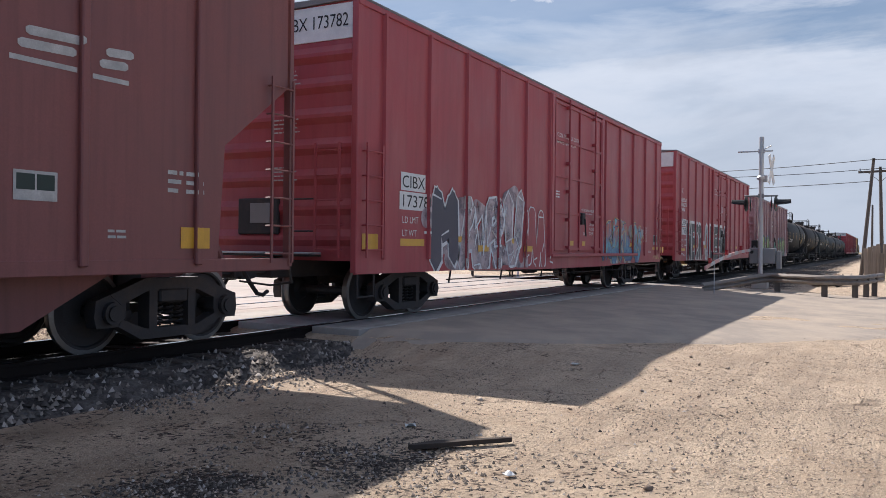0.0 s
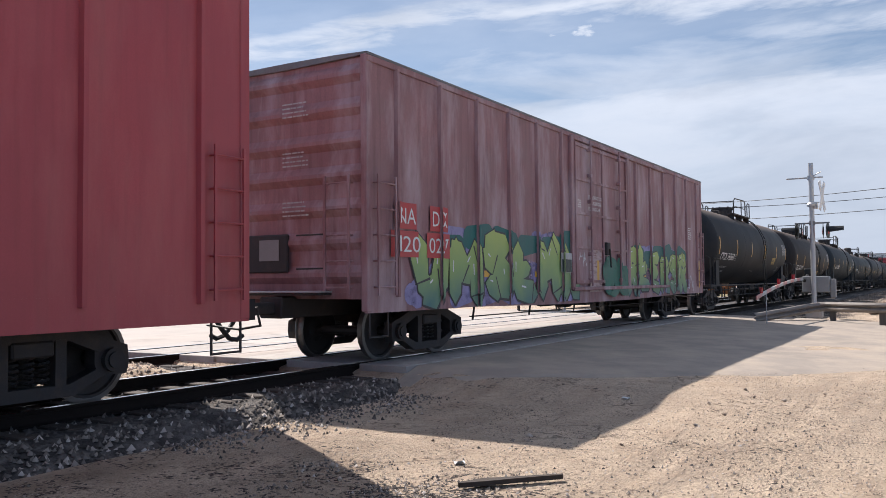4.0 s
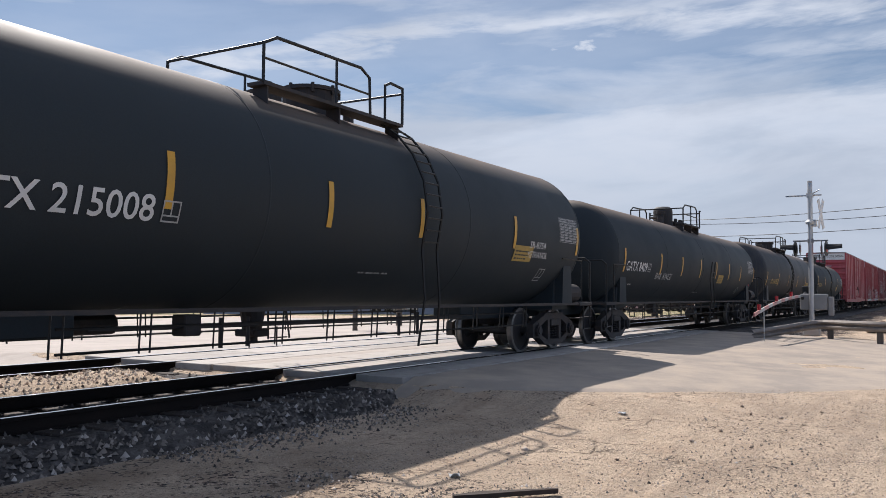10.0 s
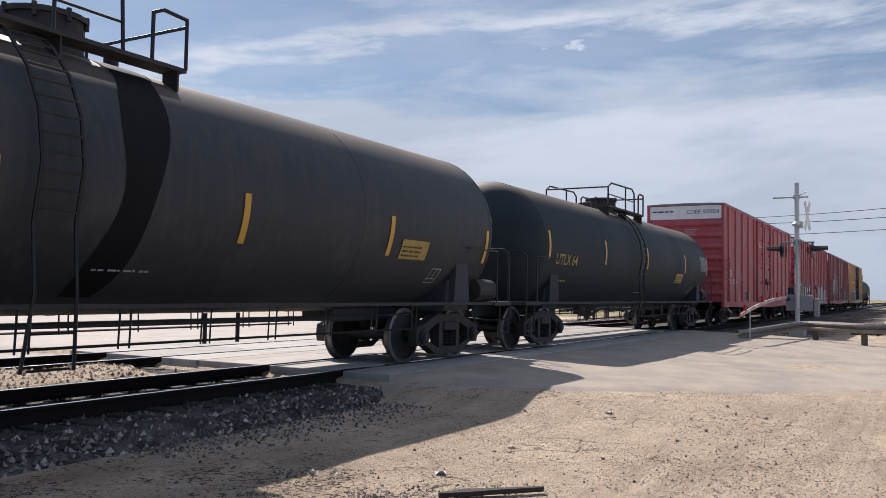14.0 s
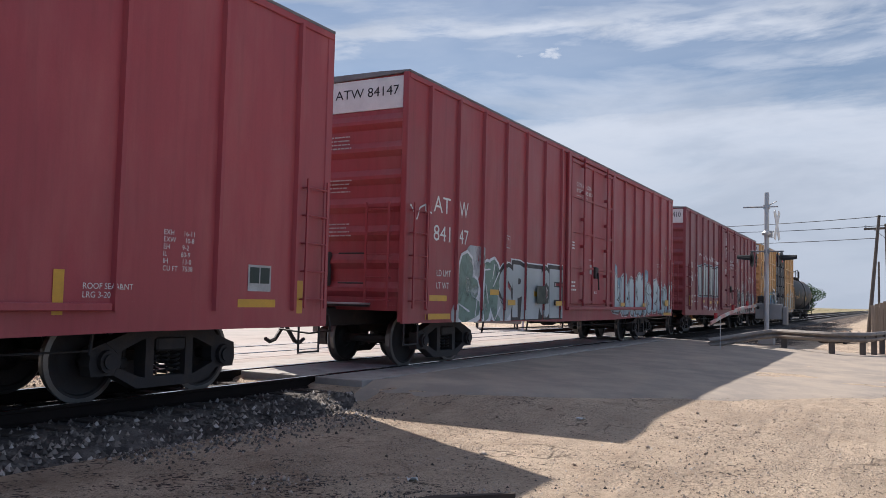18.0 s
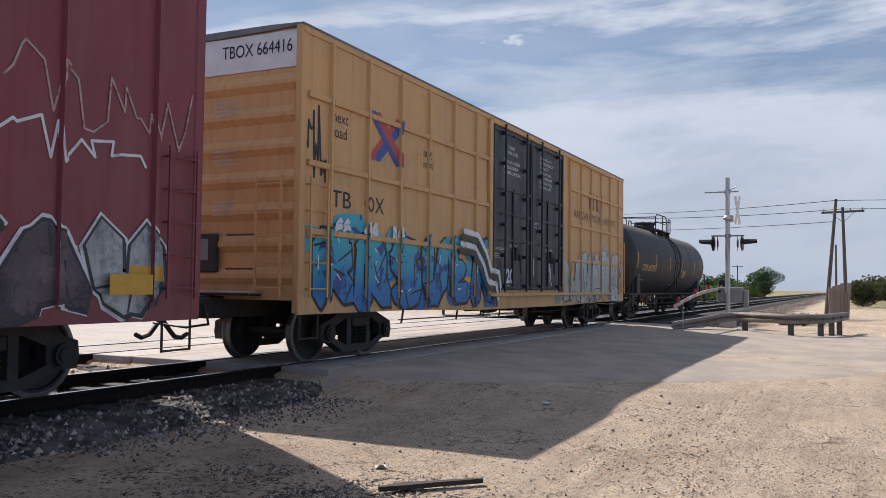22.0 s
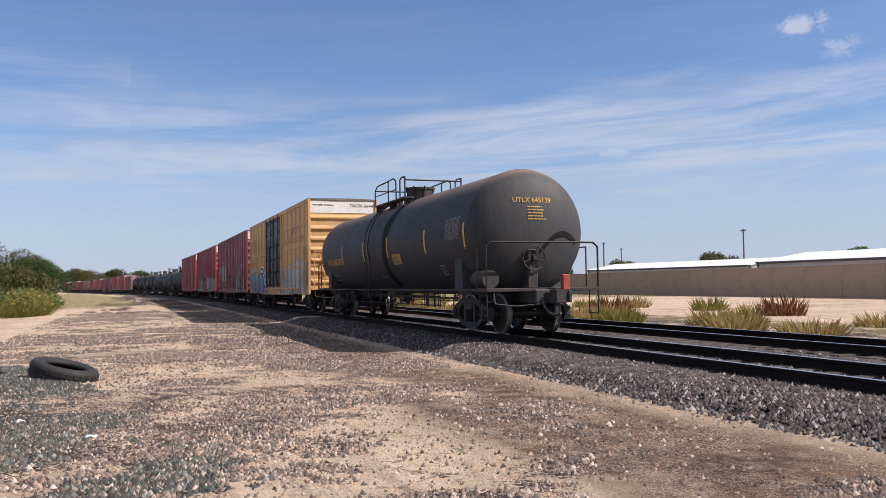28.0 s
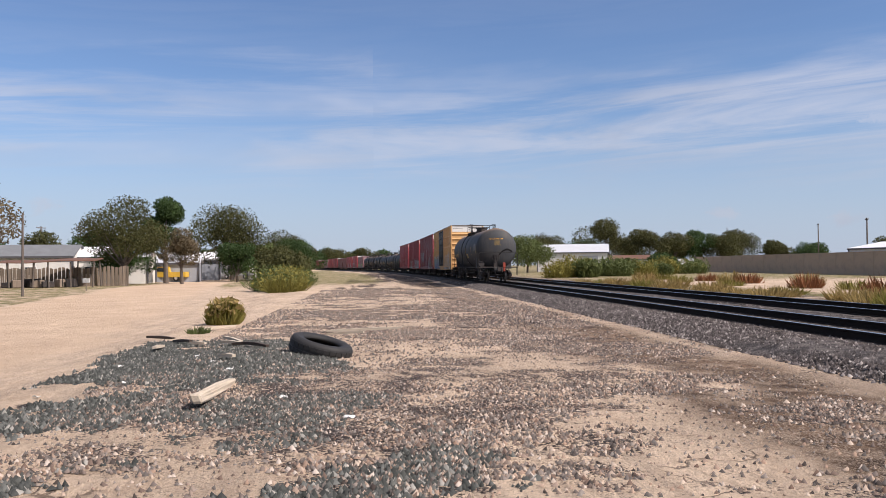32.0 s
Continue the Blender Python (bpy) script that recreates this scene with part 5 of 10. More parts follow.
    part("crossover_step", bm, GALV, car, "pale grating step across the end")
    for x in (-hl - 0.13, hl + 0.13):
        bm = bmesh.new()
        box(bm, x - 0.15, x + 0.15, -0.9, 0.9, 1.06, 1.09)
        part("end_platform", bm, STEEL_DARK, car)
    bm = bmesh.new()
    rod(bm, (-hl + 3.4, -W + 0.25, 0.62), (hl - 3.6, -W + 0.25, 0.60), 0.012, 5)
    for x in np.linspace(-hl + 3.5, hl - 3.7, 6):
        rod(bm, (x, -W + 0.25, 0.56), (x, -W + 0.2, 0.86), 0.02, 5)
    rod(bm, (-1.1, -0.4, 0.80), (0.2, -0.4, 0.80), 0.16, 14)
    box(bm, 0.9, 1.5, -0.75, -0.3, 0.62, 0.9, bevel=0.03)
    rod(bm, (1.6, 0.3, 0.66), (2.3, 0.3, 0.66), 0.14, 10)
    part("brake_gear", bm, STEEL_DARK, car)
    add_trucks(car, place, hl - 2.4)
    add_couplers(car, hl + 0.25)
    CARS.append((car, place))
    return car, spans, hl, (d0, d1)


GALV_ROOF = surface("dull_metal_roof", (0.20, 0.19, 0.185), 0.6, metal=0.3, vary=0.25, scale=1, bump=0.1, second=(0.13, 0.09, 0.08), second_at=(0.5, 0.75))


rung_bm = bmesh.new()
rod(rung_bm, (-0.22, 0, 0), (0.22, 0, 0), 0.014, 5)
TANK_RUNG = mesh_of("rung", rung_bm, GRAB)


def tank_car(name, label, centre, half_shell, radius, zc, paint, dome_at=0.0, style=0, group="tank cars", strips=(), half_car=None, spill=False, truck_half=None):
    """A tank car: shell with domed heads, walkway and valve housing on top, platform, ladders, piping and trucks."""
    car = thing(name, label, "tank car", group)
    hs = half_shell
    th = truck_half or hs - 1.6
    hc = half_car or hs + 0.35
    bm = bmesh.new()
    m = Matrix.Translation((0, 0, zc)) @ Matrix.Rotation(radians(90), 4, "Y")
    prof = []
    hd = 0.62
    for k in range(9):
        a = math.pi / 2 * k / 8
        prof.append((radius * math.sin(a), -hs + hd * (1 - math.cos(a))))
    for k in range(9):
        a = math.pi / 2 * (1 - k / 8)
        prof.append((radius * math.sin(a), hs - hd * (1 - math.cos(a))))
    lathe(bm, prof, m, 64)
    bmesh.ops.recalc_face_normals(bm, faces=bm.faces[:])
    shell = part("tank", bm, paint, car, smooth=True)
    # weld seams
    for x in np.linspace(-hs + hd, hs - hd, 5 if style else 4):
        bm = bmesh.new()
        lathe(bm, [(radius, x - 0.02), (radius + 0.006, x - 0.01), (radius + 0.006, x + 0.01), (radius, x + 0.02)], m, 48)
        part("weld_seam", bm, paint, shell, smooth=True)
    if spill:
        bm = bmesh.new()
        for k in range(40):
            a0, a1 = radians(238 - 5.2 * k), radians(238 - 5.2 * (k + 1))
            w0, w1 = 0.24 + 0.007 * k + 0.05 * math.sin(k * 0.5), 0.24 + 0.007 * (k + 1) + 0.05 * math.sin((k + 1) * 0.5)
            r = radius + 0.009
            sl = (-0.6 * max(0, 1 - k / 22), -0.6 * max(0, 1 - (k + 1) / 22))
            bm.faces.new([bm.verts.new((spill + s, r * math.cos(t), zc + r * math.sin(t))) for s, t in ((-w0 + sl[0], a0), (w0 * 0.6 + sl[0], a0), (w1 * 0.6 + sl[1], a1), (-w1 + sl[1], a1))])
        part("spill_stain", bm, SPILL, shell, "black spilled residue running down the shell")
    # valve housing, manway and walkway with handrails
    top = zc + radius
    bm = bmesh.new()
    if style == 1:
        lathe(bm, [(0.0, top - 0.1), (0.34, top - 0.1), (0.34, top + 0.48), (0.32, top + 0.58), (0.24, top + 0.64), (0.0, top + 0.66)], pose(dome_at - 0.12, 0, 0), 22)
        lathe(bm, [(0.0, top - 0.1), (0.42, top - 0.1), (0.42, top + 0.10), (0.46, top + 0.10), (0.46, top + 0.15), (0.0, top + 0.20)], pose(dome_at + 0.72, 0, 0), 20)
    else:
        lathe(bm, [(0.0, top - 0.1), (0.44, top - 0.1), (0.44, top + 0.34), (0.48, top + 0.34), (0.48, top + 0.40), (0.0, top + 0.44)], pose(dome_at, 0, 0), 20)
    for k in range(0 if style == 1 else 8):
        a = k * math.pi / 4
        rod(bm, (dome_at + 0.46 * math.cos(a), 0.46 * math.sin(a), top + 0.28), (dome_at + 0.46 * math.cos(a), 0.46 * math.sin(a), top + 0.43), 0.03, 5)
    part("valve_housing", bm, STEEL_DARK, car)
    bm = bmesh.new()
    if style == 1:
        rod(bm, (dome_at - 0.72, -0.1, top - 0.1), (dome_at - 0.72, -0.1, top + 0.34), 0.11, 12)
        rod(bm, (dome_at - 0.72, -0.1, top + 0.34), (dome_at - 0.72, -0.1, top + 0.44), 0.16, 12)
        for q in (0.42, 1.0, 1.22):
            rod(bm, (dome_at + q, -0.3, top - 0.1), (dome_at + q, -0.3, top + 0.26), 0.06, 8)
    else:
        rod(bm, (dome_at - 0.95, 0.1, top - 0.05), (dome_at - 0.95, 0.1, top + 0.18), 0.27, 16)
    rod(bm, (dome_at - 1.35, -0.25, top - 0.1), (dome_at - 1.35, -0.25, top + 0.16), 0.10, 10)
    rod(bm, (dome_at + 0.8, -0.15, top - 0.1), (dome_at + 0.8, -0.15, top + 0.2), 0.09, 10)
    box(bm, dome_at - 0.98, dome_at - 0.60, -0.05, 0.22, top + 0.17, top + 0.23, bevel=0.02)
    part("manway", bm, STEEL_DARK, car)
    wl = 1.12 if style == 1 else 1.65
    lad = dome_at + (1.1, 0.8, -0.8)[style]
    dome_at -= -0.22 if style == 1 else 0.4
    for s in (-1, 1):
        bm = bmesh.new()
        box(bm, dome_at - wl, dome_at + wl, s * 0.62 - 0.02, s * 0.95, top - 0.06, top - 0.01)
        for x in (dome_at - wl + 0.1, dome_at, dome_at + wl - 0.1):
            box(bm, x - 0.012, x + 0.012, s * 0.66, s * 0.92, top - 0.30, top - 0.05)
        part("walkway", bm, STEEL_DARK, car)
        bm = bmesh.new()
        y = s * 0.93
        tube(bm, [(dome_at - wl, y, top - 0.02), (dome_at - wl, y, top + 0.50), (dome_at - wl + 0.25, y, top + 0.63), (dome_at + 0.5, y, top + 0.67), (dome_at + 0.72, y, top + 0.56), (dome_at + 0.75, y, top - 0.02)], 0.024, 6)
        tube(bm, [(dome_at + 1.15, y, top - 0.02), (dome_at + 1.15, y, top + 0.54), (dome_at + 1.3, y, top + 0.61), (dome_at + wl, y, top + 0.59), (dome_at + wl, y, top - 0.02)], 0.024, 6)
        rod(bm, (dome_at - wl, y, top + 0.30), (dome_at + 0.75, y, top + 0.30), 0.018, 5)
        rod(bm, (dome_at - 0.1, y, top - 0.02), (dome_at - 0.1, y, top + 0.65), 0.022, 5)
        rod(bm, (dome_at - s * wl, -0.93, top + 0.50), (dome_at - s * wl, 0.93, top + 0.50), 0.022, 6)
        part("handrail", bm, GRAB, car)
    # ladder down the near and the far side
    for s in (-1, 1):
        bm = bmesh.new()
        for q in (-0.22, 0.22):
            pts = [(lad + q, s * (radius + 0.14) * math.cos(radians(a)), zc + (radius + 0.14) * math.sin(radians(a))) for a in ((4, -20) if style == 1 else (66, 50, 34, 18, 0, -20))]
            pts += [(lad + q, s * (radius + 0.10), 1.15), (lad + q * 1.25, s * (radius + 0.02), 0.42)]
            tube(bm, pts, 0.02, 5)
        rungs = []
        for k in range(11 if style == 1 else 0, 13):
            a = 62 - k * 6.5
            y, z = s * (radius + 0.14) * math.cos(radians(a)), zc + (radius + 0.14) * math.sin(radians(a))
            rungs.append((y, z))
        ladder = part("ladder", bm, GRAB, car)
        for y, z in rungs + [(s * (radius + 0.03), 0.44), (s * (radius + 0.06), 0.78)]:
            part("rung", TANK_RUNG, None, ladder, at=pose(lad, y, z))
    # stub sills, running boards, platforms at the ends
    for s in (-1, 1):
        bm = bmesh.new()
        box(bm, s * (hs - 3.9), s * (hc + 0.2), -0.32, 0.32, 0.72, 1.02, bevel=0.02)
        tr = s * th
        prism(bm, [(tr - 0.42, 0.9), (tr + 0.42, 0.9), (tr + 0.34, zc - radius * 0.62), (tr - 0.34, zc - radius * 0.62)], -1.22, 1.22)
        prism(bm, [(tr - 0.28, 1.0), (tr + 0.28, 1.0), (tr + 0.20, zc - 0.45), (tr - 0.20, zc - 0.45)], -radius + 0.14, -1.2)
        part("bolster", bm, paint, car)
        bm = bmesh.new()
        box(bm, s * (hs - 0.35), s * (hc + 0.05), -1.45, 1.45, 0.98, 1.06, bevel=0.01)
        part("end_platform", bm, STEEL_DARK, car)
        bm = bmesh.new()
        box(bm, -hs + 0.36, hs - 0.36, s * 1.38 - 0.05, s * 1.38 + 0.05, 1.0, 1.05)
        part("running_board", bm, STEEL_DARK, car)
        bm = bmesh.new()
        x = s * (hc - 0.02)
        pts = [(x, -1.42, 1.02), (x, -1.42, 2.0), (x, -1.3, 2.1), (x, 1.3, 2.1), (x, 1.42, 2.0), (x, 1.42, 1.02)]
        tube(bm, pts, 0.022, 6)
        for q in (-1, 1):
            tube(bm, [(x, q * 1.42, 1.02), (x, q * 1.42, 0.45), (x - s * 0.4, q * 1.42, 0.45), (x - s * 0.4, q * 1.42, 1.02)], 0.017, 5)
            tube(bm, [(s * (hs - 0.2), q * 1.42, 1.02), (s * (hs - 0.2), q * 1.42, 2.02), (s * (hs - 1.5), q * 1.5, 2.02)], 0.017, 5)
        part("end_rail", bm, GRAB, car)
    # safety rail with posts and the bottom valve
    for s in (-1, 1):
        bm = bmesh.new()
        for z, q in ((0.86, 0.0), (0.62, 0.0)):
            rod(bm, (-hs + 3.0, s * 1.30, z), (hs - 3.0, s * 1.30, z), 0.016, 5)
        for x in np.linspace(-hs + 3.0, hs - 3.0, 11):
            for e in (-0.07, 0.07):
                rod(bm, (x + e, s * 1.30, 0.58), (x + e, s * 1.32, 1.01), 0.014, 4)
        part("safety_rail", bm, GRAB, car)
    bm = bmesh.new()
    rod(bm, (-1.2, 0, zc - radius + 0.08), (-1.2, 0, 0.66), 0.20, 14, r2=0.13)
    rod(bm, (-1.2, 0, 0.66), (-1.2, 0, 0.50), 0.08, 10)
    box(bm, -1.36, -1.04, -0.2, 0.2, 0.60, 0.70, bevel=0.02)
    for x in (-0.92, -1.48):
        rod(bm, (x, -0.22, 0.46), (x, -0.22, 0.74), 0.012, 5)
    rod(bm, (-4.0, 0.5, 0.82), (-3.2, 0.5, 0.82), 0.13, 12)
    box(bm, -2.9, -2.62, -0.5, -0.25, 0.68, 0.95, bevel=0.02)
    rod(bm, (-hs + 4, -0.4, 0.8), (hs - 4, -0.4, 0.78), 0.03, 6)
    for x in (-2.2, -1.7, 2.0, 2.6):
        rod(bm, (x, -0.4, 0.5), (x, -0.4, 0.9), 0.03, 5)
    part("bottom_valve", bm, STEEL_DARK, car)
    part("brake_wheel", BRAKE_WHEEL, None, car, at=pose(hs + 0.16, 0.35 if style != 2 else -0.15, 1.75))
    bm = bmesh.new()
    box(bm, hs - 0.2, hs + 0.1, -0.28, -0.02, 1.05, 1.95, bevel=0.02)
    part("brake_stand", bm, STEEL_DARK, car)
    bm = bmesh.new()
    rod(bm, (hs - 0.75, -1.15, 1.27), (hs - 0.05, -1.15, 1.27), 0.21, 16)
    part("air_reservoir", bm, STEEL_DARK, car)
    for x, h0, h1, w in strips:
        part("reflector_strip", on_tank(rect(-w / 2, w / 2, 0, h1), x, h0, radius, zc), YEL_MARK, car, "yellow reflective strip")
    add_trucks(car, centre, th)
    add_couplers(car, hc + 0.1)
    CARS.append((car, centre))
    return car, radius, zc


def hopper(name, label, front, rear, eave, paint, group="hopper cars"):
    """A covered hopper: ribbed sides, sloping ends on posts, outlets below."""
    car = thing(name, label, "hopper car", group)
    L, place = rear - front, (front + rear) / 2
    hl = L / 2
    bm = bmesh.new()
    prism(bm, [(-hl + 0.08, 3.30), (-hl + 1.25, 2.42), (-hl + 1.36, 0.98), (hl - 1.36, 0.98), (hl - 1.25, 2.42), (hl - 0.08, 3.30), (hl - 0.08, eave), (-hl + 0.08, eave)], -W + 0.002, W - 0.002)
    part("body", bm, paint, car)
    for k in range(3):
        bm = bmesh.new()
        x = -hl + 4.0 + k * (L - 8.0) / 2
        prism(bm, [(x - 1.7, 1.0), (x + 1.7, 1.0), (x + 0.4, 0.35), (x - 0.4, 0.35)], -1.1, 1.1)
        part("outlet_gate", bm, paint, car)
    bm = bmesh.new()
    prism(bm, [(-hl + 0.2, eave - 0.02), (hl - 0.2, eave - 0.02), (hl - 0.2, eave + 0.03), (-hl + 0.2, eave + 0.03)], -W - 0.03, W + 0.03)
    box(bm, -hl + 0.3, hl - 0.3, -0.5, 0.5, eave + 0.02, eave + 0.22, bevel=0.03)
    part("roof", bm, paint, car)
    bm = bmesh.new()
    box(bm, -0.05, 0.05, -0.06, 0.01, 0.99, eave - 0.03, bevel=0.015)
    rib = mesh_of("rib", bm, paint)
    for x in np.linspace(-hl + 1.7, hl - 1.7, 10):
        part("rib", rib, None, car, at=pose(x, -W, 0))
        part("rib", rib, None, car, at=pose(x, W, 0, 0, 0, 180))
    bm = bmesh.new()
    box(bm, -hl, hl, -W - 0.01, -W + 0.06, 0.90, 1.06, bevel=0.01)
    box(bm, -hl, hl, W - 0.06, W + 0.01, 0.90, 1.06, bevel=0.01)
    box(bm, -hl - 0.1, hl + 0.1, -0.3, 0.3, 0.72, 1.0, bevel=0.02)
    part("side_sill", bm, paint, car)
    for s in (-1, 1):
        bm = bmesh.new()
        for y in (-W + 0.03, W - 0.03):
            box(bm, s * (hl - 0.05), s * (hl + 0.02), y - 0.05, y + 0.05, 0.95, eave - 0.02)
        for y in (-0.6, 0.6):
            rod(bm, (s * (hl - 0.25), y, 1.0), (s * (hl - 0.9), y, 2.1), 0.05, 6)
        rod(bm, (s * (hl - 0.5), 0.4, 1.35), (s * (hl - 0.5), 0.4, 1.9), 0.22, 12)
        part("end_frame", bm, paint, car)
        me = mesh_of("ladder", ladder_mesh(2.4, 0.42, 7), paint)
        part("ladder", me, None, car, at=pose(s * (hl - 0.25) - 0.21, -W + 0.02, 1.0))
    add_trucks(car, place, hl - 1.60)
    add_couplers(car, hl + 0.15)
    CARS.append((car, place))
    return car


def motions():
    """The train rolls past and away at a steady speed; its wheels turn while it is near."""
    def at(s):
        if s > -60:
            return pose(s, 0, 0)
        return pose(s, float(curve_y(s)), 0, 0, 0, -math.degrees(math.atan(2 * (-60 - s) / 4250.0)) * -1)
    times = [0.0] + [k * 1.0 for k in range(1, 32)] + [32.0]
    for car, place in CARS:
        rows = []
        for t in times:
            rows.append((t, at(place - SPEED * (t - 22))))
        walk(car, rows)
    for w, place, off in WHEELS:
        t0 = max(0.0, 22 + (place - 34.0) / SPEED)
        t1 = min(32.0, 22 + (place + 75.0) / SPEED)
        if t1 <= t0:
            continue
        f0, f1 = frame(t0), frame(t1)
        rows = [(0.0, pose(off, 0, R_WHEEL))]
        ang = 0.0
        for f in range(f0 + 1, f1 + 1):
            t = (f - 1) / FPS
            ang += math.degrees(SPEED / FPS / R_WHEEL)
            rows.append((t, pose(off, 0, R_WHEEL, 0, -(ang % 360), 0)))
        if rows[-1][0] < 32.0:
            rows.append((32.0, rows[-1][1]))
        walk(w, rows)


# ---- the cars, in their order ----
def strips_for(half, n, z, h=0.62, w=0.105):
    return [(x, z, h, w) for x in np.linspace(-half, half, n)]


hopper_car = hopper("covered_hopper", "brown covered hopper with ribbed sides ahead of a boxcar", -249.2, -231.75, 4.62, HOP_BROWN)
box_a, ribs_a, hl_a, door_a = boxcar("boxcar", "red boxcar with white and grey spray paint along its foot", -230.18, -211.1, 5.0, BOX_RED2, ribs=13, door_at=0.5314, door_w=3.70)
box_b, ribs_b, hl_b, door_b = boxcar("boxcar", "red high-cube boxcar with large black-and-white spray-painted letters", -208.7, -189.65, 5.0, BOX_RED2, ribs=13, door_at=0.4948, door_w=3.65)
box_c, ribs_c, hl_c, door_c = boxcar("boxcar", "faded brown boxcar with lime-green spray-painted letters along its foot", -187.3, -168.28, 4.55, BOX_BROWN, ribs=15, door_at=0.495, door_w=3.53, top_panel=False)
tank_1, r_1, c_1 = tank_car("tank_car", "black tank car with white lettering and yellow reflective strips", -158.1, 8.15, 1.50, 2.58, TANK_BLACK, strips=[(x, 2.2, 0.62, 0.105) for x in (-7.23, -4.2, -1.25, 1.8, 4.75, 7.47)], truck_half=7.1)
tank_2, r_2, c_2 = tank_car("tank_car", "sooty black tank car with white lettering and a red placard", -139.7, 8.1, 1.53, 2.54, TANK_BROWN, dome_at=0.5, strips=[(x, 2.0, 0.62, 0.105) for x in (-7.2, -4.2, -1.2, 1.8, 4.83, 7.4)], truck_half=7.0)
tank_3, r_3, c_3 = tank_car("tank_car", "dark blue-green tank car with white lettering and a dark band", -121.1, 8.2, 1.54, 2.51, TANK_GREEN, strips=[(x, 2.12, 0.62, 0.105) for x in (-7.45, -4.07, -1.35, 0.95, 4.3, 7.45)], truck_half=7.2)
tank_4, r_4, c_4 = tank_car("tank_car", "long dark green tank car with tall top fittings", -101.6, 9.5, 1.43, 2.33, TANK_GREEN, dome_at=0.1, style=1, strips=[(x, 1.86, 0.62, 0.105) for x in (-8.4, -5.1, -2.76, -0.4, 1.92, 4.03, 6.18, 8.9)], truck_half=8.2)
tank_5, r_5, c_5 = tank_car("tank_car", "grey-green tank car with yellow lettering and black spills at the middle", -81.6, 8.7, 1.48, 2.37, TANK_GREY, dome_at=-0.2, style=2, strips=strips_for(7.95, 6, 1.78), spill=0.4, truck_half=7.25)
tank_6, r_6, c_6 = tank_car("tank_car", "dark grey tank car with sparse yellow strips", -63.2, 8.2, 1.46, 2.28, TANK_GREEN, style=2, strips=[(x, 2.0, 0.62, 0.105) for x in (-7.4, -3.7, 0.0, 4.4, 7.6)], truck_half=6.8)
box_d, ribs_d, hl_d, door_d = boxcar("boxcar", "clean red high-cube boxcar with yellow reflective strips", -53.0, -34.2, 5.0, BOX_RED2, ribs=13, door_at=0.4987, door_w=3.75)
box_e, ribs_e, hl_e, door_e = boxcar("boxcar", "dark red high-cube boxcar with silver spray-painted letters", -32.1, -13.3, 5.0, BOX_RED, ribs=17, door_at=0.5080, door_w=3.50)
box_f, ribs_f, hl_f, door_f = boxcar("boxcar", "maroon high-cube boxcar with tall pale spray-painted letters", -11.1, 7.7, 5.0, BOX_MAROON, ribs=15, door_at=0.5045, door_w=3.67)
box_g, ribs_g, hl_g, door_g = boxcar("boxcar", "yellow high-cube boxcar with black double doors and blue spray paint", 9.7, 28.55, 5.0, BOX_YELLOW, ribs=17, door_at=0.5032, door_w=4.93, plug=2, door_paint=DOOR_BLACK, brows=True)
tank_7, r_7, c_7 = tank_car("tank_car", "faded grey-black tank car with yellow lettering, last of the train", 38.8, 8.45, 1.50, 2.40, TANK_GREY, dome_at=0.25, style=2, strips=[(x, 2.0, 0.62, 0.105) for x in (-7.68, -4.33, -1.36, 1.39, 4.85, 7.66)], spill=1.45, truck_half=6.95)
# cars further ahead, seen only from far off
ahead = -250.4
for k, kind in enumerate(("h", "b", "b", "c", "h", "b", "c", "b")):
    if kind == "h":
        hopper("covered_hopper", "brown covered hopper car near the head of the train", ahead - 17.4, ahead, 4.62, HOP_BROWN)
        ahead -= 19.2
    else:
        boxcar("boxcar", "dull red boxcar near the head of the train" if kind == "b" else "faded brown boxcar near the head of the train", ahead - 18.8, ahead, 5.0 if kind == "b" else 4.6, BOX_RED if kind == "b" else BOX_BROWN, ribs=9)
        ahead -= 20.8

# ---- crossing, signal, poles ----
PANEL = surface("crossing_panel_concrete", (0.40, 0.36, 0.325), 0.85, vary=0.2, scale=1.5, fine=40, bump=0.25, second=(0.22, 0.19, 0.165), second_at=(0.5, 0.72), per_object=0.14)
POLEWOOD = surface("weathered_pole_wood", (0.125, 0.105, 0.09), 0.9, vary=0.3, scale=2, fine=30, bump=0.4, stretch=(8, 8, 0.5))
OLDWOOD = surface("grey_old_boards", (0.25, 0.20, 0.155), 0.9, vary=0.3, scale=2, fine=30, bump=0.4, stretch=(8, 8, 0.6), per_object=0.25)
SILVER = surface("aluminium_paint", (0.48, 0.48, 0.48), 0.5, metal=0.5, vary=0.15, scale=3)
LAMP_RED = surface("red_lens", (0.35, 0.02, 0.03), 0.2, vary=0.1, scale=5, bump=0.0)
TAN_METAL = surface("tan_cabinet_paint", (0.36, 0.33, 0.28), 0.55, vary=0.1, scale=2)
SHED_WALL = surface("ribbed_pale_metal", (0.52, 0.54, 0.57), 0.5, vary=0.1, scale=1, bump=0.05)
SHED_WALL2 = surface("grey_metal_siding", (0.30, 0.32, 0.36), 0.5, vary=0.1, scale=1, bump=0.05)
DARK_ROOF = surface("dark_trim_metal", (0.08, 0.08, 0.09), 0.6, vary=0.2, scale=2)
TRUCK_WHITE = surface("truck_white_paint", (0.65, 0.65, 0.64), 0.35, vary=0.08, scale=2, bump=0.0)
CHROME = surface("tanker_steel", (0.50, 0.51, 0.52), 0.3, metal=0.8, vary=0.15, scale=2, bump=0.0)
CAR_BLUE = surface("car_blue_paint", (0.03, 0.06, 0.16), 0.3, vary=0.1, scale=2, bump=0.0)
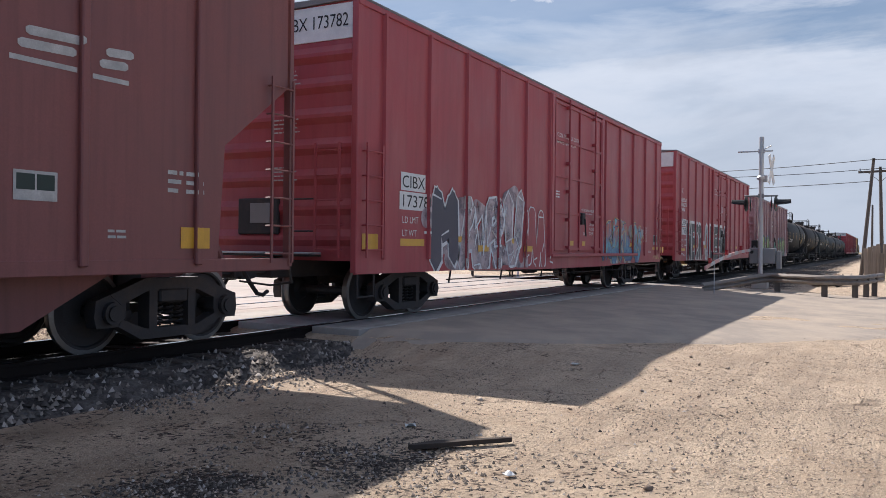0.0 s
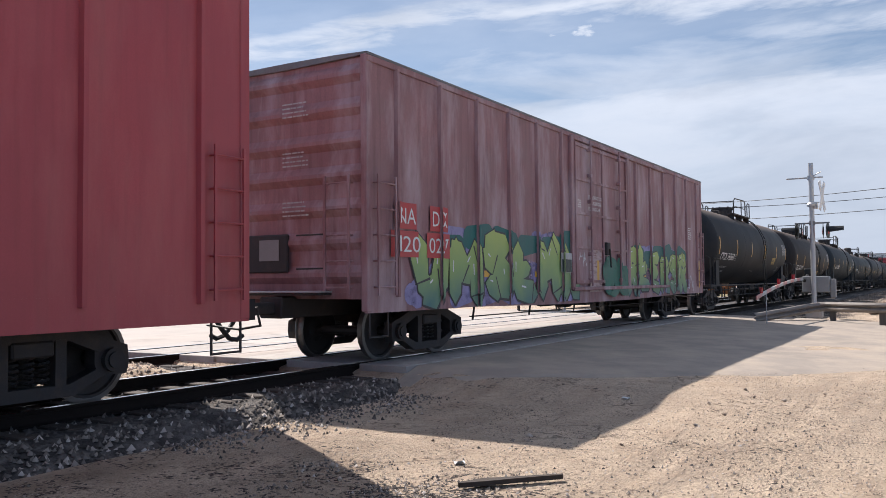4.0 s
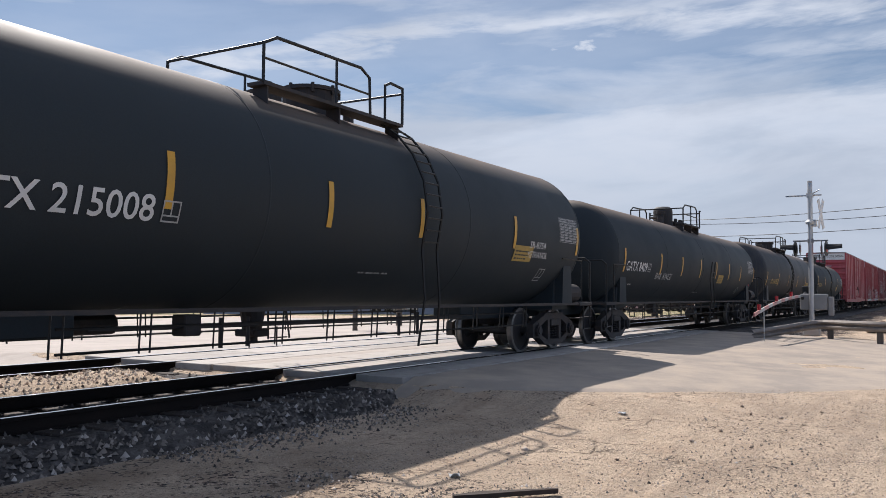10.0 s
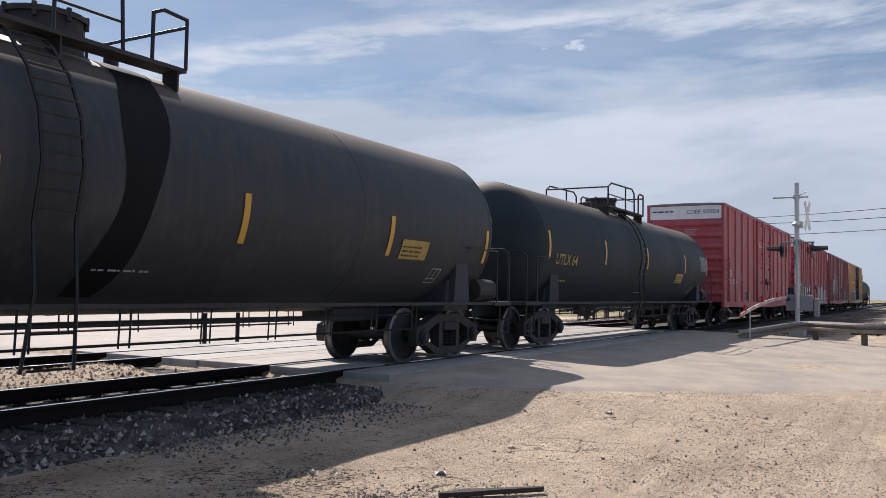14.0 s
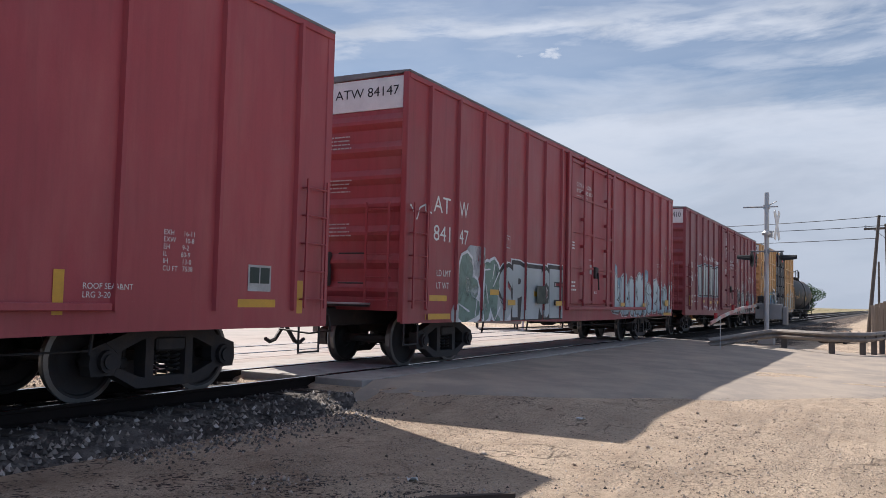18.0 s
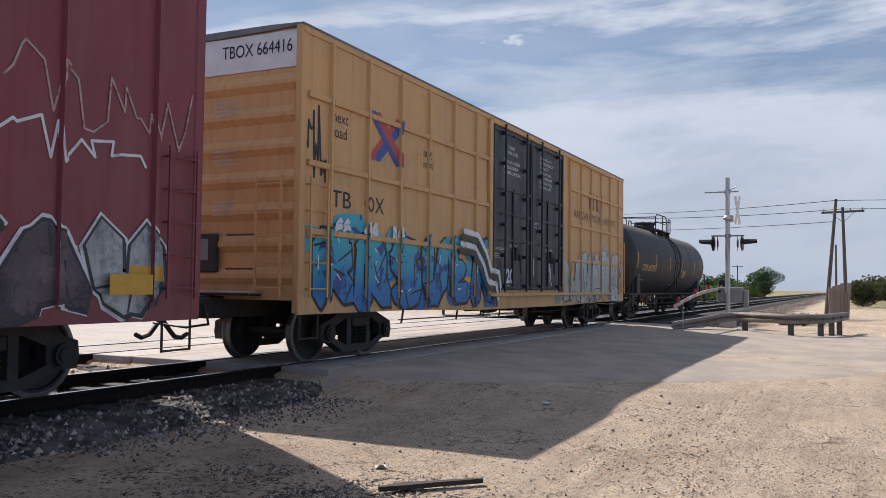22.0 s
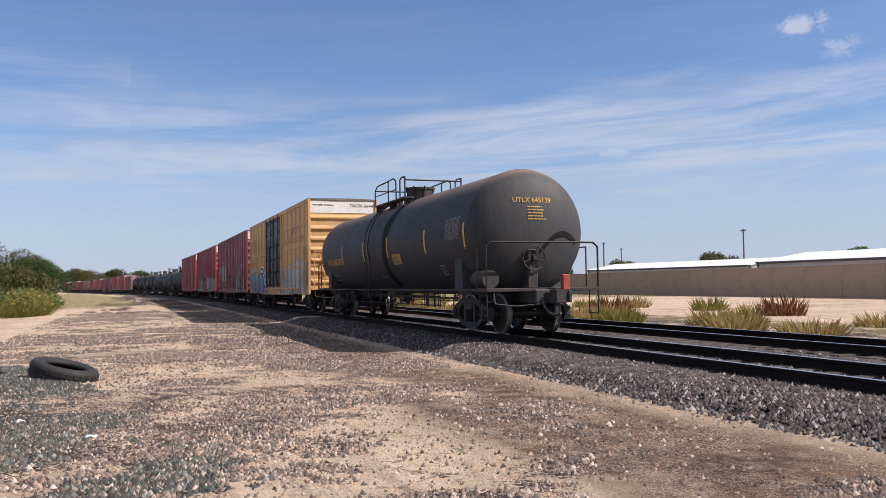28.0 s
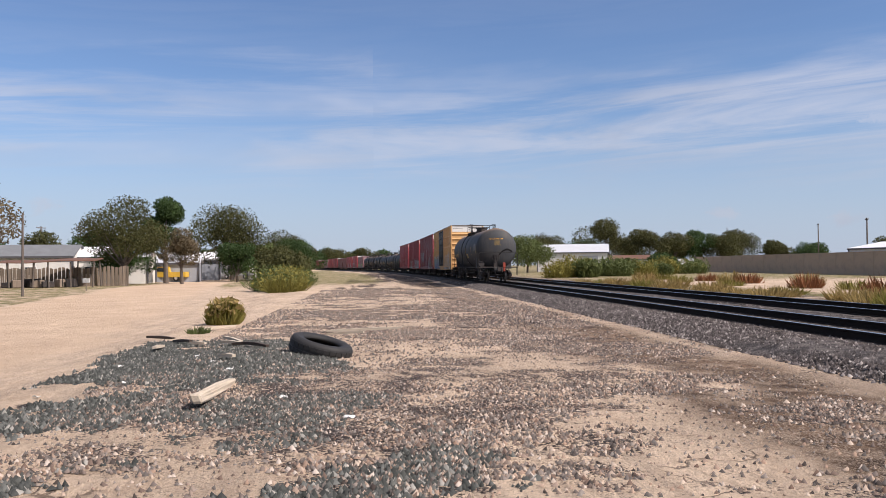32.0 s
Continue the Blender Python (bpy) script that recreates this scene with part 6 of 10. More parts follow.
CAR_SILVER = surface("car_silver_paint", (0.40, 0.41, 0.42), 0.3, metal=0.4, vary=0.1, scale=2, bump=0.0)
PICKUP_YEL = surface("truck_yellow_paint", (0.62, 0.40, 0.05), 0.45, vary=0.15, scale=2, bump=0.0)
GLASS = glass_material()
WALL_TAN = surface("tan_plaster_wall", (0.40, 0.31, 0.225), 0.9, vary=0.1, scale=0.3, fine=12, bump=0.1, second=(0.24, 0.205, 0.175), second_at=(0.5, 0.8))
WHITE_SIDING = surface("white_house_siding", (0.68, 0.67, 0.64), 0.7, vary=0.1, scale=1)
ROOF_GREY = surface("grey_shingle_roof", (0.16, 0.17, 0.18), 0.85, vary=0.2, scale=1, fine=20, bump=0.3)
ROOF_WHITE = surface("white_metal_roof", (0.75, 0.76, 0.77), 0.5, vary=0.08, scale=0.6)
ROOF_RUST = surface("rusty_sheet_roof", (0.15, 0.075, 0.05), 0.8, vary=0.35, scale=1.2, bump=0.2)
LEAF_OLIVE = surface("olive_leaves", (0.095, 0.098, 0.038), 0.75, vary=0.4, scale=0.9, fine=7, bump=0.0, spec=0.2)
LEAF_DARK = surface("dark_green_leaves", (0.062, 0.105, 0.036), 0.7, vary=0.4, scale=0.9, fine=7, bump=0.0, spec=0.2)
LEAF_GREEN = surface("fresh_weed_green", (0.125, 0.155, 0.055), 0.75, vary=0.35, scale=1.2, fine=9, bump=0.0, spec=0.2)
LEAF_GREYBROWN = surface("sparse_brown_leaves", (0.180, 0.145, 0.090), 0.8, vary=0.4, scale=1.0, fine=8, bump=0.0, spec=0.2)
STRAW = surface("dry_straw_grass", (0.36, 0.27, 0.11), 0.85, vary=0.35, scale=3, fine=15, bump=0.0, spec=0.15)
STRAW_GREEN = surface("yellow_green_weed", (0.24, 0.22, 0.06), 0.85, vary=0.35, scale=3, fine=15, bump=0.0, spec=0.15)
RUSSET = surface("russet_dry_brush", (0.26, 0.12, 0.06), 0.85, vary=0.35, scale=1, fine=9, bump=0.0, spec=0.15)


def build_panels():
    for off in (0.0, 4.0):
        slab = tagged(thing("crossing_surface", "", "crossing panels"), "concrete panels laid between and beside the rails of the crossing", kind="structure")
        n, x0, x1 = 8, 10.3, 30.6
        s = (x1 - x0) / n
        for y0, y1 in ((off - 1.70, off - 0.835), (off - 0.64, off + 0.64), (off + 0.835, off + 1.70)):
            bm = bmesh.new()
            box(bm, 0.012, s - 0.012, y0, y1, -0.19, -0.008, bevel=0.008)
            me = mesh_of("panel", bm, PANEL)
            for k in range(n):
                part("panel", me, None, slab, at=pose(x0 + k * s, 0, 0.003 * math.sin(k * 2.3 + off)))


def build_ties():
    bm = bmesh.new()
    box(bm, -0.11, 0.11, -1.30, 1.30, -0.36, -0.158, bevel=0.012)
    me = mesh_of("tie", bm, WOODTIE)
    for off, n in ((0.0, 90), (4.0, 60)):
        bed = tagged(thing("track_ties", "", "railway ties"), "dark timber ties bedded in the ballast under the rails", kind="structure")
        for k in range(n):
            part("tie", me, None, bed, at=pose(9.9 - 0.53 * k + 0.03 * math.sin(k * 5.1), off + 0.03 * math.sin(k * 3.7), 0, 0, 0, 1.2 * math.sin(k * 7.7)))


def crossing_signal():
    s = thing("crossing_signal", "silver level-crossing mast with lamps, crossbuck and bell", "crossing signal", at=pose(33.5, -4.40, -0.22))
    bm = bmesh.new()
    rod(bm, (0, 0, 0.3), (0, 0, 5.72), 0.088, 12)
    rod(bm, (0, 0, 5.72), (0, 0, 5.76), 0.085, 12)
    part("mast", bm, SILVER, s, smooth=False)
    bm = bmesh.new()
    box(bm, -0.28, 0.28, -0.28, 0.28, 0.0, 0.34, bevel=0.03)
    part("foundation", bm, CONC, s)
    for a in (-1, 1):
        bm = bmesh.new()
        box(bm, -0.012, 0.012, -0.11, 0.11, -0.60, 0.60, bevel=0.005)
        part("crossbuck_blade", bm, WHITE, s, at=pose(-0.14 - 0.03 * (a > 0), -0.38, 4.5, a * 28, 0, 79))
    bm = bmesh.new()
    rod(bm, (0, 0.85, 5.22), (0, -0.4, 5.22), 0.03, 8)
    rod(bm, (0, 0.06, 5.20), (0, -0.35, 5.42), 0.02, 6)
    box(bm, -0.06, 0.06, -0.12, 0.12, 5.14, 5.30, bevel=0.01)
    part("top_arm", bm, SILVER, s)
    bm = bmesh.new()
    lathe(bm, [(0, 5.44), (0.16, 5.42), (0.17, 5.50), (0.10, 5.58), (0, 5.60)], pose(-0.02, 0.0, -1.28), 14)
    box(bm, -0.09, 0.09, -0.22, -0.07, 4.05, 4.3, bevel=0.02)
    part("bell", bm, SILVER, s)
    bm = bmesh.new()
    rod(bm, (0, 0.60, 3.52), (0, -0.60, 3.52), 0.032, 8)
    box(bm, -0.08, 0.08, -0.1, 0.1, 3.44, 3.60, bevel=0.01)
    part("lamp_arm", bm, DULL_STEEL, s)
    for o in (1, -1):
        for d, y in ((o, o * 0.50), (-o, o * 0.40)):
            m = Matrix.Translation((0.0, y, 3.22)) @ Matrix.Rotation(radians(-90 * d), 4, "X") @ Matrix.Rotation(0.12 * o, 4, "Y")
            bm = bmesh.new()
            lathe(bm, [(0.0, 0.02), (0.29, 0.02), (0.29, 0.04), (0.15, 0.05), (0.15, 0.0), (0.0, 0.0)], m, 18)
            if d == o:
                for k in range(7):
                    a0, a1 = radians(-105 + 30 * k), radians(-75 + 30 * k)
                    p = [Vector((0.165 * math.sin(a), y + d * e, 3.22 + 0.165 * math.cos(a))) for e, a in ((0.04, a0), (0.55, a0 * 0.8), (0.55, a1 * 0.8), (0.04, a1))]
                    bm.faces.new([bm.verts.new(q) for q in p])
            lamp = part("lamp", bm, GRAB, s, "black signal lamp with a long hood" if d == o else "black signal lamp seen from its rim")
            bm = bmesh.new()
            lathe(bm, [(0.0, 0.075), (0.10, 0.07), (0.145, 0.055)], m, 16)
            part("lens", bm, LAMP_RED, lamp, "red lens")
    # gate machine, counterweight and lowered arm
    bm = bmesh.new()
    box(bm, 0.08, 0.5, -0.52, 0.42, 0.95, 1.55, bevel=0.03)
    box(bm, 0.12, 0.45, -0.72, -0.54, 0.75, 1.45, bevel=0.03)
    part("gate_machine", bm, DULL_STEEL, s)
    bm = bmesh.new()
    rod(bm, (-0.1, 0.30, 1.38), (1.2, 0.36, 1.60), 0.06, 8)
    box(bm, 1.1, 1.5, 0.24, 0.48, 1.3, 1.85, bevel=0.03)
    part("counterweight", bm, GRAB, s)
    bm = bmesh.new()
    n = 12
    for k in range(n):
        a, b = -0.2 - k * 0.74, -0.2 - (k + 1) * 0.74
        za, zb = 1.40 - 0.10 * (k / n) - 0.42 * (k / n) ** 2, 1.40 - 0.10 * ((k + 1) / n) - 0.42 * ((k + 1) / n) ** 2
        vs = [bm.verts.new(p) for p in ((a, 0.33, za), (b, 0.33, zb), (b, 0.33, zb + 0.10), (a, 0.33, za + 0.10), (a, 0.37, za), (b, 0.37, zb), (b, 0.37, zb + 0.10), (a, 0.37, za + 0.10))]
        for f in ((0, 1, 2, 3), (7, 6, 5, 4), (0, 4, 5, 1), (3, 2, 6, 7), (0, 3, 7, 4), (1, 5, 6, 2)):
            q = bm.faces.new([vs[i] for i in f])
            q.material_index = k % 2
    bmesh.ops.remove_doubles(bm, verts=bm.verts[:], dist=0.0005)
    arm = part("gate_arm", mesh_of("gate_arm", bm, [WHITE_DIM, G_SALMON]), None, s, "lowered arm striped pale red and white")
    for k in (3, 7, 11):
        bm = bmesh.new()
        x = -0.2 - k * 0.74
        z = 1.5 - 0.10 * (k / n) - 0.42 * (k / n) ** 2
        rod(bm, (x, 0.35, z), (x, 0.35, z + 0.16), 0.05, 8)
        part("arm_lamp", bm, LAMP_RED, arm)
    bm = bmesh.new()
    rod(bm, (-7.6, 0.35, 1.05), (-7.6, 0.35, 0.14), 0.014, 6)
    part("arm_support", bm, GALV, s)


def guardrail():
    g = thing("guardrail", "bent weathered guardrail on short posts at the edge of the crossing", "guardrail")
    pts = [Vector(p) for p in ((27.2, -3.45, 0.02), (28.6, -4.1, 0.14), (30.0, -5.0, 0.30), (29.2, -6.0, 0.32), (28.7, -6.9, 0.32), (29.3, -7.75, 0.32), (31.0, -8.2, 0.33), (33.2, -8.5, 0.33))]
    path = []
    for i in range(len(pts) - 1):
        p0, p1, p2, p3 = pts[max(0, i - 1)], pts[i], pts[i + 1], pts[min(len(pts) - 1, i + 2)]
        for k in range(5):
            t = k / 5
            path.append(0.5 * ((2 * p1) + (p2 - p0) * t + (2 * p0 - 5 * p1 + 4 * p2 - p3) * t * t + (3 * p1 - p0 - 3 * p2 + p3) * t ** 3))
    path.append(pts[-1])
    prof = [(-0.02, -0.155), (0.03, -0.14), (0.075, -0.09), (0.075, -0.05), (0.0, -0.01), (0.0, 0.01), (0.075, 0.05), (0.075, 0.09), (0.03, 0.14), (-0.02, 0.155)]
    bm = bmesh.new()
    rows = []
    for i, p in enumerate(path):
        d = (path[min(i + 1, len(path) - 1)] - path[max(i - 1, 0)])
        d.z = 0
        d.normalize()
        nrm = Vector((-d.y, d.x, 0))
        if nrm.x > 0:
            nrm = -nrm
        rows.append([bm.verts.new(p + nrm * a + Vector((0, 0, b))) for a, b in prof] + [bm.verts.new(p + nrm * (a - 0.006) + Vector((0, 0, b))) for a, b in reversed(prof)])
    k = len(rows[0])
    for p, q in zip(rows, rows[1:]):
        for j in range(k):
            bm.faces.new((p[j], p[(j + 1) % k], q[(j + 1) % k], q[j]))
    bm.faces.new(rows[0])
    bm.faces.new(rows[-1][::-1])
    bmesh.ops.recalc_face_normals(bm, faces=bm.faces[:])
    part("beam", bm, DULL_RAIL, g)
    bm = bmesh.new()
    box(bm, -0.075, 0.075, -0.09, 0.09, -0.6, 0.62, bevel=0.012)
    me = mesh_of("post", bm, POLEWOOD)
    for i in (12, 20, 25, 28, 31):
        p = path[i]
        part("post", me, None, g, at=pose(p.x + 0.14, p.y, p.z - 0.50))


def utility_pole(x, y, z, h, lean=(0, 0), arms=1, turn=0, r=0.15, label="weathered wooden utility pole with a crossarm", name="utility_pole"):
    p = thing(name, label, "utility pole", "utility poles", at=pose(x, y, z, lean[0], lean[1], turn))
    bm = bmesh.new()
    rod(bm, (0, 0, -0.3), (0, 0, h), r, 10, r2=r * 0.65)
    part("pole", bm, POLEWOOD, p)
    for k in range(arms):
        bm = bmesh.new()
        zz = h - 0.25 - 0.8 * k
        box(bm, -0.05, 0.05, -1.1, 1.1, zz - 0.06, zz + 0.06, bevel=0.01)
        for s in (-1, 1):
            rod(bm, (0, s * 0.6, zz - 0.05), (0.0, 0.05 * s, zz - 0.55), 0.015, 5)
        a = part("crossarm", bm, POLEWOOD, p)
        for s in (-1.0, -0.4, 0.4, 1.0):
            bm = bmesh.new()
            rod(bm, (0, s, zz + 0.05), (0, s, zz + 0.2), 0.035, 6)
            part("insulator", bm, GALV, a)
    return p


def wire(a, b, sag, label="slack overhead wire between poles"):
    bm = bmesh.new()
    pts = []
    for k in range(15):
        t = k / 14
        p = Vector(a).lerp(Vector(b), t)
        p.z -= sag * 4 * t * (1 - t)
        pts.append(tuple(p))
    tube(bm, pts, 0.018, 4)
    return solid("overhead_wire", bm, GRAB, label, "wire", "overhead wires")


# ---- plants ----
def let_light_through(m, share):
    """Leaves pass some of the light that falls on their far side."""
    n, l = m.node_tree.nodes, m.node_tree.links
    b, o = n["Principled BSDF"], n["Material Output"]
    tr, mx = n.new("ShaderNodeBsdfTranslucent"), n.new("ShaderNodeMixShader")
    l.new(b.inputs["Base Color"].links[0].from_socket, tr.inputs[0])
    mx.inputs[0].default_value = share
    l.new(b.outputs[0], mx.inputs[1])
    l.new(tr.outputs[0], mx.inputs[2])
    l.new(mx.outputs[0], o.inputs[0])


for leaf_mat in (LEAF_OLIVE, LEAF_DARK, LEAF_GREEN, LEAF_GREYBROWN, STRAW, STRAW_GREEN):
    let_light_through(leaf_mat, 0.42)



def leaf_mesh(name, centres, radii, n, size, material, seed, squash=0.8):
    """A crown of many small leaf clumps in uneven balls."""
    rr = np.random.RandomState(seed)
    w = np.array([r ** 2.2 for r in radii])
    idx = rr.choice(len(radii), n, p=w / w.sum())
    d = rr.normal(size=(n, 3))
    d /= np.linalg.norm(d, axis=1)[:, None]
    rad = np.array(radii)[idx] * rr.uniform(0.45, 1.08, n) ** 0.6
    c = np.array(centres)[idx] + d * rad[:, None] * np.array([1, 1, squash])
    u = rr.normal(size=(n, 3))
    u /= np.linalg.norm(u, axis=1)[:, None]
    v = np.cross(u, d + 0.4 * rr.normal(size=(n, 3)))
    v /= np.linalg.norm(v, axis=1)[:, None] + 1e-6
    s = size * rr.uniform(0.5, 1.3, n)[:, None]
    q = np.stack([c - u * s * 0.9, c - v * s * 0.45, c + u * s * 0.9, c + v * s * 0.45], 1).reshape(-1, 3)
    f = np.arange(4 * n).reshape(-1, 4)
    me = bpy.data.meshes.new(name)
    me.from_pydata(q.tolist(), [], f.tolist())
    me.materials.append(material)
    return me


def tree(x, y, z, h, r, material, seed, label, leaves=2600, trunk_h=0.28, size=0.24, name="tree", balls=11, group="trees"):
    rr = random.Random(seed)
    t = thing(name, label, "tree", group, at=pose(x, y, z))
    bm = bmesh.new()
    r *= 1.22
    leaves, size = int(leaves * 3.2), size * 0.70
    th = h * trunk_h
    rod(bm, (0, 0, -0.2), (0.1 * r, 0, th), 0.05 * h * 0.5 + 0.06, 9, r2=0.035 * h * 0.5 + 0.04)
    cs, rs = [], []
    for k in range(balls):
        a = 2 * math.pi * k / balls + rr.uniform(-0.4, 0.4)
        e = rr.uniform(0.15, 0.72) * r
        zz = th + (h - th) * rr.uniform(0.22, 0.80)
        e *= 1.0 if zz < h * 0.7 else 0.6
        c = (e * math.cos(a), e * math.sin(a), zz)
        cs.append(c)
        rs.append(rr.uniform(0.26, 0.44) * r)
        rod(bm, (0.1 * r, 0, th * rr.uniform(0.75, 1.0)), c, 0.03 * h * 0.3 + 0.02, 5, r2=0.015)
    cs.append((0, 0, h - 0.33 * r))
    rs.append(0.4 * r)
    part("trunk", bm, POLEWOOD, t)
    part("crown", leaf_mesh("crown", cs, rs, leaves, size, material, seed), None, t)
    return t


def bush(x, y, z, h, r, material, seed, label, blades=500, name="bush", group="bushes", leaves=0, leaf=None):
    """An upright weed or bush of many thin stalks, with leaf clumps where it is leafy."""
    rr = np.random.RandomState(seed)
    t = thing(name, label, "bush", group, at=pose(x, y, z))
    n = blades
    a, e = rr.uniform(0, 6.28, n), r * 0.55 * np.sqrt(rr.uniform(0, 1, n))
    base = np.stack([e * np.cos(a), e * np.sin(a), np.full(n, -0.05)], -1)
    hh = h * rr.uniform(0.45, 1.05, n) * (1 - 0.35 * (e / (0.55 * r)) ** 2)
    a2 = a + rr.uniform(-0.8, 0.8, n)
    tip = base + np.stack([np.cos(a2) * r * 0.5 * rr.uniform(0, 1, n), np.sin(a2) * r * 0.5 * rr.uniform(0, 1, n), hh], -1)
    w = (0.012 + 0.012 * h) * rr.uniform(0.6, 1.4, n)
    b = rr.uniform(0, 6.28, n)
    side = np.stack([np.cos(b) * w, np.sin(b) * w, 0 * w], -1)
    mid = base * 0.4 + tip * 0.6 + rr.normal(size=(n, 3)) * 0.04 * h
    q = np.stack([base - side * 0.6, base + side * 0.6, mid + side, tip, mid - side], 1).reshape(-1, 3)
    f = np.arange(5 * n).reshape(-1, 5)
    me = bpy.data.meshes.new("stalk_clump")
    me.from_pydata(q.tolist(), [], f.tolist())
    me.materials.append(material)
    part("stalk_clump", me, None, t)
    if leaves:
        k = 6
        cs = [(r * 0.45 * math.cos(i * 6.28 / k + seed), r * 0.45 * math.sin(i * 6.28 / k + seed), h * (0.35 + 0.3 * rr.uniform())) for i in range(k)] + [(0, 0, h * 0.6)]
        part("foliage", leaf_mesh("foliage", cs, [r * 0.45] * k + [r * 0.5], leaves, 0.07 * h + 0.05, leaf or material, seed, 0.9), None, t)
    return t


# ---- buildings and vehicles ----
def metal_shed(name, x, y, z, lx, ly, h, ridge, turn, wall, label, door=True, windows=0, along="x", roof=None):
    """A gabled metal building with ribbed walls; the ridge runs along its length lx."""
    s = thing(name, label, "building", at=pose(x, y, z, 0, 0, turn))
    bm = bmesh.new()
    hx, hy = lx / 2, ly / 2
    a = [(-hy, -0.3), (hy, -0.3), (hy, h), (0, ridge), (-hy, h)]
    va, vb = [bm.verts.new((-hx, p, q)) for p, q in a], [bm.verts.new((hx, p, q)) for p, q in a]
    bm.faces.new(va[::-1])
    bm.faces.new(vb)
    for i in (0, 1, 4):
        bm.faces.new((va[i], va[(i + 1) % 5], vb[(i + 1) % 5], vb[i]))
    bmesh.ops.recalc_face_normals(bm, faces=bm.faces[:])
    n = int(lx / 0.9)
    for k in range(n + 1) if wall is not WHITE_SIDING else ():
        xx = -hx + k * lx / n
        for q in (-1, 1):
            box(bm, xx - 0.04, xx + 0.04, q * hy - 0.03, q * hy + 0.03, 0, h)
    m = int(ly / 0.9)
    for k in range(1, m) if wall is not WHITE_SIDING else ():
        yy = -hy + k * ly / m
        for q in (-1, 1):
            box(bm, q * hx - 0.03, q * hx + 0.03, yy - 0.04, yy + 0.04, 0, h + (ridge - h) * (1 - abs(yy) / hy) - 0.05)
    part("wall", bm, wall, s)
    for q in (-1, 1):
        bm = bmesh.new()
        vs = [(-hx - 0.25, q * (hy + 0.2), h - 0.06), (hx + 0.25, q * (hy + 0.2), h - 0.06), (hx + 0.25, 0, ridge + 0.06), (-hx - 0.25, 0, ridge + 0.06)]
        f = bm.faces.new([bm.verts.new(v) for v in vs])
        r = bmesh.ops.extrude_face_region(bm, geom=[f])
        for v in [g for g in r["geom"] if isinstance(g, bmesh.types.BMVert)]:
            v.co.z += 0.10
        bmesh.ops.recalc_face_normals(bm, faces=bm.faces[:])
        part("roof", bm, roof or SHED_WALL, s)
    bm = bmesh.new()
    for q in (-1, 1):
        box(bm, -hx - 0.1, hx + 0.1, q * (hy + 0.16), q * (hy + 0.28), h - 0.2, h + 0.02)
        for e in (-1, 1):
            box(bm, e * hx - 0.1, e * hx + 0.1, q * hy - 0.1, q * hy + 0.1, 0, h)
    part("trim", bm, DARK_ROOF, s)
    if door:
        for k, xx in enumerate((hx * 0.45,)):
            bm = bmesh.new()
            box(bm, xx - 1.9, xx + 1.9, -hy - 0.09, -hy + 0.02, 0, h * 0.82, bevel=0.02)
            d = part("door", bm, SHED_WALL2, s)
            bm = bmesh.new()
            for i in range(6):
                box(bm, xx - 1.85, xx + 1.85, -hy - 0.11, -hy - 0.085, 0.1 + i * h * 0.13, 0.13 + i * h * 0.13)
            part("door_slat", bm, SHED_WALL2, d)
    for k in range(windows):
        bm = bmesh.new()
        xx = -hx + (k + 0.7) * lx / (windows + 1)
        box(bm, xx - 0.6, xx + 0.6, -hy - 0.07, -hy + 0.02, 1.0, 2.0, bevel=0.02)
        w = part("window", bm, WHITE_SIDING, s)
        bm = bmesh.new()
        box(bm, xx - 0.52, xx + 0.52, -hy - 0.08, -hy - 0.05, 1.08, 1.92)
        part("pane", bm, GLASS, w)
    return s


def road_wheel(r, w):
    bm = bmesh.new()
    m = Matrix.Rotation(radians(90), 4, "X")
    lathe(bm, [(0, -w / 2), (r * 0.55, -w / 2), (r * 0.6, -w / 2 - 0.02), (r * 0.95, -w / 2), (r, -w / 4), (r, w / 4), (r * 0.95, w / 2), (r * 0.6, w / 2 + 0.02), (r * 0.55, w / 2), (0, w / 2)], m, 18)
    return bm


def wheel_parts(v, spots, r, w):
    me = mesh_of("wheel", road_wheel(r, w), RUBBER)
    bm = bmesh.new()
    lathe(bm, [(0, -w / 2 - 0.03), (r * 0.5, -w / 2 - 0.012), (r * 0.5, w / 2 + 0.012), (0, w / 2 + 0.03)], Matrix.Rotation(radians(90), 4, "X"), 12)
    hub = mesh_of("rim", bm, CHROME)
    for x, y in spots:
        t = part("wheel", me, None, v, at=pose(x, y, r))
        part("rim", hub, None, t)


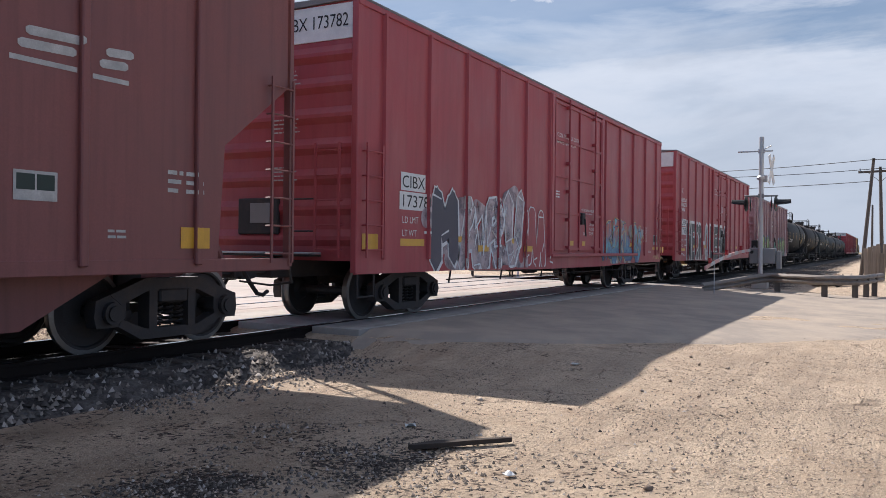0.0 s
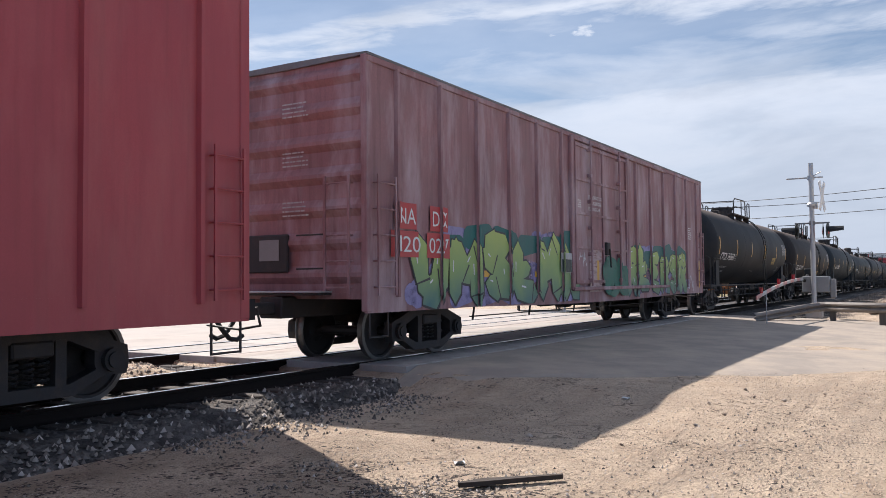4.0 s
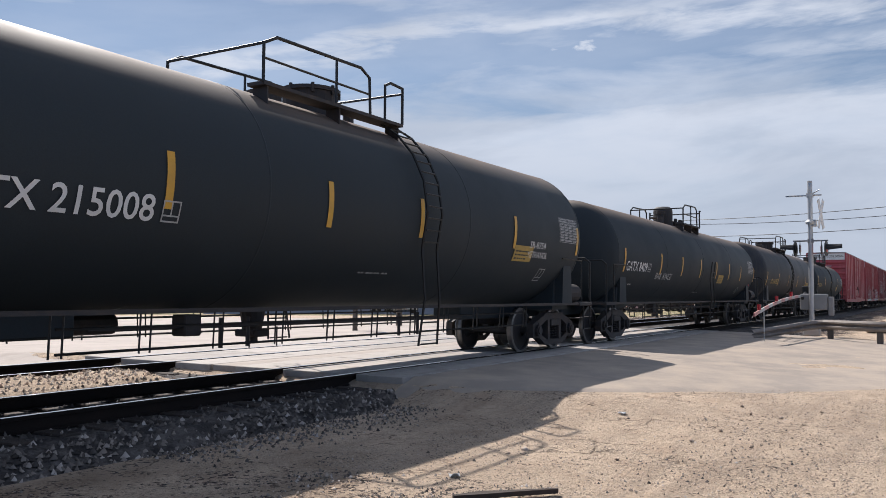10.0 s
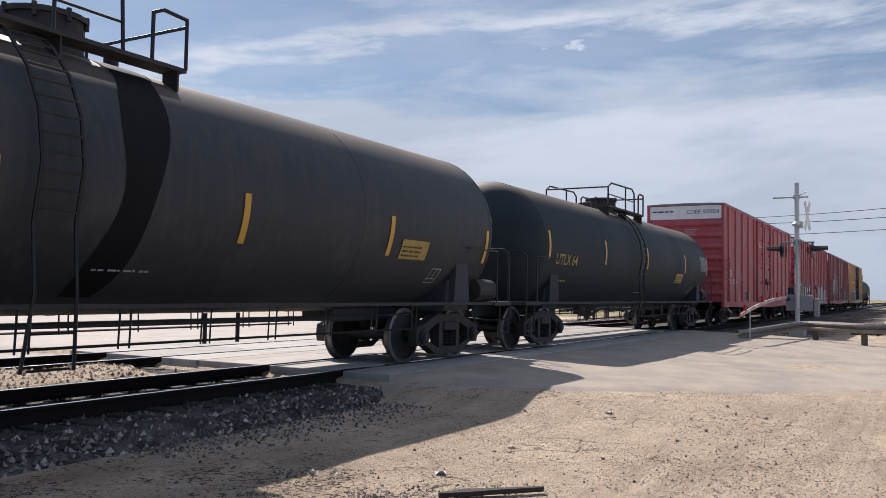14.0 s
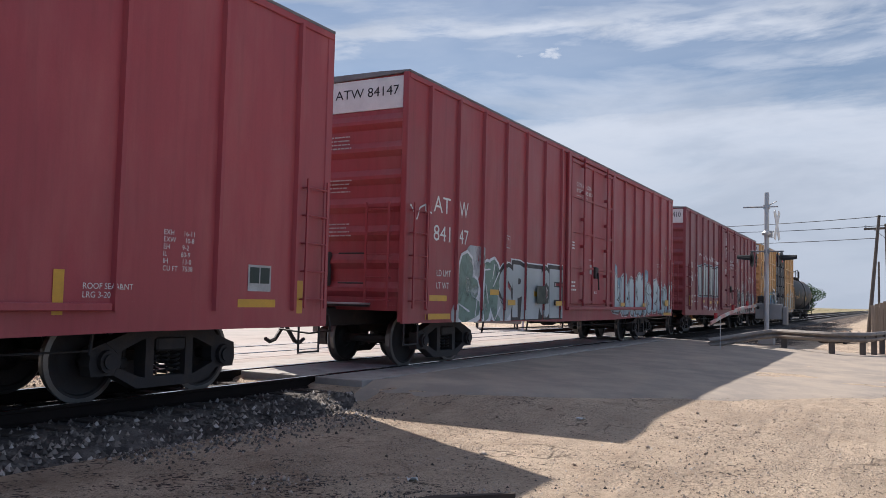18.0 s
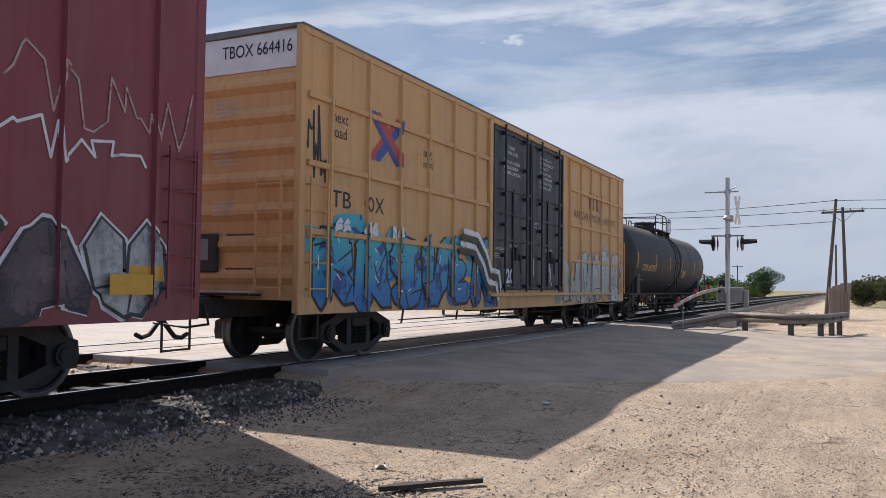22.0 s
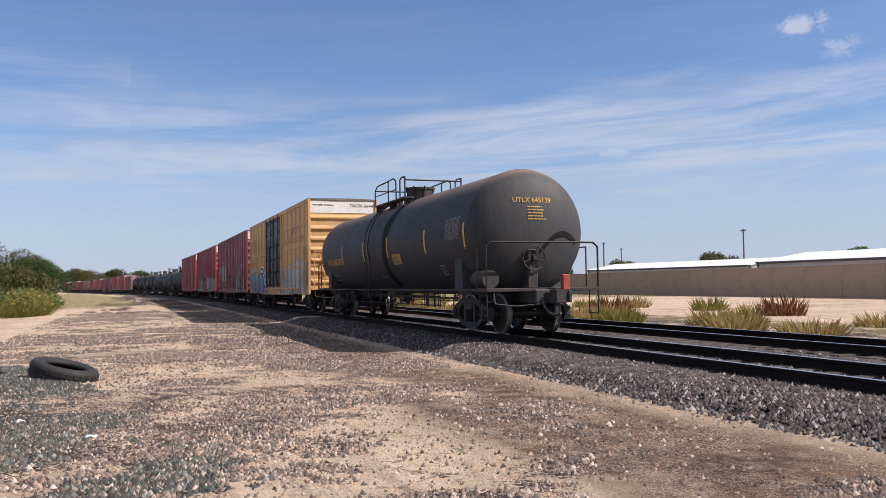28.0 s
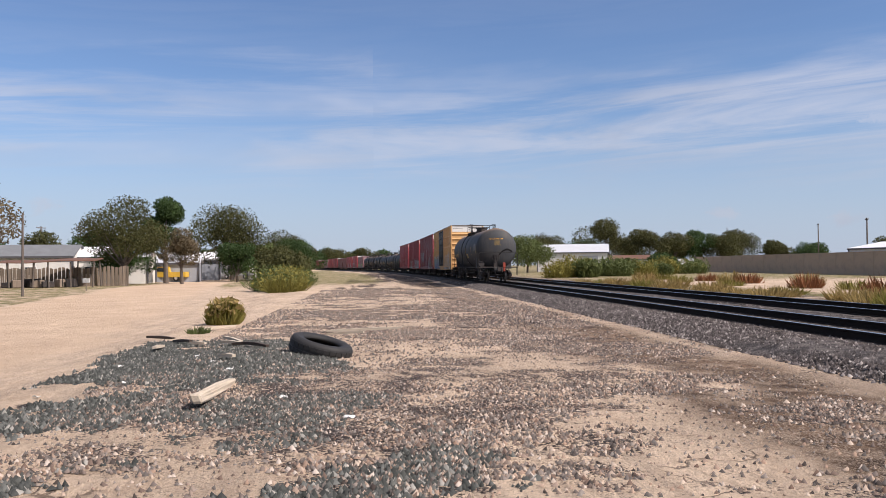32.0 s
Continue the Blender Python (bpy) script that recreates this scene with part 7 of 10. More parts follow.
def tanker_truck(x, y, z, turn, label, name="tanker_truck", tank=True):
    v = thing(name, label, "truck", "trucks on the lot", at=pose(x, y, z, 0, 0, turn))
    bm = bmesh.new()
    prism(bm, [(-2.9, 0.55), (-2.9, 1.55), (-1.35, 1.75), (-1.1, 2.75), (-0.7, 3.0), (1.3, 3.0), (1.3, 0.55)], -1.15, 1.15)
    part("cab", bm, TRUCK_WHITE, v)
    bm = bmesh.new()
    box(bm, -2.96, -2.90, -0.55, 0.55, 0.75, 1.5, bevel=0.01)
    box(bm, -3.15, -2.92, -1.2, 1.2, 0.42, 0.72, bevel=0.04)
    part("grille", bm, CHROME, v)
    bm = bmesh.new()
    prism(bm, [(-1.32, 1.82), (-1.09, 2.68), (-1.03, 2.68), (-1.26, 1.82)], -1.0, 1.0)
    part("windscreen", bm, GLASS, v)
    for s in (-1, 1):
        bm = bmesh.new()
        box(bm, -0.9, 0.2, s * 1.152, s * 1.165, 1.85, 2.6)
        part("side_window", bm, GLASS, v)
        bm = bmesh.new()
        rod(bm, (1.4, s * 0.95, 0.8), (1.4, s * 0.95, 3.5), 0.09, 8)
        part("exhaust_stack", bm, CHROME, v)
        bm = bmesh.new()
        rod(bm, (-0.2, s * 1.02, 0.72), (1.1, s * 1.02, 0.72), 0.30, 10)
        part("fuel_tank", bm, CHROME, v)
    bm = bmesh.new()
    box(bm, -2.7, 13.2 if tank else 4.6, -0.45, 0.45, 0.62, 0.95, bevel=0.02)
    part("chassis", bm, STEEL_DARK, v)
    spots = [(-2.2, -1.0), (-2.2, 1.0)]
    for xx in (2.6, 3.9) + ((11.2, 12.5) if tank else ()):
        spots += [(xx, -0.95), (xx, 0.95)]
    wheel_parts(v, spots, 0.5, 0.4)
    if tank:
        bm = bmesh.new()
        m = Matrix.Translation((7.6, 0, 1.95)) @ Matrix.Rotation(radians(90), 4, "Y")
        lathe(bm, [(0, -5.7), (0.7, -5.65), (0.95, -5.4), (1.0, -5.0), (1.0, 5.0), (0.95, 5.4), (0.7, 5.65), (0, 5.7)], m, 24)
        bmesh.ops.recalc_face_normals(bm, faces=bm.faces[:])
        t = part("tank", bm, CHROME, v, smooth=True)
        for k in range(7):
            bm = bmesh.new()
            lathe(bm, [(1.0, -4.8 + 1.6 * k), (1.04, -4.78 + 1.6 * k), (1.04, -4.70 + 1.6 * k), (1.0, -4.68 + 1.6 * k)], m, 24)
            part("tank_band", bm, STEEL_DARK, t)
        bm = bmesh.new()
        box(bm, 3.0, 12.4, -0.3, 0.3, 2.95, 3.06)
        part("catwalk", bm, GALV, v)
        bm = bmesh.new()
        box(bm, 8.0, 11.0, -1.05, 1.05, 0.75, 1.05, bevel=0.03)
        part("side_box", bm, STEEL_DARK, v)
    return v


def small_car(name, x, y, z, turn, paint, label, pickup=False):
    v = thing(name, label, "truck" if pickup else "car", at=pose(x, y, z, 0, 0, turn))
    bm = bmesh.new()
    if pickup:
        prism(bm, [(-2.6, 0.5), (-2.6, 1.05), (-1.4, 1.15), (-0.9, 1.8), (0.5, 1.8), (0.6, 1.15), (2.6, 1.15), (2.6, 0.5)], -0.95, 0.95)
    else:
        prism(bm, [(-2.25, 0.35), (-2.3, 0.62), (-2.15, 0.82), (-1.0, 0.92), (-0.35, 1.38), (0.9, 1.40), (1.6, 0.98), (2.2, 0.95), (2.3, 0.6), (2.2, 0.35)], -0.86, 0.86)
    bmesh.ops.bevel(bm, geom=bm.edges[:], offset=0.04, segments=2, affect="EDGES")
    part("body", bm, paint, v, smooth=False)
    for s in (-1, 1):
        bm = bmesh.new()
        if pickup:
            prism(bm, [(-1.2, 1.2), (-0.82, 1.7), (0.4, 1.7), (0.4, 1.2)], s * 0.955, s * 0.965)
        else:
            prism(bm, [(-0.85, 0.95), (-0.3, 1.32), (0.85, 1.34), (1.4, 0.98)], s * 0.865, s * 0.875)
        part("side_window", bm, GLASS, v)
        bm = bmesh.new()
        xx = -2.32 if not pickup else -2.62
        box(bm, xx, xx + 0.04, s * 0.5, s * 0.8, 0.62, 0.78)
        part("headlight", bm, WHITE, v)
    wheel_parts(v, [(-1.4, -0.8), (-1.4, 0.8), (1.4, -0.8), (1.4, 0.8)], 0.33 if not pickup else 0.4, 0.22)
    return v


build_panels()
build_ties()
crossing_signal()
guardrail()
utility_pole(49.99, -7.44, -0.25, 6.5, lean=(4.8, 0), arms=0, r=0.115, label="leaning grey wooden pole without a crossarm")
utility_pole(52.0, -8.45, -0.25, 6.2, lean=(-1.5, 0), arms=1, r=0.115)
utility_pole(70.0, -7.7, -0.25, 5.0, arms=0, r=0.1, label="thin wooden pole beside the track")
utility_pole(56.7, 11.05, -0.4, 7.0, lean=(1.0, 0), arms=0, label="tall bare wooden pole across the tracks")
utility_pole(55.5, 11.9, -0.4, 6.2, lean=(-4.0, 0), arms=0, r=0.1, label="slanting brace pole across the tracks")
utility_pole(29.85, 11.55, -0.2, 6.8, arms=0, r=0.14, label="plain grey pole on the far side of the road")
utility_pole(146.9, 21.5, -0.8, 7.2, arms=1)
utility_pole(180, 12, -0.8, 7.0, arms=1)
utility_pole(100, 62, -1.2, 8.5, arms=1, turn=60)
utility_pole(84, 76, -1.2, 9.5, arms=1, turn=60)
for a, b, sg in (((56.7, 10.95, 6.45), (49.9, -7.95, 6.15), 0.25), ((56.7, 10.95, 6.3), (51.9, -8.3, 5.85), 0.3), ((56.7, 11.0, 5.3), (49.95, -7.9, 5.0), 0.2), ((49.9, -7.95, 6.15), (44, -46, 6.6), 0.5), ((51.9, -8.3, 5.85), (44, -46, 6.2), 0.5),
                 ((56.7, 10.95, 6.45), (98, 62, 7.2), 0.8), ((56.7, 11.0, 5.6), (98, 62, 6.6), 0.8), ((29.85, 11.6, 5.2), (98, 62, 7.2), 0.6)):
    wire(a, b, sg)
# speed limit sign on its wooden post
sp = thing("speed_sign", "white speed limit sign on a wooden post", "road sign", at=pose(23.2, 8.9, -0.15, 0, 0, -20))
bm = bmesh.new()
rod(bm, (0, 0, -0.2), (0, 0, 3.1), 0.09, 8)
part("post", bm, POLEWOOD, sp)
bm = bmesh.new()
box(bm, -0.23, 0.23, -0.12, -0.10, 1.75, 2.5, bevel=0.005)
pl = part("plate", bm, WHITE, sp)
part("number", plain_side(letters("35", 0.36, fat=0.01, align="CENTER"), 0, 1.83, -0.124), BLACKP, pl, "black speed figures")
part("small_words", plain_side(bars(0.3, 0.2, 2, 1, 0.6), -0.15, 2.22, -0.124), BLACKP, pl)
# instrument shelter
cb = thing("equipment_shelter", "small tan metal equipment shelter on short legs", "shelter", at=pose(39.2, 9.4, -0.15, 0, 0, -62))
bm = bmesh.new()
box(bm, -1.2, 1.2, -0.95, 0.95, 0.18, 2.15, bevel=0.02)
part("body", bm, TAN_METAL, cb)
bm = bmesh.new()
for q in (-1, 1):
    prism(bm, [(-1.3, 2.14), (1.3, 2.14), (1.3, 2.18), (-1.3, 2.18)], q * 1.05, 0)
for v in bm.verts:
    v.co.z += 0.26 * (1 - abs(v.co.y) / 1.05)
part("roof", bm, ROOF_WHITE, cb)
for x in (-0.55, 0.45):
    bm = bmesh.new()
    box(bm, x - 0.36, x + 0.36, -0.985, -0.955, 0.3, 2.0, bevel=0.01)
    part("door", bm, TAN_METAL, cb)
bm = bmesh.new()
box(bm, -0.85, -0.7, -1.0, -0.985, 1.05, 1.35)
part("vent", bm, GRAB, cb)
for x, y in ((-1.0, -0.8), (1.0, -0.8), (-1.0, 0.8), (1.0, 0.8)):
    bm = bmesh.new()
    rod(bm, (x, y, -0.1), (x, y, 0.2), 0.05, 6)
    part("leg", bm, STEEL_DARK, cb)
bm = bmesh.new()
rod(bm, (37.7, 7.3, -0.3), (37.7, 7.3, 1.0), 0.06, 8)
solid("marker_post", bm, ROOF_WHITE, "short white marker post by the road", "post")
metal_shed("metal_building", 120.5, 49.5, -0.5, 16, 8.6, 4.7, 6.1, 40, SHED_WALL, "large pale metal warehouse with dark corner trim", door=True)
metal_shed("metal_building", 88, 62, -1.1, 32, 16, 4.8, 5.6, 135, SHED_WALL2, "long grey metal building behind parked trucks", door=False, windows=2)
tanker_truck(97.2, 25.5, -0.85, -22, "white tractor with a steel tank trailer parked on the lot")
tanker_truck(99.2, 38.6, -1.0, -24, "white tractor with a dark tank trailer parked far off")
tanker_truck(76.5, 43.5, -0.9, 60, "white tractor unit parked before the grey building", tank=False, name="truck")
small_car("car", 91.4, 26.9, -0.85, 25, CAR_BLUE, "dark blue car parked on the dirt lot")
small_car("pickup_truck", 84, 49, -0.95, 40, surface("rusty_truck_paint", (0.20, 0.09, 0.06), 0.6), "rusty red truck parked by the grey building", pickup=True)
# old boards and rubble beside the leaning pole
fen = thing("board_fence", "weathered upright boards of a broken fence by the pole", "fence")
for k in range(11):
    bm = bmesh.new()
    box(bm, -0.02, 0.02, -0.09, 0.09, -0.3, 1.5 + 0.25 * math.sin(k * 3.3), bevel=0.006)
    part("board", bm, OLDWOOD, fen, at=pose(46.6 + 0.32 * k, -7.75 - 0.075 * k, -0.1, 3 * math.sin(k * 2.1), 5 * math.cos(k * 1.7), 20))
rr0 = np.random.RandomState(4)
pp = np.stack([rr0.normal(39.9, 0.8, 70), rr0.normal(-6.6, 0.5, 70), rr0.uniform(-0.25, 0.1, 70)], -1)
scatter_stones("rubble_pile", pp, rr0.uniform(0.08, 0.32, 70), STONE_WARM, "heap of broken concrete and stones beside the guardrail", 9)
# greenery beyond the crossing
for k in range(24):
    d = 120 + 7.5 * k
    tree(d, 13 + 0.045 * (d - 150) + 2.8 * math.sin(k * 2.7), -0.9, 2.5 + 0.6 * math.sin(k * 1.9) + 0.006 * (d - 150), 3.4, LEAF_GREEN, 40 + k, "low leafy shrub tree beside the far tracks", leaves=900, trunk_h=0.12, size=0.34, group="shrubs along the line")
for k in range(9):
    tree(128 + 5 * k + 3 * math.sin(k), 12.5 + 1.2 * k, -0.9, 2.3 + 0.4 * math.sin(k * 2), 2.6, LEAF_GREEN, 70 + k, "low leafy shrub tree beside the far tracks", leaves=700, trunk_h=0.1, size=0.3, group="shrubs along the line")
for k in range(9):
    tree(172 + 3 * k, 50 - 5 * k + 2 * math.sin(k * 3), -1.2, 6.4 + 1.4 * math.sin(k * 1.7), 4.0, LEAF_DARK, 90 + k, "dark leafy tree behind the truck lot", leaves=1000, size=0.4, trunk_h=0.15, group="trees behind the lot")
tree(90.5, -9.8, -0.4, 2.4, 1.8, LEAF_OLIVE, 110, "round dark shrub at the end of the dirt track", leaves=1400, trunk_h=0.08, size=0.22)
for k in range(7):
    tree(150 + 22 * k, -13 - 3.0 * k, -0.5, 3.4, 4.5, LEAF_DARK if k % 2 else LEAF_OLIVE, 120 + k, "low distant tree on the horizon", leaves=700, trunk_h=0.1, size=0.45, group="distant trees")
for k in range(8):
    bush(124 + 1.6 * k, 17.5 + 1.3 * k, -0.8, 1.6, 2.2, RUSSET, 140 + k, "russet dry brush on the field", blades=260, leaves=260, group="dry brush")
# pump jack on the far field
pj = thing("pump_jack", "small dark oil pump jack on the far field", "pump jack", at=pose(165, 31, -1.0, 0, 0, 20))
bm = bmesh.new()
for s in (-1, 1):
    rod(bm, (-0.9, s * 0.8, 0), (0, s * 0.15, 3.4), 0.10, 6)
    rod(bm, (0.9, s * 0.8, 0), (0, s * 0.15, 3.4), 0.10, 6)
part("post", bm, GRAB, pj)
bm = bmesh.new()
rod(bm, (-2.6, 0, 3.0), (2.4, 0, 4.0), 0.16, 6)
prism(bm, [(2.2, 3.2), (2.7, 3.4), (2.75, 4.5), (2.3, 4.7)], -0.15, 0.15)
part("walking_beam", bm, GRAB, pj)
bm = bmesh.new()
rod(bm, (-2.4, 0.3, 1.2), (-2.5, 0.3, 3.0), 0.08, 6)
box(bm, -3.2, -1.6, -0.5, 0.5, 0, 1.2, bevel=0.05)
part("crank", bm, GRAB, pj)

# ---- behind the camera's first view: the yard side ----
wl = thing("yard_wall", "long plain tan perimeter wall beyond the tracks", "wall")
P0, P1 = Vector((-5, 39.4, 0)), Vector((-143, 47.2, 0))
n = 34
step = (P1 - P0) / n
ang = math.degrees(math.atan2(step.y, step.x))
bm = bmesh.new()
box(bm, 0, step.length - 0.02, -0.1, 0.1, -0.9, 2.25, bevel=0.01)
box(bm, 0, step.length - 0.02, -0.14, 0.14, 2.24, 2.32, bevel=0.01)
wme = mesh_of("panel", bm, WALL_TAN)
for k in range(n):
    p = P0 + step * k
    part("panel", wme, None, wl, at=pose(p.x, p.y, -0.05, 0, 0, ang))
gt = thing("white_gate", "white board gate at the end of the wall", "gate", at=pose(-146.5, 46.5, -0.4, 0, 0, -60))
for k in range(9):
    bm = bmesh.new()
    box(bm, -0.26, 0.26, -0.03, 0.03, 0, 2.2 + 0.1 * (k % 2), bevel=0.01)
    part("board", bm, ROOF_WHITE, gt, at=pose(-2.6 + 0.58 * k, 0, 0))
metal_shed("warehouse", -47, 60, -0.4, 46, 14, 3.4, 4.3, 4, SHED_WALL, "long low pale metal warehouse behind the wall", door=False, roof=ROOF_WHITE)
metal_shed("warehouse", -108, 72, -0.4, 34, 12, 3.6, 4.5, 8, SHED_WALL, "long low white-roofed building behind the wall", door=False, roof=ROOF_WHITE)
metal_shed("white_building", -171, 32, -0.4, 14, 11, 4.0, 5.6, 75, ROOF_WHITE, "white metal building with a gabled end beyond the weeds", door=True)
metal_shed("low_building", -176, 46, -0.4, 14, 8, 2.6, 3.3, 75, WHITE_SIDING, "low white outbuilding with a dark roof", door=False, windows=2, roof=ROOF_RUST)
for x, y, h in ((-128.9, 69.7, 8.6), (-176, 87.7, 10), (-239, 94.7, 12), (-236, 84, 11), (-158, 92, 9), (-98, 74, 9), (-60, 74, 9.5), (-212, 62, 10)):
    utility_pole(x, y, -0.4, h, arms=1, turn=70)
for k, (x, y, h, r, mt) in enumerate(((-185, 38.8, 11.2, 4.6, LEAF_OLIVE), (-183, 47, 8.6, 3.6, LEAF_OLIVE), (-182, 52.5, 8.2, 3.8, LEAF_OLIVE), (-184, 58.5, 8.6, 3.6, LEAF_DARK), (-182, 64, 7.2, 3.6, LEAF_OLIVE), (-193, 77, 9.0, 4.4, LEAF_OLIVE), (-190, 85, 6.0, 3.2, LEAF_OLIVE), (-186, 92, 5.6, 3.4, LEAF_DARK),
                                      (-158, 20, 6.4, 4.0, LEAF_GREEN), (-178, 16, 6.0, 4.4, LEAF_OLIVE), (-150, 88, 5.4, 3, LEAF_OLIVE), (-120, 86, 5.6, 3.4, LEAF_OLIVE), (-95, 92, 5.4, 3.2, LEAF_DARK), (-210, 30, 8, 5, LEAF_OLIVE), (-230, 44, 8, 5, LEAF_DARK), (-240, 60, 8, 5, LEAF_OLIVE))):
    tree(x, y + (4.5 if x < -180 and y < 70 else 0), -0.4, h * 1.08, r * 1.3, mt, 200 + k, "dusty green tree beyond the wall and weeds", leaves=2600, size=0.34, group="trees beyond the wall")
for k in range(26):
    t = k / 25
    bush(-93 - 30 * t + 2.5 * math.sin(k * 2.2), 11.5 + 27 * t + 2.0 * math.sin(k * 1.3), -0.4, 1.75 + 0.9 * math.sin(k * 2.1), 2.4 + 0.8 * math.sin(k * 3.7), LEAF_GREEN if k % 4 else STRAW_GREEN, 230 + k, "tall green weeds growing between the far track and the wall", blades=420, leaves=900, group="tall weeds", name="weed_clump")
bush(-116, 31.5, -0.4, 3.5, 2.4, LEAF_DARK, 260, "tall dark green weed bush near the wall", blades=500, leaves=1300, name="weed_clump")
for k in range(26):
    x = -14 - 2.0 * k + 0.8 * math.sin(k * 3.1)
    bush(x, 8.2 + 1.5 * math.sin(k * 1.7), -0.38, 0.55 + 0.3 * abs(math.sin(k * 2.9)), 1.25, STRAW if k % 6 else STRAW_GREEN, 300 + k, "dry yellow grass clump beside the far track", blades=330, group="dry grass clumps", name="grass_clump")
for k in range(18):
    bush(-20 - 3.4 * k + 1.3 * math.sin(k * 2.7), 12.5 + 5.5 * abs(math.sin(k * 1.9)), -0.4, 0.7 + 0.5 * abs(math.sin(k * 2.2)), 1.3, (STRAW, STRAW_GREEN, RUSSET)[k % 3], 330 + k, ("dry straw-coloured weed on the strip before the wall", "yellow-green weed on the strip before the wall", "russet dry weed on the strip before the wall")[k % 3], blades=260, group="weeds before the wall", name="weed_clump")
# the near side: weeds, dirt road, yard with sheds
bush(-25.7, -13.1, -0.45, 0.9, 0.62, STRAW_GREEN, 400, "yellow-green weed bush at the edge of the dirt road", blades=900, leaves=380, leaf=STRAW)
bush(-22.6, -13.2, -0.45, 0.3, 0.4, LEAF_GREEN, 401, "small green weed at the edge of the dirt road", blades=160)
for k in range(12):
    bush(-58 - 3.4 * k, -14.9 - 0.16 * k - 1.2 * abs(math.sin(k * 1.9)), -0.45, 1.25 + 0.4 * math.sin(k * 2.3), 2.3, LEAF_GREEN if k % 3 else STRAW_GREEN, 410 + k, "green weeds along the dirt road", blades=420, leaves=520, group="roadside weeds", name="weed_clump")
for k in range(16):
    x = -105 - 11 * k
    tree(x, -12.5 + 0.068 * x - 3 * abs(math.sin(k * 1.3)), -0.4, 3.4 + 1.0 * math.sin(k * 2.1) + 0.014 * (-105 - x) * -1 * -1, 3.6, LEAF_GREEN if k % 2 else LEAF_OLIVE, 430 + k, "leafy shrub tree along the curve of the line", leaves=1100, trunk_h=0.1, size=0.34, group="shrubs along the curve")
for k in range(9):
    tree(-205 - 16 * k, -30 - 5 * k + 6 * math.sin(k * 2.2), -0.4, 7.5 + 1.6 * math.sin(k * 1.7), 5.5, LEAF_OLIVE if k % 2 else LEAF_DARK, 450 + k, "distant rounded tree behind the curve", leaves=1300, trunk_h=0.2, size=0.45, group="distant trees")
tree(-58.6, -37.6, -0.4, 10.3, 3.9, LEAF_GREYBROWN, 470, "tall thin-leaved brownish tree by the yard", leaves=5200, size=0.2, balls=16)
tree(-90.5, -34.6, -0.4, 9.3, 4.4, LEAF_OLIVE, 471, "broad olive-green tree over the wooden fence", leaves=4200, size=0.2, balls=14, trunk_h=0.22)
tree(-99.0, -32.6, -0.4, 9.8, 2.8, LEAF_DARK, 472, "dark green tree behind the sheds", leaves=3000, size=0.26)
tree(-93.5, -29.6, -0.4, 6.0, 2.4, LEAF_GREYBROWN, 473, "small dusty tree beside the yellow truck", leaves=2200, size=0.2)
tree(-114.5, -27.8, -0.4, 9.3, 6.0, LEAF_OLIVE, 474, "wide spreading tree at the end of the road", leaves=4600, size=0.24, balls=16, trunk_h=0.25)
tree(-119.5, -22.5, -0.4, 3.4, 3.4, LEAF_GREEN, 475, "wide leafy tree beside the road", leaves=1900, size=0.26)
for k, (x, y, h) in enumerate(((-104, -56, 7.4), (-110, -50, 6.4), (-116, -46, 6.8), (-124, -44, 6.4), (-98, -62, 7.0), (-92, -66, 7.4))):
    tree(x, y, -0.4, h, 3.6, LEAF_OLIVE if k % 2 else LEAF_DARK, 480 + k, "leafy tree behind the white house", leaves=1700, size=0.3, group="trees behind the house")
for k in range(14):
    tree(-455 - 5 * k + 6 * math.sin(k * 1.9), -78 + 6.2 * k + 2 * math.sin(k * 2.3), -0.4, 14.5 - 0.32 * k + 1.3 * math.sin(k * 2.7), 8.5, LEAF_OLIVE if k % 3 else LEAF_DARK, 500 + k, "rounded dusty tree beyond the curve of the line", leaves=1300, trunk_h=0.12, size=0.7, group="trees beyond the curve")
for k, (x, y, h, r) in enumerate(((-104, -25.4, 4.6, 2.9), (-112, -22.0, 4.2, 3.2), (-126, -20.5, 5.6, 3.6), (-134, -23.5, 7.6, 4.2), (-96, -36.5, 5.2, 3.0), (-84, -47.5, 6.6, 3.4))):
    tree(x, y, -0.4, h, r, LEAF_OLIVE if k % 2 else LEAF_DARK, 520 + k, "leafy tree filling the yard behind the fence", leaves=2400, size=0.22, trunk_h=0.14, group="yard trees")
utility_pole(-106, -41.7, -0.4, 6.8, arms=0, r=0.12, label="bare yard pole with a small lamp")
utility_pole(-56.8, -31.2, -0.4, 5.2, arms=0, r=0.09, label="thin wooden post at the edge of the yard")
utility_pole(-150, -66, -0.4, 9, arms=1, turn=70)
utility_pole(-140, -56, -0.4, 8.5, arms=1, turn=70)
metal_shed("white_house", -98, -48.5, -0.5, 13, 7, 3.1, 4.3, 97, WHITE_SIDING, "low white house with a grey roof behind the fence", door=False, windows=3, roof=ROOF_GREY)
metal_shed("white_house", -101, -39.6, -0.5, 9.5, 6, 3.0, 4.1, 97, WHITE_SIDING, "low white house with a bright metal roof", door=False, windows=1, roof=ROOF_WHITE)
metal_shed("yard_shed", -108, -33.2, -0.45, 5, 4, 2.3, 2.9, 97, SHED_WALL2, "small grey sheet-metal shed beside the road", door=False)
metal_shed("yard_house", -124, -34.5, -0.45, 7, 6, 2.8, 3.8, 97, SHED_WALL2, "grey cottage with a pale roof under the trees", door=False, windows=2, roof=ROOF_WHITE)
metal_shed("far_house", -128, -29.5, -0.45, 9, 6, 2.2, 3.2, 60, WHITE_SIDING, "distant white house under the trees", door=False, windows=3, roof=ROOF_RUST)
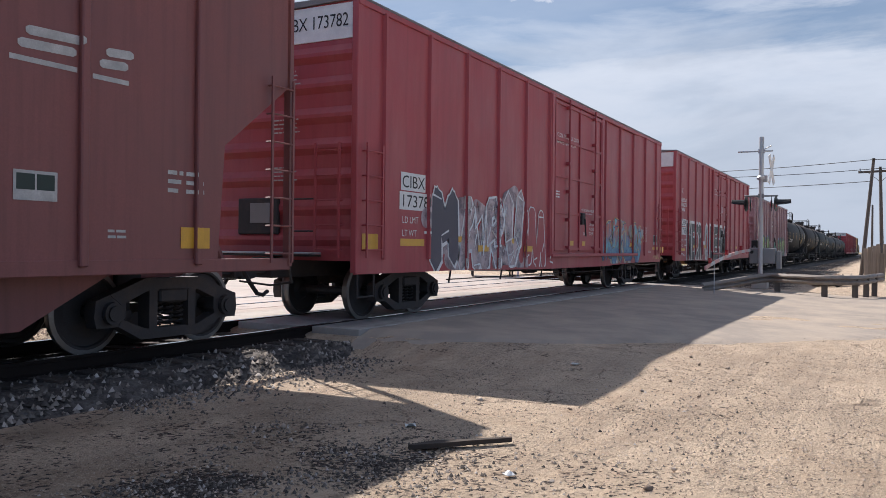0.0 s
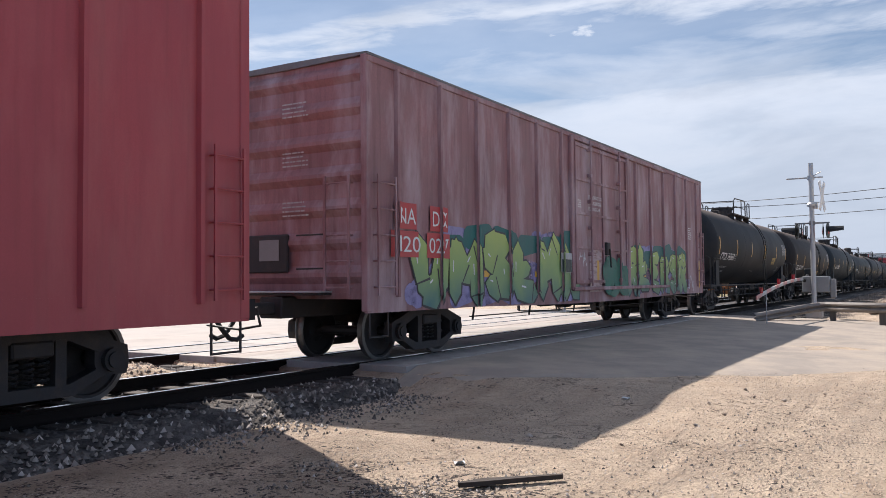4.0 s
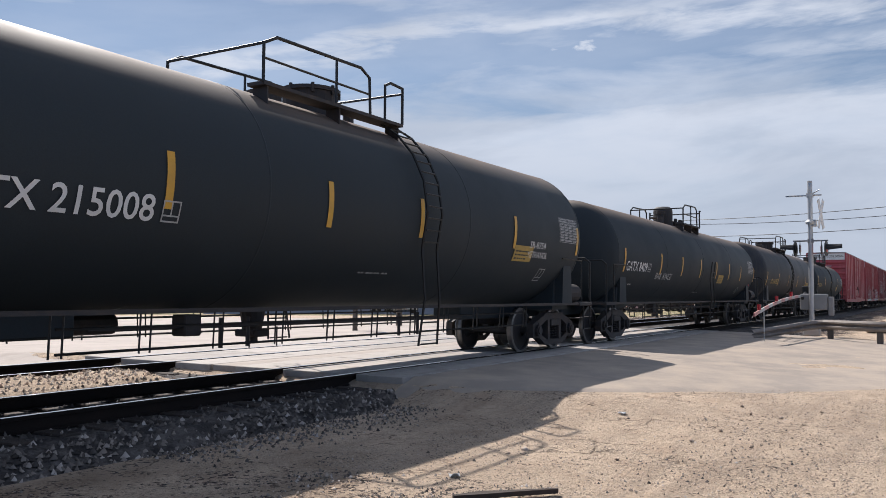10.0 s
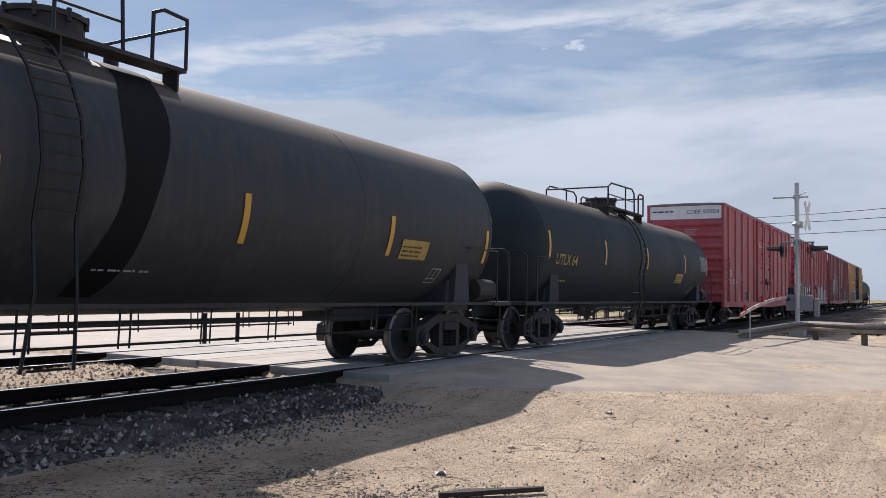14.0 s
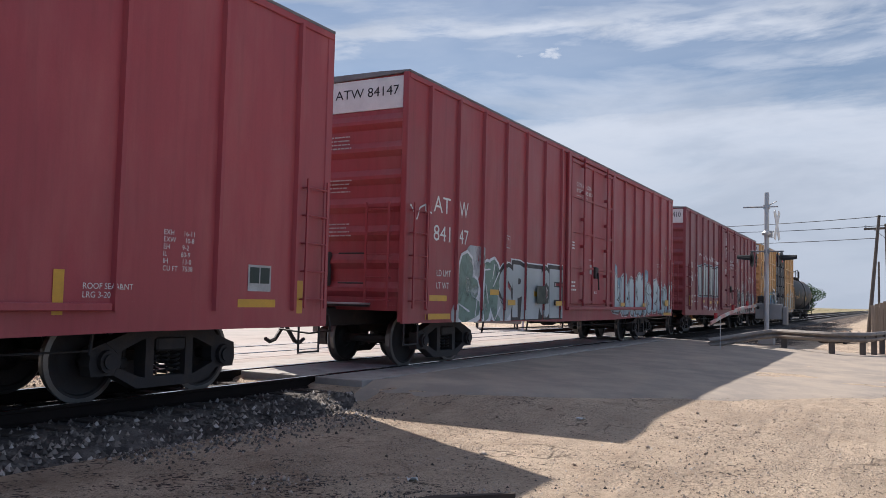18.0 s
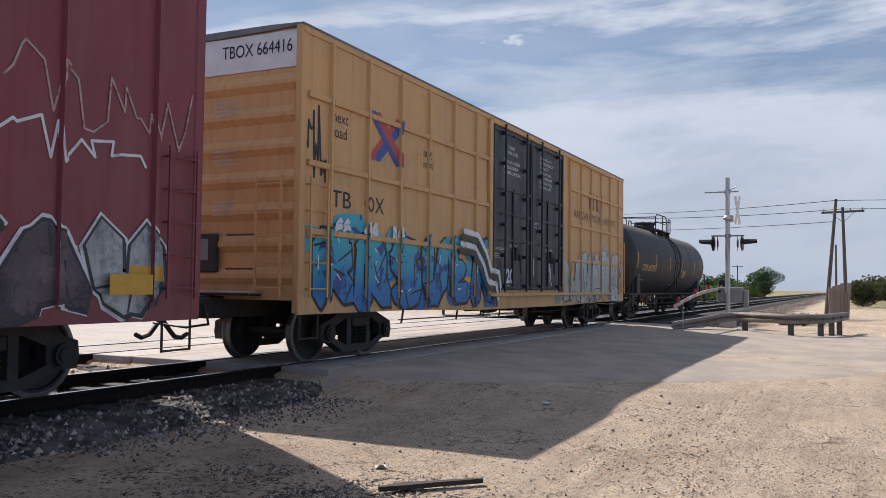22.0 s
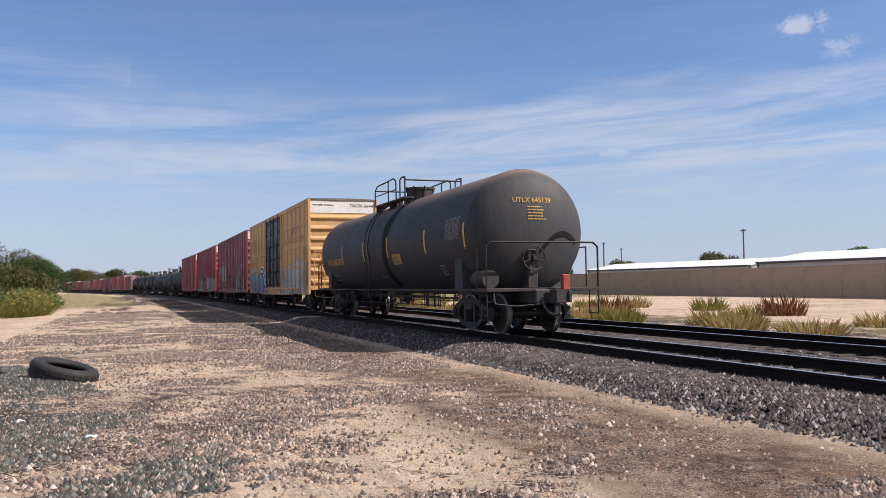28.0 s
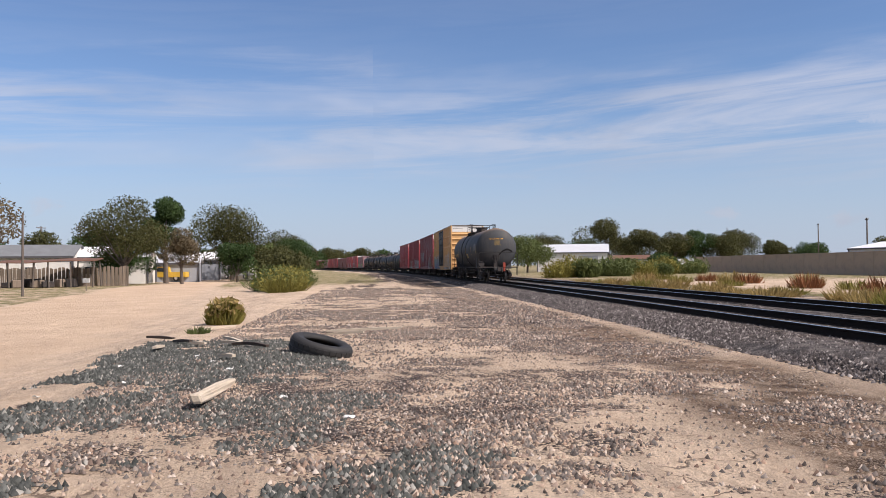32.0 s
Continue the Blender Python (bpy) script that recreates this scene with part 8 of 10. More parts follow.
# open shed with a rusty roof
cp = thing("carport", "open lean-to with a rusty sheet roof on crooked posts", "carport", at=pose(-83.6, -39.6, -0.45, 0, 0, 97))
bm = bmesh.new()
box(bm, -4.4, 4.4, -2.2, 2.2, 2.42, 2.5, bevel=0.01)
bmesh.ops.bisect_plane(bm, geom=bm.verts[:] + bm.edges[:] + bm.faces[:], plane_co=(1.5, 0, 0), plane_no=(1, 0, 0))
bmesh.ops.bisect_plane(bm, geom=bm.verts[:] + bm.edges[:] + bm.faces[:], plane_co=(-1.5, 0, 0), plane_no=(1, 0, 0))
for v in bm.verts:
    v.co.z += 0.12 * math.sin(v.co.x * 0.6) + 0.06 * v.co.y
part("roof", bm, ROOF_RUST, cp)
for k, (x, y) in enumerate(((-4.2, -2), (-3.0, -2), (-1.0, -2), (0.4, -2), (2.3, -2), (4.2, -2), (-4.2, 2), (-2, 2), (2, 2), (4.2, 2))):
    bm = bmesh.new()
    rod(bm, (x, y, -0.1), (x + 0.15 * math.sin(k * 4), y, 2.42 + 0.05 * y), 0.07, 7)
    part("post", bm, POLEWOOD, cp)
for k in range(7):
    bm = bmesh.new()
    box(bm, -0.5, 0.5, -0.4, 0.4, 0, 0.5 + 0.3 * abs(math.sin(k * 2.3)), bevel=0.05)
    solid("scrap_crate", bm, OLDWOOD if k % 2 else STEEL_DARK, "old crate of scrap stored under the lean-to", "crate", "scrap under the lean-to", at=pose(-82.6 + 0.5 * math.sin(k * 2.0), -43.0 + 0.95 * k, -0.5, 0, 0, 30 * k))
wf = thing("plank_fence", "weathered grey plank fence of uneven boards", "fence")
A, B = Vector((-86.9, -46.0, 0)), Vector((-86.3, -33.2, 0))
for k in range(66):
    t = k / 65
    p = A.lerp(B, t)
    bm = bmesh.new()
    box(bm, -0.088, 0.088, -0.015, 0.015, -0.1, 1.75 + 0.08 * math.sin(k * 7.1) + (0.1 if k > 52 else 0), bevel=0.006)
    part("board", bm, OLDWOOD, wf, at=pose(p.x, p.y, -0.45, 0, 1.2 * math.sin(k * 3.1), 87 + 2 * math.sin(k * 2)))
for k in range(6):
    p = A.lerp(B, k / 5) + Vector((-0.1, -0.1, 0))
    bm = bmesh.new()
    rod(bm, (0, 0, -0.1), (0, 0, 1.9), 0.06, 6)
    part("fence_post", bm, POLEWOOD, wf, at=pose(p.x, p.y, -0.45))
small_car("pickup_truck", -106.5, -34.2, -0.42, 80, PICKUP_YEL, "yellow flatbed truck parked behind the fence", pickup=True)
small_car("car", -124.5, -28.6, -0.42, 75, CAR_SILVER, "silver sedan parked at the end of the dirt road")
sg = thing("yard_sign", "small white board on a stake by the road", "sign", at=pose(-67.6, -30.9, -0.48, 0, 0, 70))
bm = bmesh.new()
rod(bm, (0, 0, 0), (0, 0, 0.75), 0.03, 6)
part("stake", bm, POLEWOOD, sg)
bm = bmesh.new()
box(bm, -0.32, 0.32, -0.02, 0.02, 0.62, 0.95, bevel=0.005)
part("board", bm, WHITE, sg)

# ---- litter and loose things on the ground ----
def lying(bm, name, mat, label, cat, x, y, dz=0.0, turn=0, tilt=0, roll=0):
    z = float(ground_z(np.array(x), np.array(y))) + dz
    return solid(name, bm, mat, label, cat, at=pose(x, y, z, tilt, roll, turn))


ty = thing("tyre", "worn black tyre lying tilted on the gravel", "tyre", at=pose(-16.3, -9.85, -0.22, -15, 5, 0))
bm = bmesh.new()
lathe(bm, [(0.30, -0.10), (0.36, -0.145), (0.46, -0.155), (0.515, -0.13), (0.53, -0.09), (0.53, 0.09), (0.515, 0.13), (0.46, 0.155), (0.36, 0.145), (0.30, 0.10), (0.34, 0.06), (0.45, 0.11), (0.49, 0.0), (0.45, -0.11), (0.34, -0.06), (0.30, -0.10)], Matrix(), 40)
bmesh.ops.recalc_face_normals(bm, faces=bm.faces[:])
tc_ = part("carcass", bm, RUBBER, ty, smooth=True)
bm = bmesh.new()
box(bm, 0.522, 0.541, -0.05, 0.05, -0.085, -0.02)
box(bm, 0.522, 0.541, -0.05, 0.05, 0.02, 0.085)
blk = mesh_of("tread_block", bm, RUBBER)
for k in range(30):
    part("tread_block", blk, None, tc_, at=pose(0, 0, 0, 0, 0, 12 * k))
DRY = surface("bleached_wood", (0.50, 0.43, 0.34), 0.9, vary=0.25, scale=5, fine=40, bump=0.4, stretch=(0.6, 6, 6))
DARKSTICK = surface("dark_rotten_wood", (0.05, 0.036, 0.028), 0.9, vary=0.3, scale=5, fine=40, bump=0.4)
bm = bmesh.new()
box(bm, -0.95, 0.95, -0.06, 0.06, 0, 0.10, bevel=0.02)
bmesh.ops.subdivide_edges(bm, edges=bm.edges[:], cuts=2)
for v in bm.verts:
    v.co += Vector((0.02 * math.sin(v.co.x * 31), 0.02 * math.sin(v.co.x * 9 + v.co.z * 20), 0.02 * math.sin(v.co.x * 13)))
lying(bm, "broken_timber", DRY, "bleached broken timber lying on the gravel", "timber", -11.9, -10.79, 0.03, -2, 0, -3)
for k, (x, y, L, tn, mt) in enumerate(((-18.45, -11.45, 0.55, 70, DARKSTICK), (-18.15, -11.2, 0.75, 43, DARKSTICK), (-19.7, -11.9, 1.0, 30, DRY), (-18.9, -11.8, 0.65, 45, DRY), (-18.3, -13.05, 0.9, 4, DRY), (-19.57, -12.9, 0.9, 34, DARKSTICK), (-23.4, -12.9, 1.05, 134, DRY), (-18.9, -12.45, 0.4, 60, DRY), (-20.6, -13.6, 0.7, 65, DARKSTICK), (-15.0, -11.2, 0.3, 55, DRY), (-22.0, -9.2, 1.8, 85, DRY), (-21.0, -9.6, 0.9, 70, DRY))):
    bm = bmesh.new()
    prism(bm, [(-L / 2, 0), (L / 2, 0.02), (L / 2, 0.06), (0, 0.07), (-L / 2, 0.045)], -0.035, 0.035)
    lying(bm, "broken_board", mt, "splintered board lying on the gravel" if mt is DRY else "dark splintered board lying on the gravel", "board", x, y, 0.05, tn, 0, 3 * math.sin(k))
for k, (x, y) in enumerate(((-16.3, -11.9), (-14.9, -11.4), (-14.0, -11.0), (-13.2, -12.2), (-12.4, -13.0), (-11.8, -10.0), (-10.6, -9.2), (-15.4, -12.9), (5.03, -6.42), (3.2, -4.9), (6.0, -5.1), (9.9, -5.2), (2.4, -5.7))):
    bm = bmesh.new()
    r = random.Random(k)
    s = 0.03 + 0.025 * r.random()
    g = bmesh.ops.create_grid(bm, x_segments=4, y_segments=3, size=s)
    for v in bm.verts:
        v.co.z = 0.025 + 0.025 * math.sin(v.co.x * 50 + k) * math.cos(v.co.y * 45)
    bmesh.ops.solidify(bm, geom=bm.faces[:], thickness=0.004)
    lying(bm, "paper_scrap", WHITE, "crumpled white paper scrap on the ground", "litter", x, y, 0.0, 40 * k)
bm = bmesh.new()
pts_ = [(-0.42, 0.0), (-0.2, 0.06), (0.05, 0.03), (0.42, 0.0), (0.40, -0.035), (0.05, -0.03), (-0.2, -0.04), (-0.42, -0.03)]
va = [bm.verts.new((x, y, 0)) for x, y in pts_]
f = bm.faces.new(va)
r = bmesh.ops.extrude_face_region(bm, geom=[f])
for v in [g for g in r["geom"] if isinstance(g, bmesh.types.BMVert)]:
    v.co.z += 0.035
bmesh.ops.recalc_face_normals(bm, faces=bm.faces[:])
lying(bm, "splintered_plank", DARKSTICK, "dark splintered plank lying on the sandy ground", "plank", 5.6, -5.78, 0.02, -42)
bm = bmesh.new()
bmesh.ops.create_grid(bm, x_segments=7, y_segments=5, size=0.29)
for v in bm.verts:
    v.co.z = 0.08 + 0.10 * math.sin(v.co.x * 9 + 1) * math.cos(v.co.y * 8) + 0.25 * max(0, 0.3 - v.co.length)
bmesh.ops.solidify(bm, geom=bm.faces[:], thickness=0.006)
lying(bm, "torn_bag", WHITE, "torn white plastic bag caught at the foot of the ballast", "litter", -5.35, -2.6, 0.06, 30)
rr0 = np.random.RandomState(14)
pp = np.stack([rr0.uniform(2, 12, 26), rr0.uniform(-7.5, -4.2, 26), np.zeros(26)], -1)
pp[:, 2] = ground_z(pp[:, 0], pp[:, 1]) + 0.015
scatter_stones("loose_rocks", pp, rr0.uniform(0.022, 0.05, 26), GRIT, "fist-sized brown rocks lying on the sandy ground", 19)

# ---- lettering, markings and spray paint on the cars ----
def capsule(bm, p, q, r, lift, k=5):
    p, q = Vector((p[0], p[1])), Vector((q[0], q[1]))
    d = (q - p)
    a0 = math.atan2(d.y, d.x)
    vs = []
    for c, s in ((q, -90), (p, 90)):
        for i in range(k + 1):
            a = a0 + radians(s + 180 * i / k)
            vs.append(bm.verts.new((c.x + r * math.cos(a), c.y + r * math.sin(a), lift)))
    return bm.faces.new(vs)


SKELETONS = (
    (((0.15, 0.0), (0.22, 1.0)), ((0.2, 0.95), (0.7, 1.0), (0.85, 0.72), (0.62, 0.5), (0.25, 0.48)), ((0.5, 0.48), (0.9, 0.0))),
    (((0.85, 0.92), (0.35, 1.0), (0.12, 0.74), (0.4, 0.54), (0.8, 0.46), (0.85, 0.16), (0.5, 0.0), (0.08, 0.1))),
    (((0.15, 1.0), (0.18, 0.1), (0.85, 0.04)), ((0.18, 0.52), (0.6, 0.6))),
    (((0.1, 0.0), (0.42, 1.0), (0.55, 0.97), (0.9, 0.0)), ((0.28, 0.36), (0.75, 0.34))),
    (((0.14, 0.95), (0.2, 0.25), (0.48, 0.0), (0.8, 0.22), (0.86, 1.0)),),
    (((0.2, 0.0), (0.16, 1.0)), ((0.2, 0.5), (0.85, 1.0)), ((0.36, 0.58), (0.9, 0.0))),
    (((0.85, 1.0), (0.2, 0.95), (0.16, 0.05), (0.86, 0.0)), ((0.18, 0.52), (0.72, 0.5))),
    (((0.1, 0.0), (0.14, 1.0), (0.5, 0.45), (0.84, 1.0), (0.9, 0.0)),),
)


def glyph_strokes(rr, x0, x1, z0, z1):
    """Strokes of one sprayed letter shape, bent to fill its cell."""
    w, h = x1 - x0, z1 - z0
    lines = SKELETONS[rr.randrange(len(SKELETONS))]
    if not isinstance(lines[0][0], tuple):
        lines = (lines,)
    lean, out = rr.uniform(-0.16, 0.16), []
    for pts in lines:
        q = [(x0 + w * (px + rr.uniform(-0.05, 0.05) + lean * (pz - 0.5)), z0 + h * (pz + rr.uniform(-0.05, 0.06))) for px, pz in pts]
        out += list(zip(q, q[1:]))
    return out


def taper(bm, p, q, r0, r1, lift, k=5):
    """A stroke that is thicker at one end."""
    a0 = math.atan2(q[1] - p[1], q[0] - p[0])
    vs = []
    for c, r, s in ((q, r1, -90), (p, r0, 90)):
        for i in range(k + 1):
            a = a0 + radians(s + 180 * i / k)
            vs.append(bm.verts.new((c[0] + r * math.cos(a), c[1] + r * math.sin(a), lift)))
    bm.faces.new(vs)
    return vs[0]


def joined(bm, firsts):
    """Ties the strokes of one shape together with slivers that lie inside it."""
    for u, v in zip(firsts, firsts[1:]):
        bm.faces.new((u, v, bm.verts.new(((u.co + v.co) / 2) + Vector((0.002, 0.002, 0)))))


def spray(car, spans, x0, x1, z0, z1, n, fill, outline, seed, thick=0.10, rim=0.045, cloud=None, shine=None, depth=0.055, label="sprayed letters", glow=None, shade=None, ends=5, top_cloud=None):
    """A row of sprayed letters: a halo, an outer glow, an outline and the fills, one over the other, lying on panels and ribs."""
    rr = random.Random(seed)
    cw = (x1 - x0) / n
    step = 0.00016
    lift, parent = 0.009, None
    glyphs = []
    for i in range(n):
        a, b = x0 + cw * i - 0.02, x0 + cw * (i + 1) + 0.03
        top = z1 + rr.uniform(-0.14, 0.06) * (z1 - z0)
        bot = z0 + rr.uniform(-0.02, 0.08) * (z1 - z0)
        st = glyph_strokes(rr, a + thick * 0.6, b - thick * 0.6, bot + thick, top - thick)
        glyphs.append([(p, q, thick * rr.uniform(0.85, 1.45), thick * rr.uniform(0.7, 1.25)) for p, q in st])

    def put(name, bm, mat, add, lab=""):
        nonlocal lift, parent
        obj = part("graffiti" if parent is None else name, lay(bm, spans, depth, lift), mat, parent or car, label if parent is None else lab)
        parent = parent or obj
        lift += add

    if cloud:
        bm, firsts = bmesh.new(), []
        for k in range(n * 4):
            cx, cz = x0 + (x1 - x0) * (k + 0.5) / (n * 4) + rr.uniform(-0.1, 0.1), rr.uniform(z0 + 0.1, z1 - 0.05)
            firsts.append(taper(bm, (cx - 0.2 * cw, cz), (cx + 0.25 * cw, cz + rr.uniform(-0.1, 0.18)), rr.uniform(0.16, 0.28), rr.uniform(0.12, 0.24), step * k, 7))
        joined(bm, firsts)
        put("halo", bm, cloud, step * n * 4 + 0.001)
    if top_cloud:
        bm, firsts = bmesh.new(), []
        for k in range(n):
            cx, cz = x0 + 0.6 + (x1 - x0 - 0.6) * (k + 0.5) / n, z1 - rr.uniform(0.08, 0.34)
            firsts.append(taper(bm, (cx - 0.3 * cw, cz), (cx + 0.3 * cw, cz + rr.uniform(-0.06, 0.12)), rr.uniform(0.18, 0.30), rr.uniform(0.14, 0.26), step * k, 9))
        joined(bm, firsts)
        put("halo", bm, top_cloud, step * n + 0.001)
    passes = ([("glow", glow, rim * 2.0)] if glow else []) + [("letter_outline", outline, rim)]
    for name, mat, grow in passes:
        bm, firsts = bmesh.new(), []
        for g in glyphs:
            for p, q, r0, r1 in g:
                firsts.append(taper(bm, p, q, r0 + grow, r1 + grow, step * len(firsts), ends))
                if name == "letter_outline":
                    taper(bm, (p[0] + rim * 0.9, p[1] - rim * 0.9), (q[0] + rim * 0.9, q[1] - rim * 0.9), r0 + rim * 0.5, r1 + rim * 0.5, step * len(firsts), ends)
        joined(bm, firsts)
        put(name, bm, mat, step * len(firsts) + 0.001)
    more = 0
    for i, g in enumerate(glyphs):
        bm, firsts = bmesh.new(), []
        for p, q, r0, r1 in g:
            firsts.append(taper(bm, p, q, r0, r1, step * len(firsts), ends))
        joined(bm, firsts)
        more = max(more, step * len(firsts) + 0.001)
        part("letter", lay(bm, spans, depth, lift), shade if shade and rr.random() < 0.35 else fill, parent)
    lift += more
    bm, s = bmesh.new(), bmesh.new()
    fa, fb = [], []
    for g in glyphs:
        for p, q, r0, r1 in g:
            if rr.random() < 0.55:
                # dark seam where one stroke passes over another
                mx, mz, r = q[0], q[1], max(r0, r1)
                d = math.atan2(q[1] - p[1], q[0] - p[0]) + math.pi / 2 + rr.uniform(-0.4, 0.4)
                fa.append(taper(bm, (mx - 0.8 * r * math.cos(d), mz - 0.8 * r * math.sin(d)), (mx + 0.8 * r * math.cos(d), mz + 0.8 * r * math.sin(d)), 0.012, 0.02, step * len(fa), 3))
            if shine and rr.random() < 0.6:
                m = ((p[0] * 0.6 + q[0] * 0.4) - r0 * 0.4, (p[1] * 0.6 + q[1] * 0.4) + r0 * 0.4)
                fb.append(taper(s, m, (m[0] + (q[0] - p[0]) * 0.25, m[1] + (q[1] - p[1]) * 0.25), 0.018, 0.012, step * len(fb), 3))
    if bm.verts:
        part("seam_strokes", lay(bm, spans, depth, lift), outline, parent)
    if s.verts:
        part("highlight", lay(s, spans, depth, lift + 0.001), shine, parent)


def lay(bm, spans, depth, lift, x0=0.0, z0=0.0):
    """Lays flat shapes over the panels and ribs, keeping each piece's own lift."""
    for v in bm.verts:
        v.co.x += x0
    if not bm.verts:
        return bm
    if min(v.co.y for v in bm.verts) + z0 < 0.80:
        bmesh.ops.bisect_plane(bm, geom=bm.verts[:] + bm.edges[:] + bm.faces[:], plane_co=(0, 0.80 - z0, 0), plane_no=(0, -1, 0), clear_outer=True)
        if not bm.verts:
            return bm
    lo, hi = min(v.co.x for v in bm.verts), max(v.co.x for v in bm.verts)
    cuts, at = [], lo - 0.01
    for a, b in sorted(spans):
        if b < lo or a > hi:
            continue
        cuts += [(at, a, 0.0), (a, b, depth)]
        at = b
    cuts.append((at, hi + 0.01, 0.0))
    out, tmp = bmesh.new(), bpy.data.meshes.new("t")
    for a, b, d in cuts:
        c = bm.copy()
        for px, nx in ((a, -1), (b, 1)):
            bmesh.ops.bisect_plane(c, geom=c.verts[:] + c.edges[:] + c.faces[:], plane_co=(px, 0, 0), plane_no=(nx, 0, 0), clear_outer=True)
        for v in c.verts:
            v.co = Vector((v.co.x, -W - d - lift - v.co.z, v.co.y + z0))
        c.to_mesh(tmp)
        c.free()
        out.from_mesh(tmp)
    bpy.data.meshes.remove(tmp)
    bm.free()
    return out


def throw_up(car, spans, text, x0, x1, z0, z1, coats, seed, label, depth=0.055):
    """Fat sprayed letters of a word that can be read: coats of (name, paint, fatness) laid one over the other, each letter bent to its own cell."""
    rr = random.Random(seed)
    cw, parent, lift = (x1 - x0) / len(text), None, 0.010
    cells = []
    for i, ch in enumerate(text):
        lean = rr.uniform(-0.12, 0.12)
        cells.append((ch, x0 + cw * i - 0.05, cw + 0.12, z0 + rr.uniform(-0.02, 0.05), z1 + rr.uniform(-0.12, 0.05), lean))
    for name, mat, fat in coats:
        for ch, a, w, b0, b1, lean in cells:
            plain = letters(ch, 1.0)
            xs, ys = [v.co.x for v in plain.verts], [v.co.y for v in plain.verts]
            lo_x, hi_x, lo_y, hi_y = min(xs), max(xs), min(ys), max(ys)
            plain.free()
            bm = letters(ch, 1.0, fat=fat)
            for v in bm.verts:
                u, t = (v.co.x - lo_x) / max(0.12, hi_x - lo_x), (v.co.y - lo_y) / (hi_y - lo_y)
                swell = 0.05 * math.sin(3.1 * t + seed)
                v.co = Vector((a + w * (0.16 + 0.68 * u + lean * (t - 0.5) + swell), b0 + (b1 - b0) * (0.10 + 0.80 * t), 0))
            obj = part("graffiti" if parent is None else name, lay(bm, spans, depth, lift), mat, parent or car, label if parent is None else "")
            parent = parent or obj
            lift += 0.0002
        lift += 0.0016


def word(car, spans, text, x, z, height, mat, lift=0.004, name="lettering", label="", wide=None, **kw):
    bm = letters(text, height / 0.69, **kw)
    if wide and bm.verts:
        xs = [v.co.x for v in bm.verts]
        f = wide / max(1e-3, max(xs) - min(xs))
        for v in bm.verts:
            v.co.x *= f
    for v in bm.verts:
        v.co.z = 0
    return part(name, lay(bm, spans, 0.055, lift, x, z), mat, car, label)


def plate(car, spans, x0, x1, z0, z1, mat, lift=0.0035, name="marking_plate", label=""):
    return part(name, lay(rect(x0, x1, z0, z1), spans, 0.055, lift), mat, car, label)


def small_print(car, spans, x, z, w, h, rows, mat=None, seed=1, lift=0.004, cols=1):
    return part("small_print", lay(bars(w, h, rows, cols, 0.5, seed), spans, 0.055, lift, x, z), mat or WHITE_DIM, car)


def scribble(car, spans, x, z, w, h, n, mat, seed, r=0.014, lift=0.0045):
    rr = random.Random(seed)
    bm, firsts = bmesh.new(), []
    px, pz = x, z + h / 2
    for k in range(n):
        qx = x + w * (k + 1) / n + rr.uniform(-0.5, 0.5) * w / n * 1.6
        qz = z + rr.uniform(0, h)
        firsts.append(capsule(bm, (px, pz), (qx, qz), r, 0.0002 * k, 3).verts[0])
        px, pz = qx, qz
    joined(bm, firsts)
    return part("paint_tag", lay(bm, spans, 0.055, lift), mat, car)


def on_end(bm, s, hl, y0, z0, out=0.0):
    """Lays a flat bmesh on a car's end: s -1 the front, +1 the rear."""
    for v in bm.verts:
        v.co = Vector((s * (hl + out), y0 + s * v.co.x, z0 + v.co.y))
    return bm


def car_end_text(car, s, hl, text, y0, z0, h, mat, out, wide=1.3):
    bm = letters(text, h / 0.69)
    f = wide / max(v.co.x for v in bm.verts)
    for v in bm.verts:
        v.co.x *= f
    y0 = -W + 0.2 + wide if s < 0 else y0
    return part("end_lettering", on_end(bm, s, hl, y0, z0, out), mat, car)


def defect_card(car, spans, x, z, w=0.5, h=0.42):
    plate(car, spans, x, x + w, z, z + h, WHITE_DIM, 0.004, "record_card")
    plate(car, spans, x + 0.03, x + w / 2 - 0.01, z + 0.10, z + h - 0.03, DARKGREEN_CARD, 0.006, "record_card")
    plate(car, spans, x + w / 2 + 0.01, x + w - 0.03, z + 0.10, z + h - 0.03, DARKGREEN_CARD, 0.006, "record_card")


def boxcar_common(car, spans, hl, door, seed, strips=True):
    d0, d1 = door
    for s in (-1, 1):
        for k in range(3):
            part("end_small_print", on_end(bars(0.55, 0.26, 4, 1, 0.34, seed + k), s, hl, -s * 0.3 - 0.3, 2.2 + 0.75 * k, 0.03), WHITE_DIM, car)
    for x in (-hl + 3.3, -hl + 5.6, d1 + 1.2, d1 + 3.0) if strips else ():
        plate(car, spans, x, x + 0.42, 1.32, 1.43, YEL_MARK, 0.016, "reflector_strip", "yellow reflective strip")


def load_lines(car, spans, x, z):
    word(car, spans, "LD LMT", x, z, 0.11, WHITE)
    word(car, spans, "LT WT", x, z - 0.22, 0.11, WHITE)
    small_print(car, spans, x + 0.75, z, 0.5, 0.10, 1, WHITE, 3)
    small_print(car, spans, x + 0.75, z - 0.22, 0.5, 0.10, 1, WHITE, 4)


DOOR_Y = 0.041    # how far the doors' faces stand proud


def door_words(car, text, x, z, h, mat=None, line=1.15):
    return part("door_lettering", lay(letters(text, h / 0.69, line=line), [], 0.055, DOOR_Y, x, z), mat or WHITE, car)


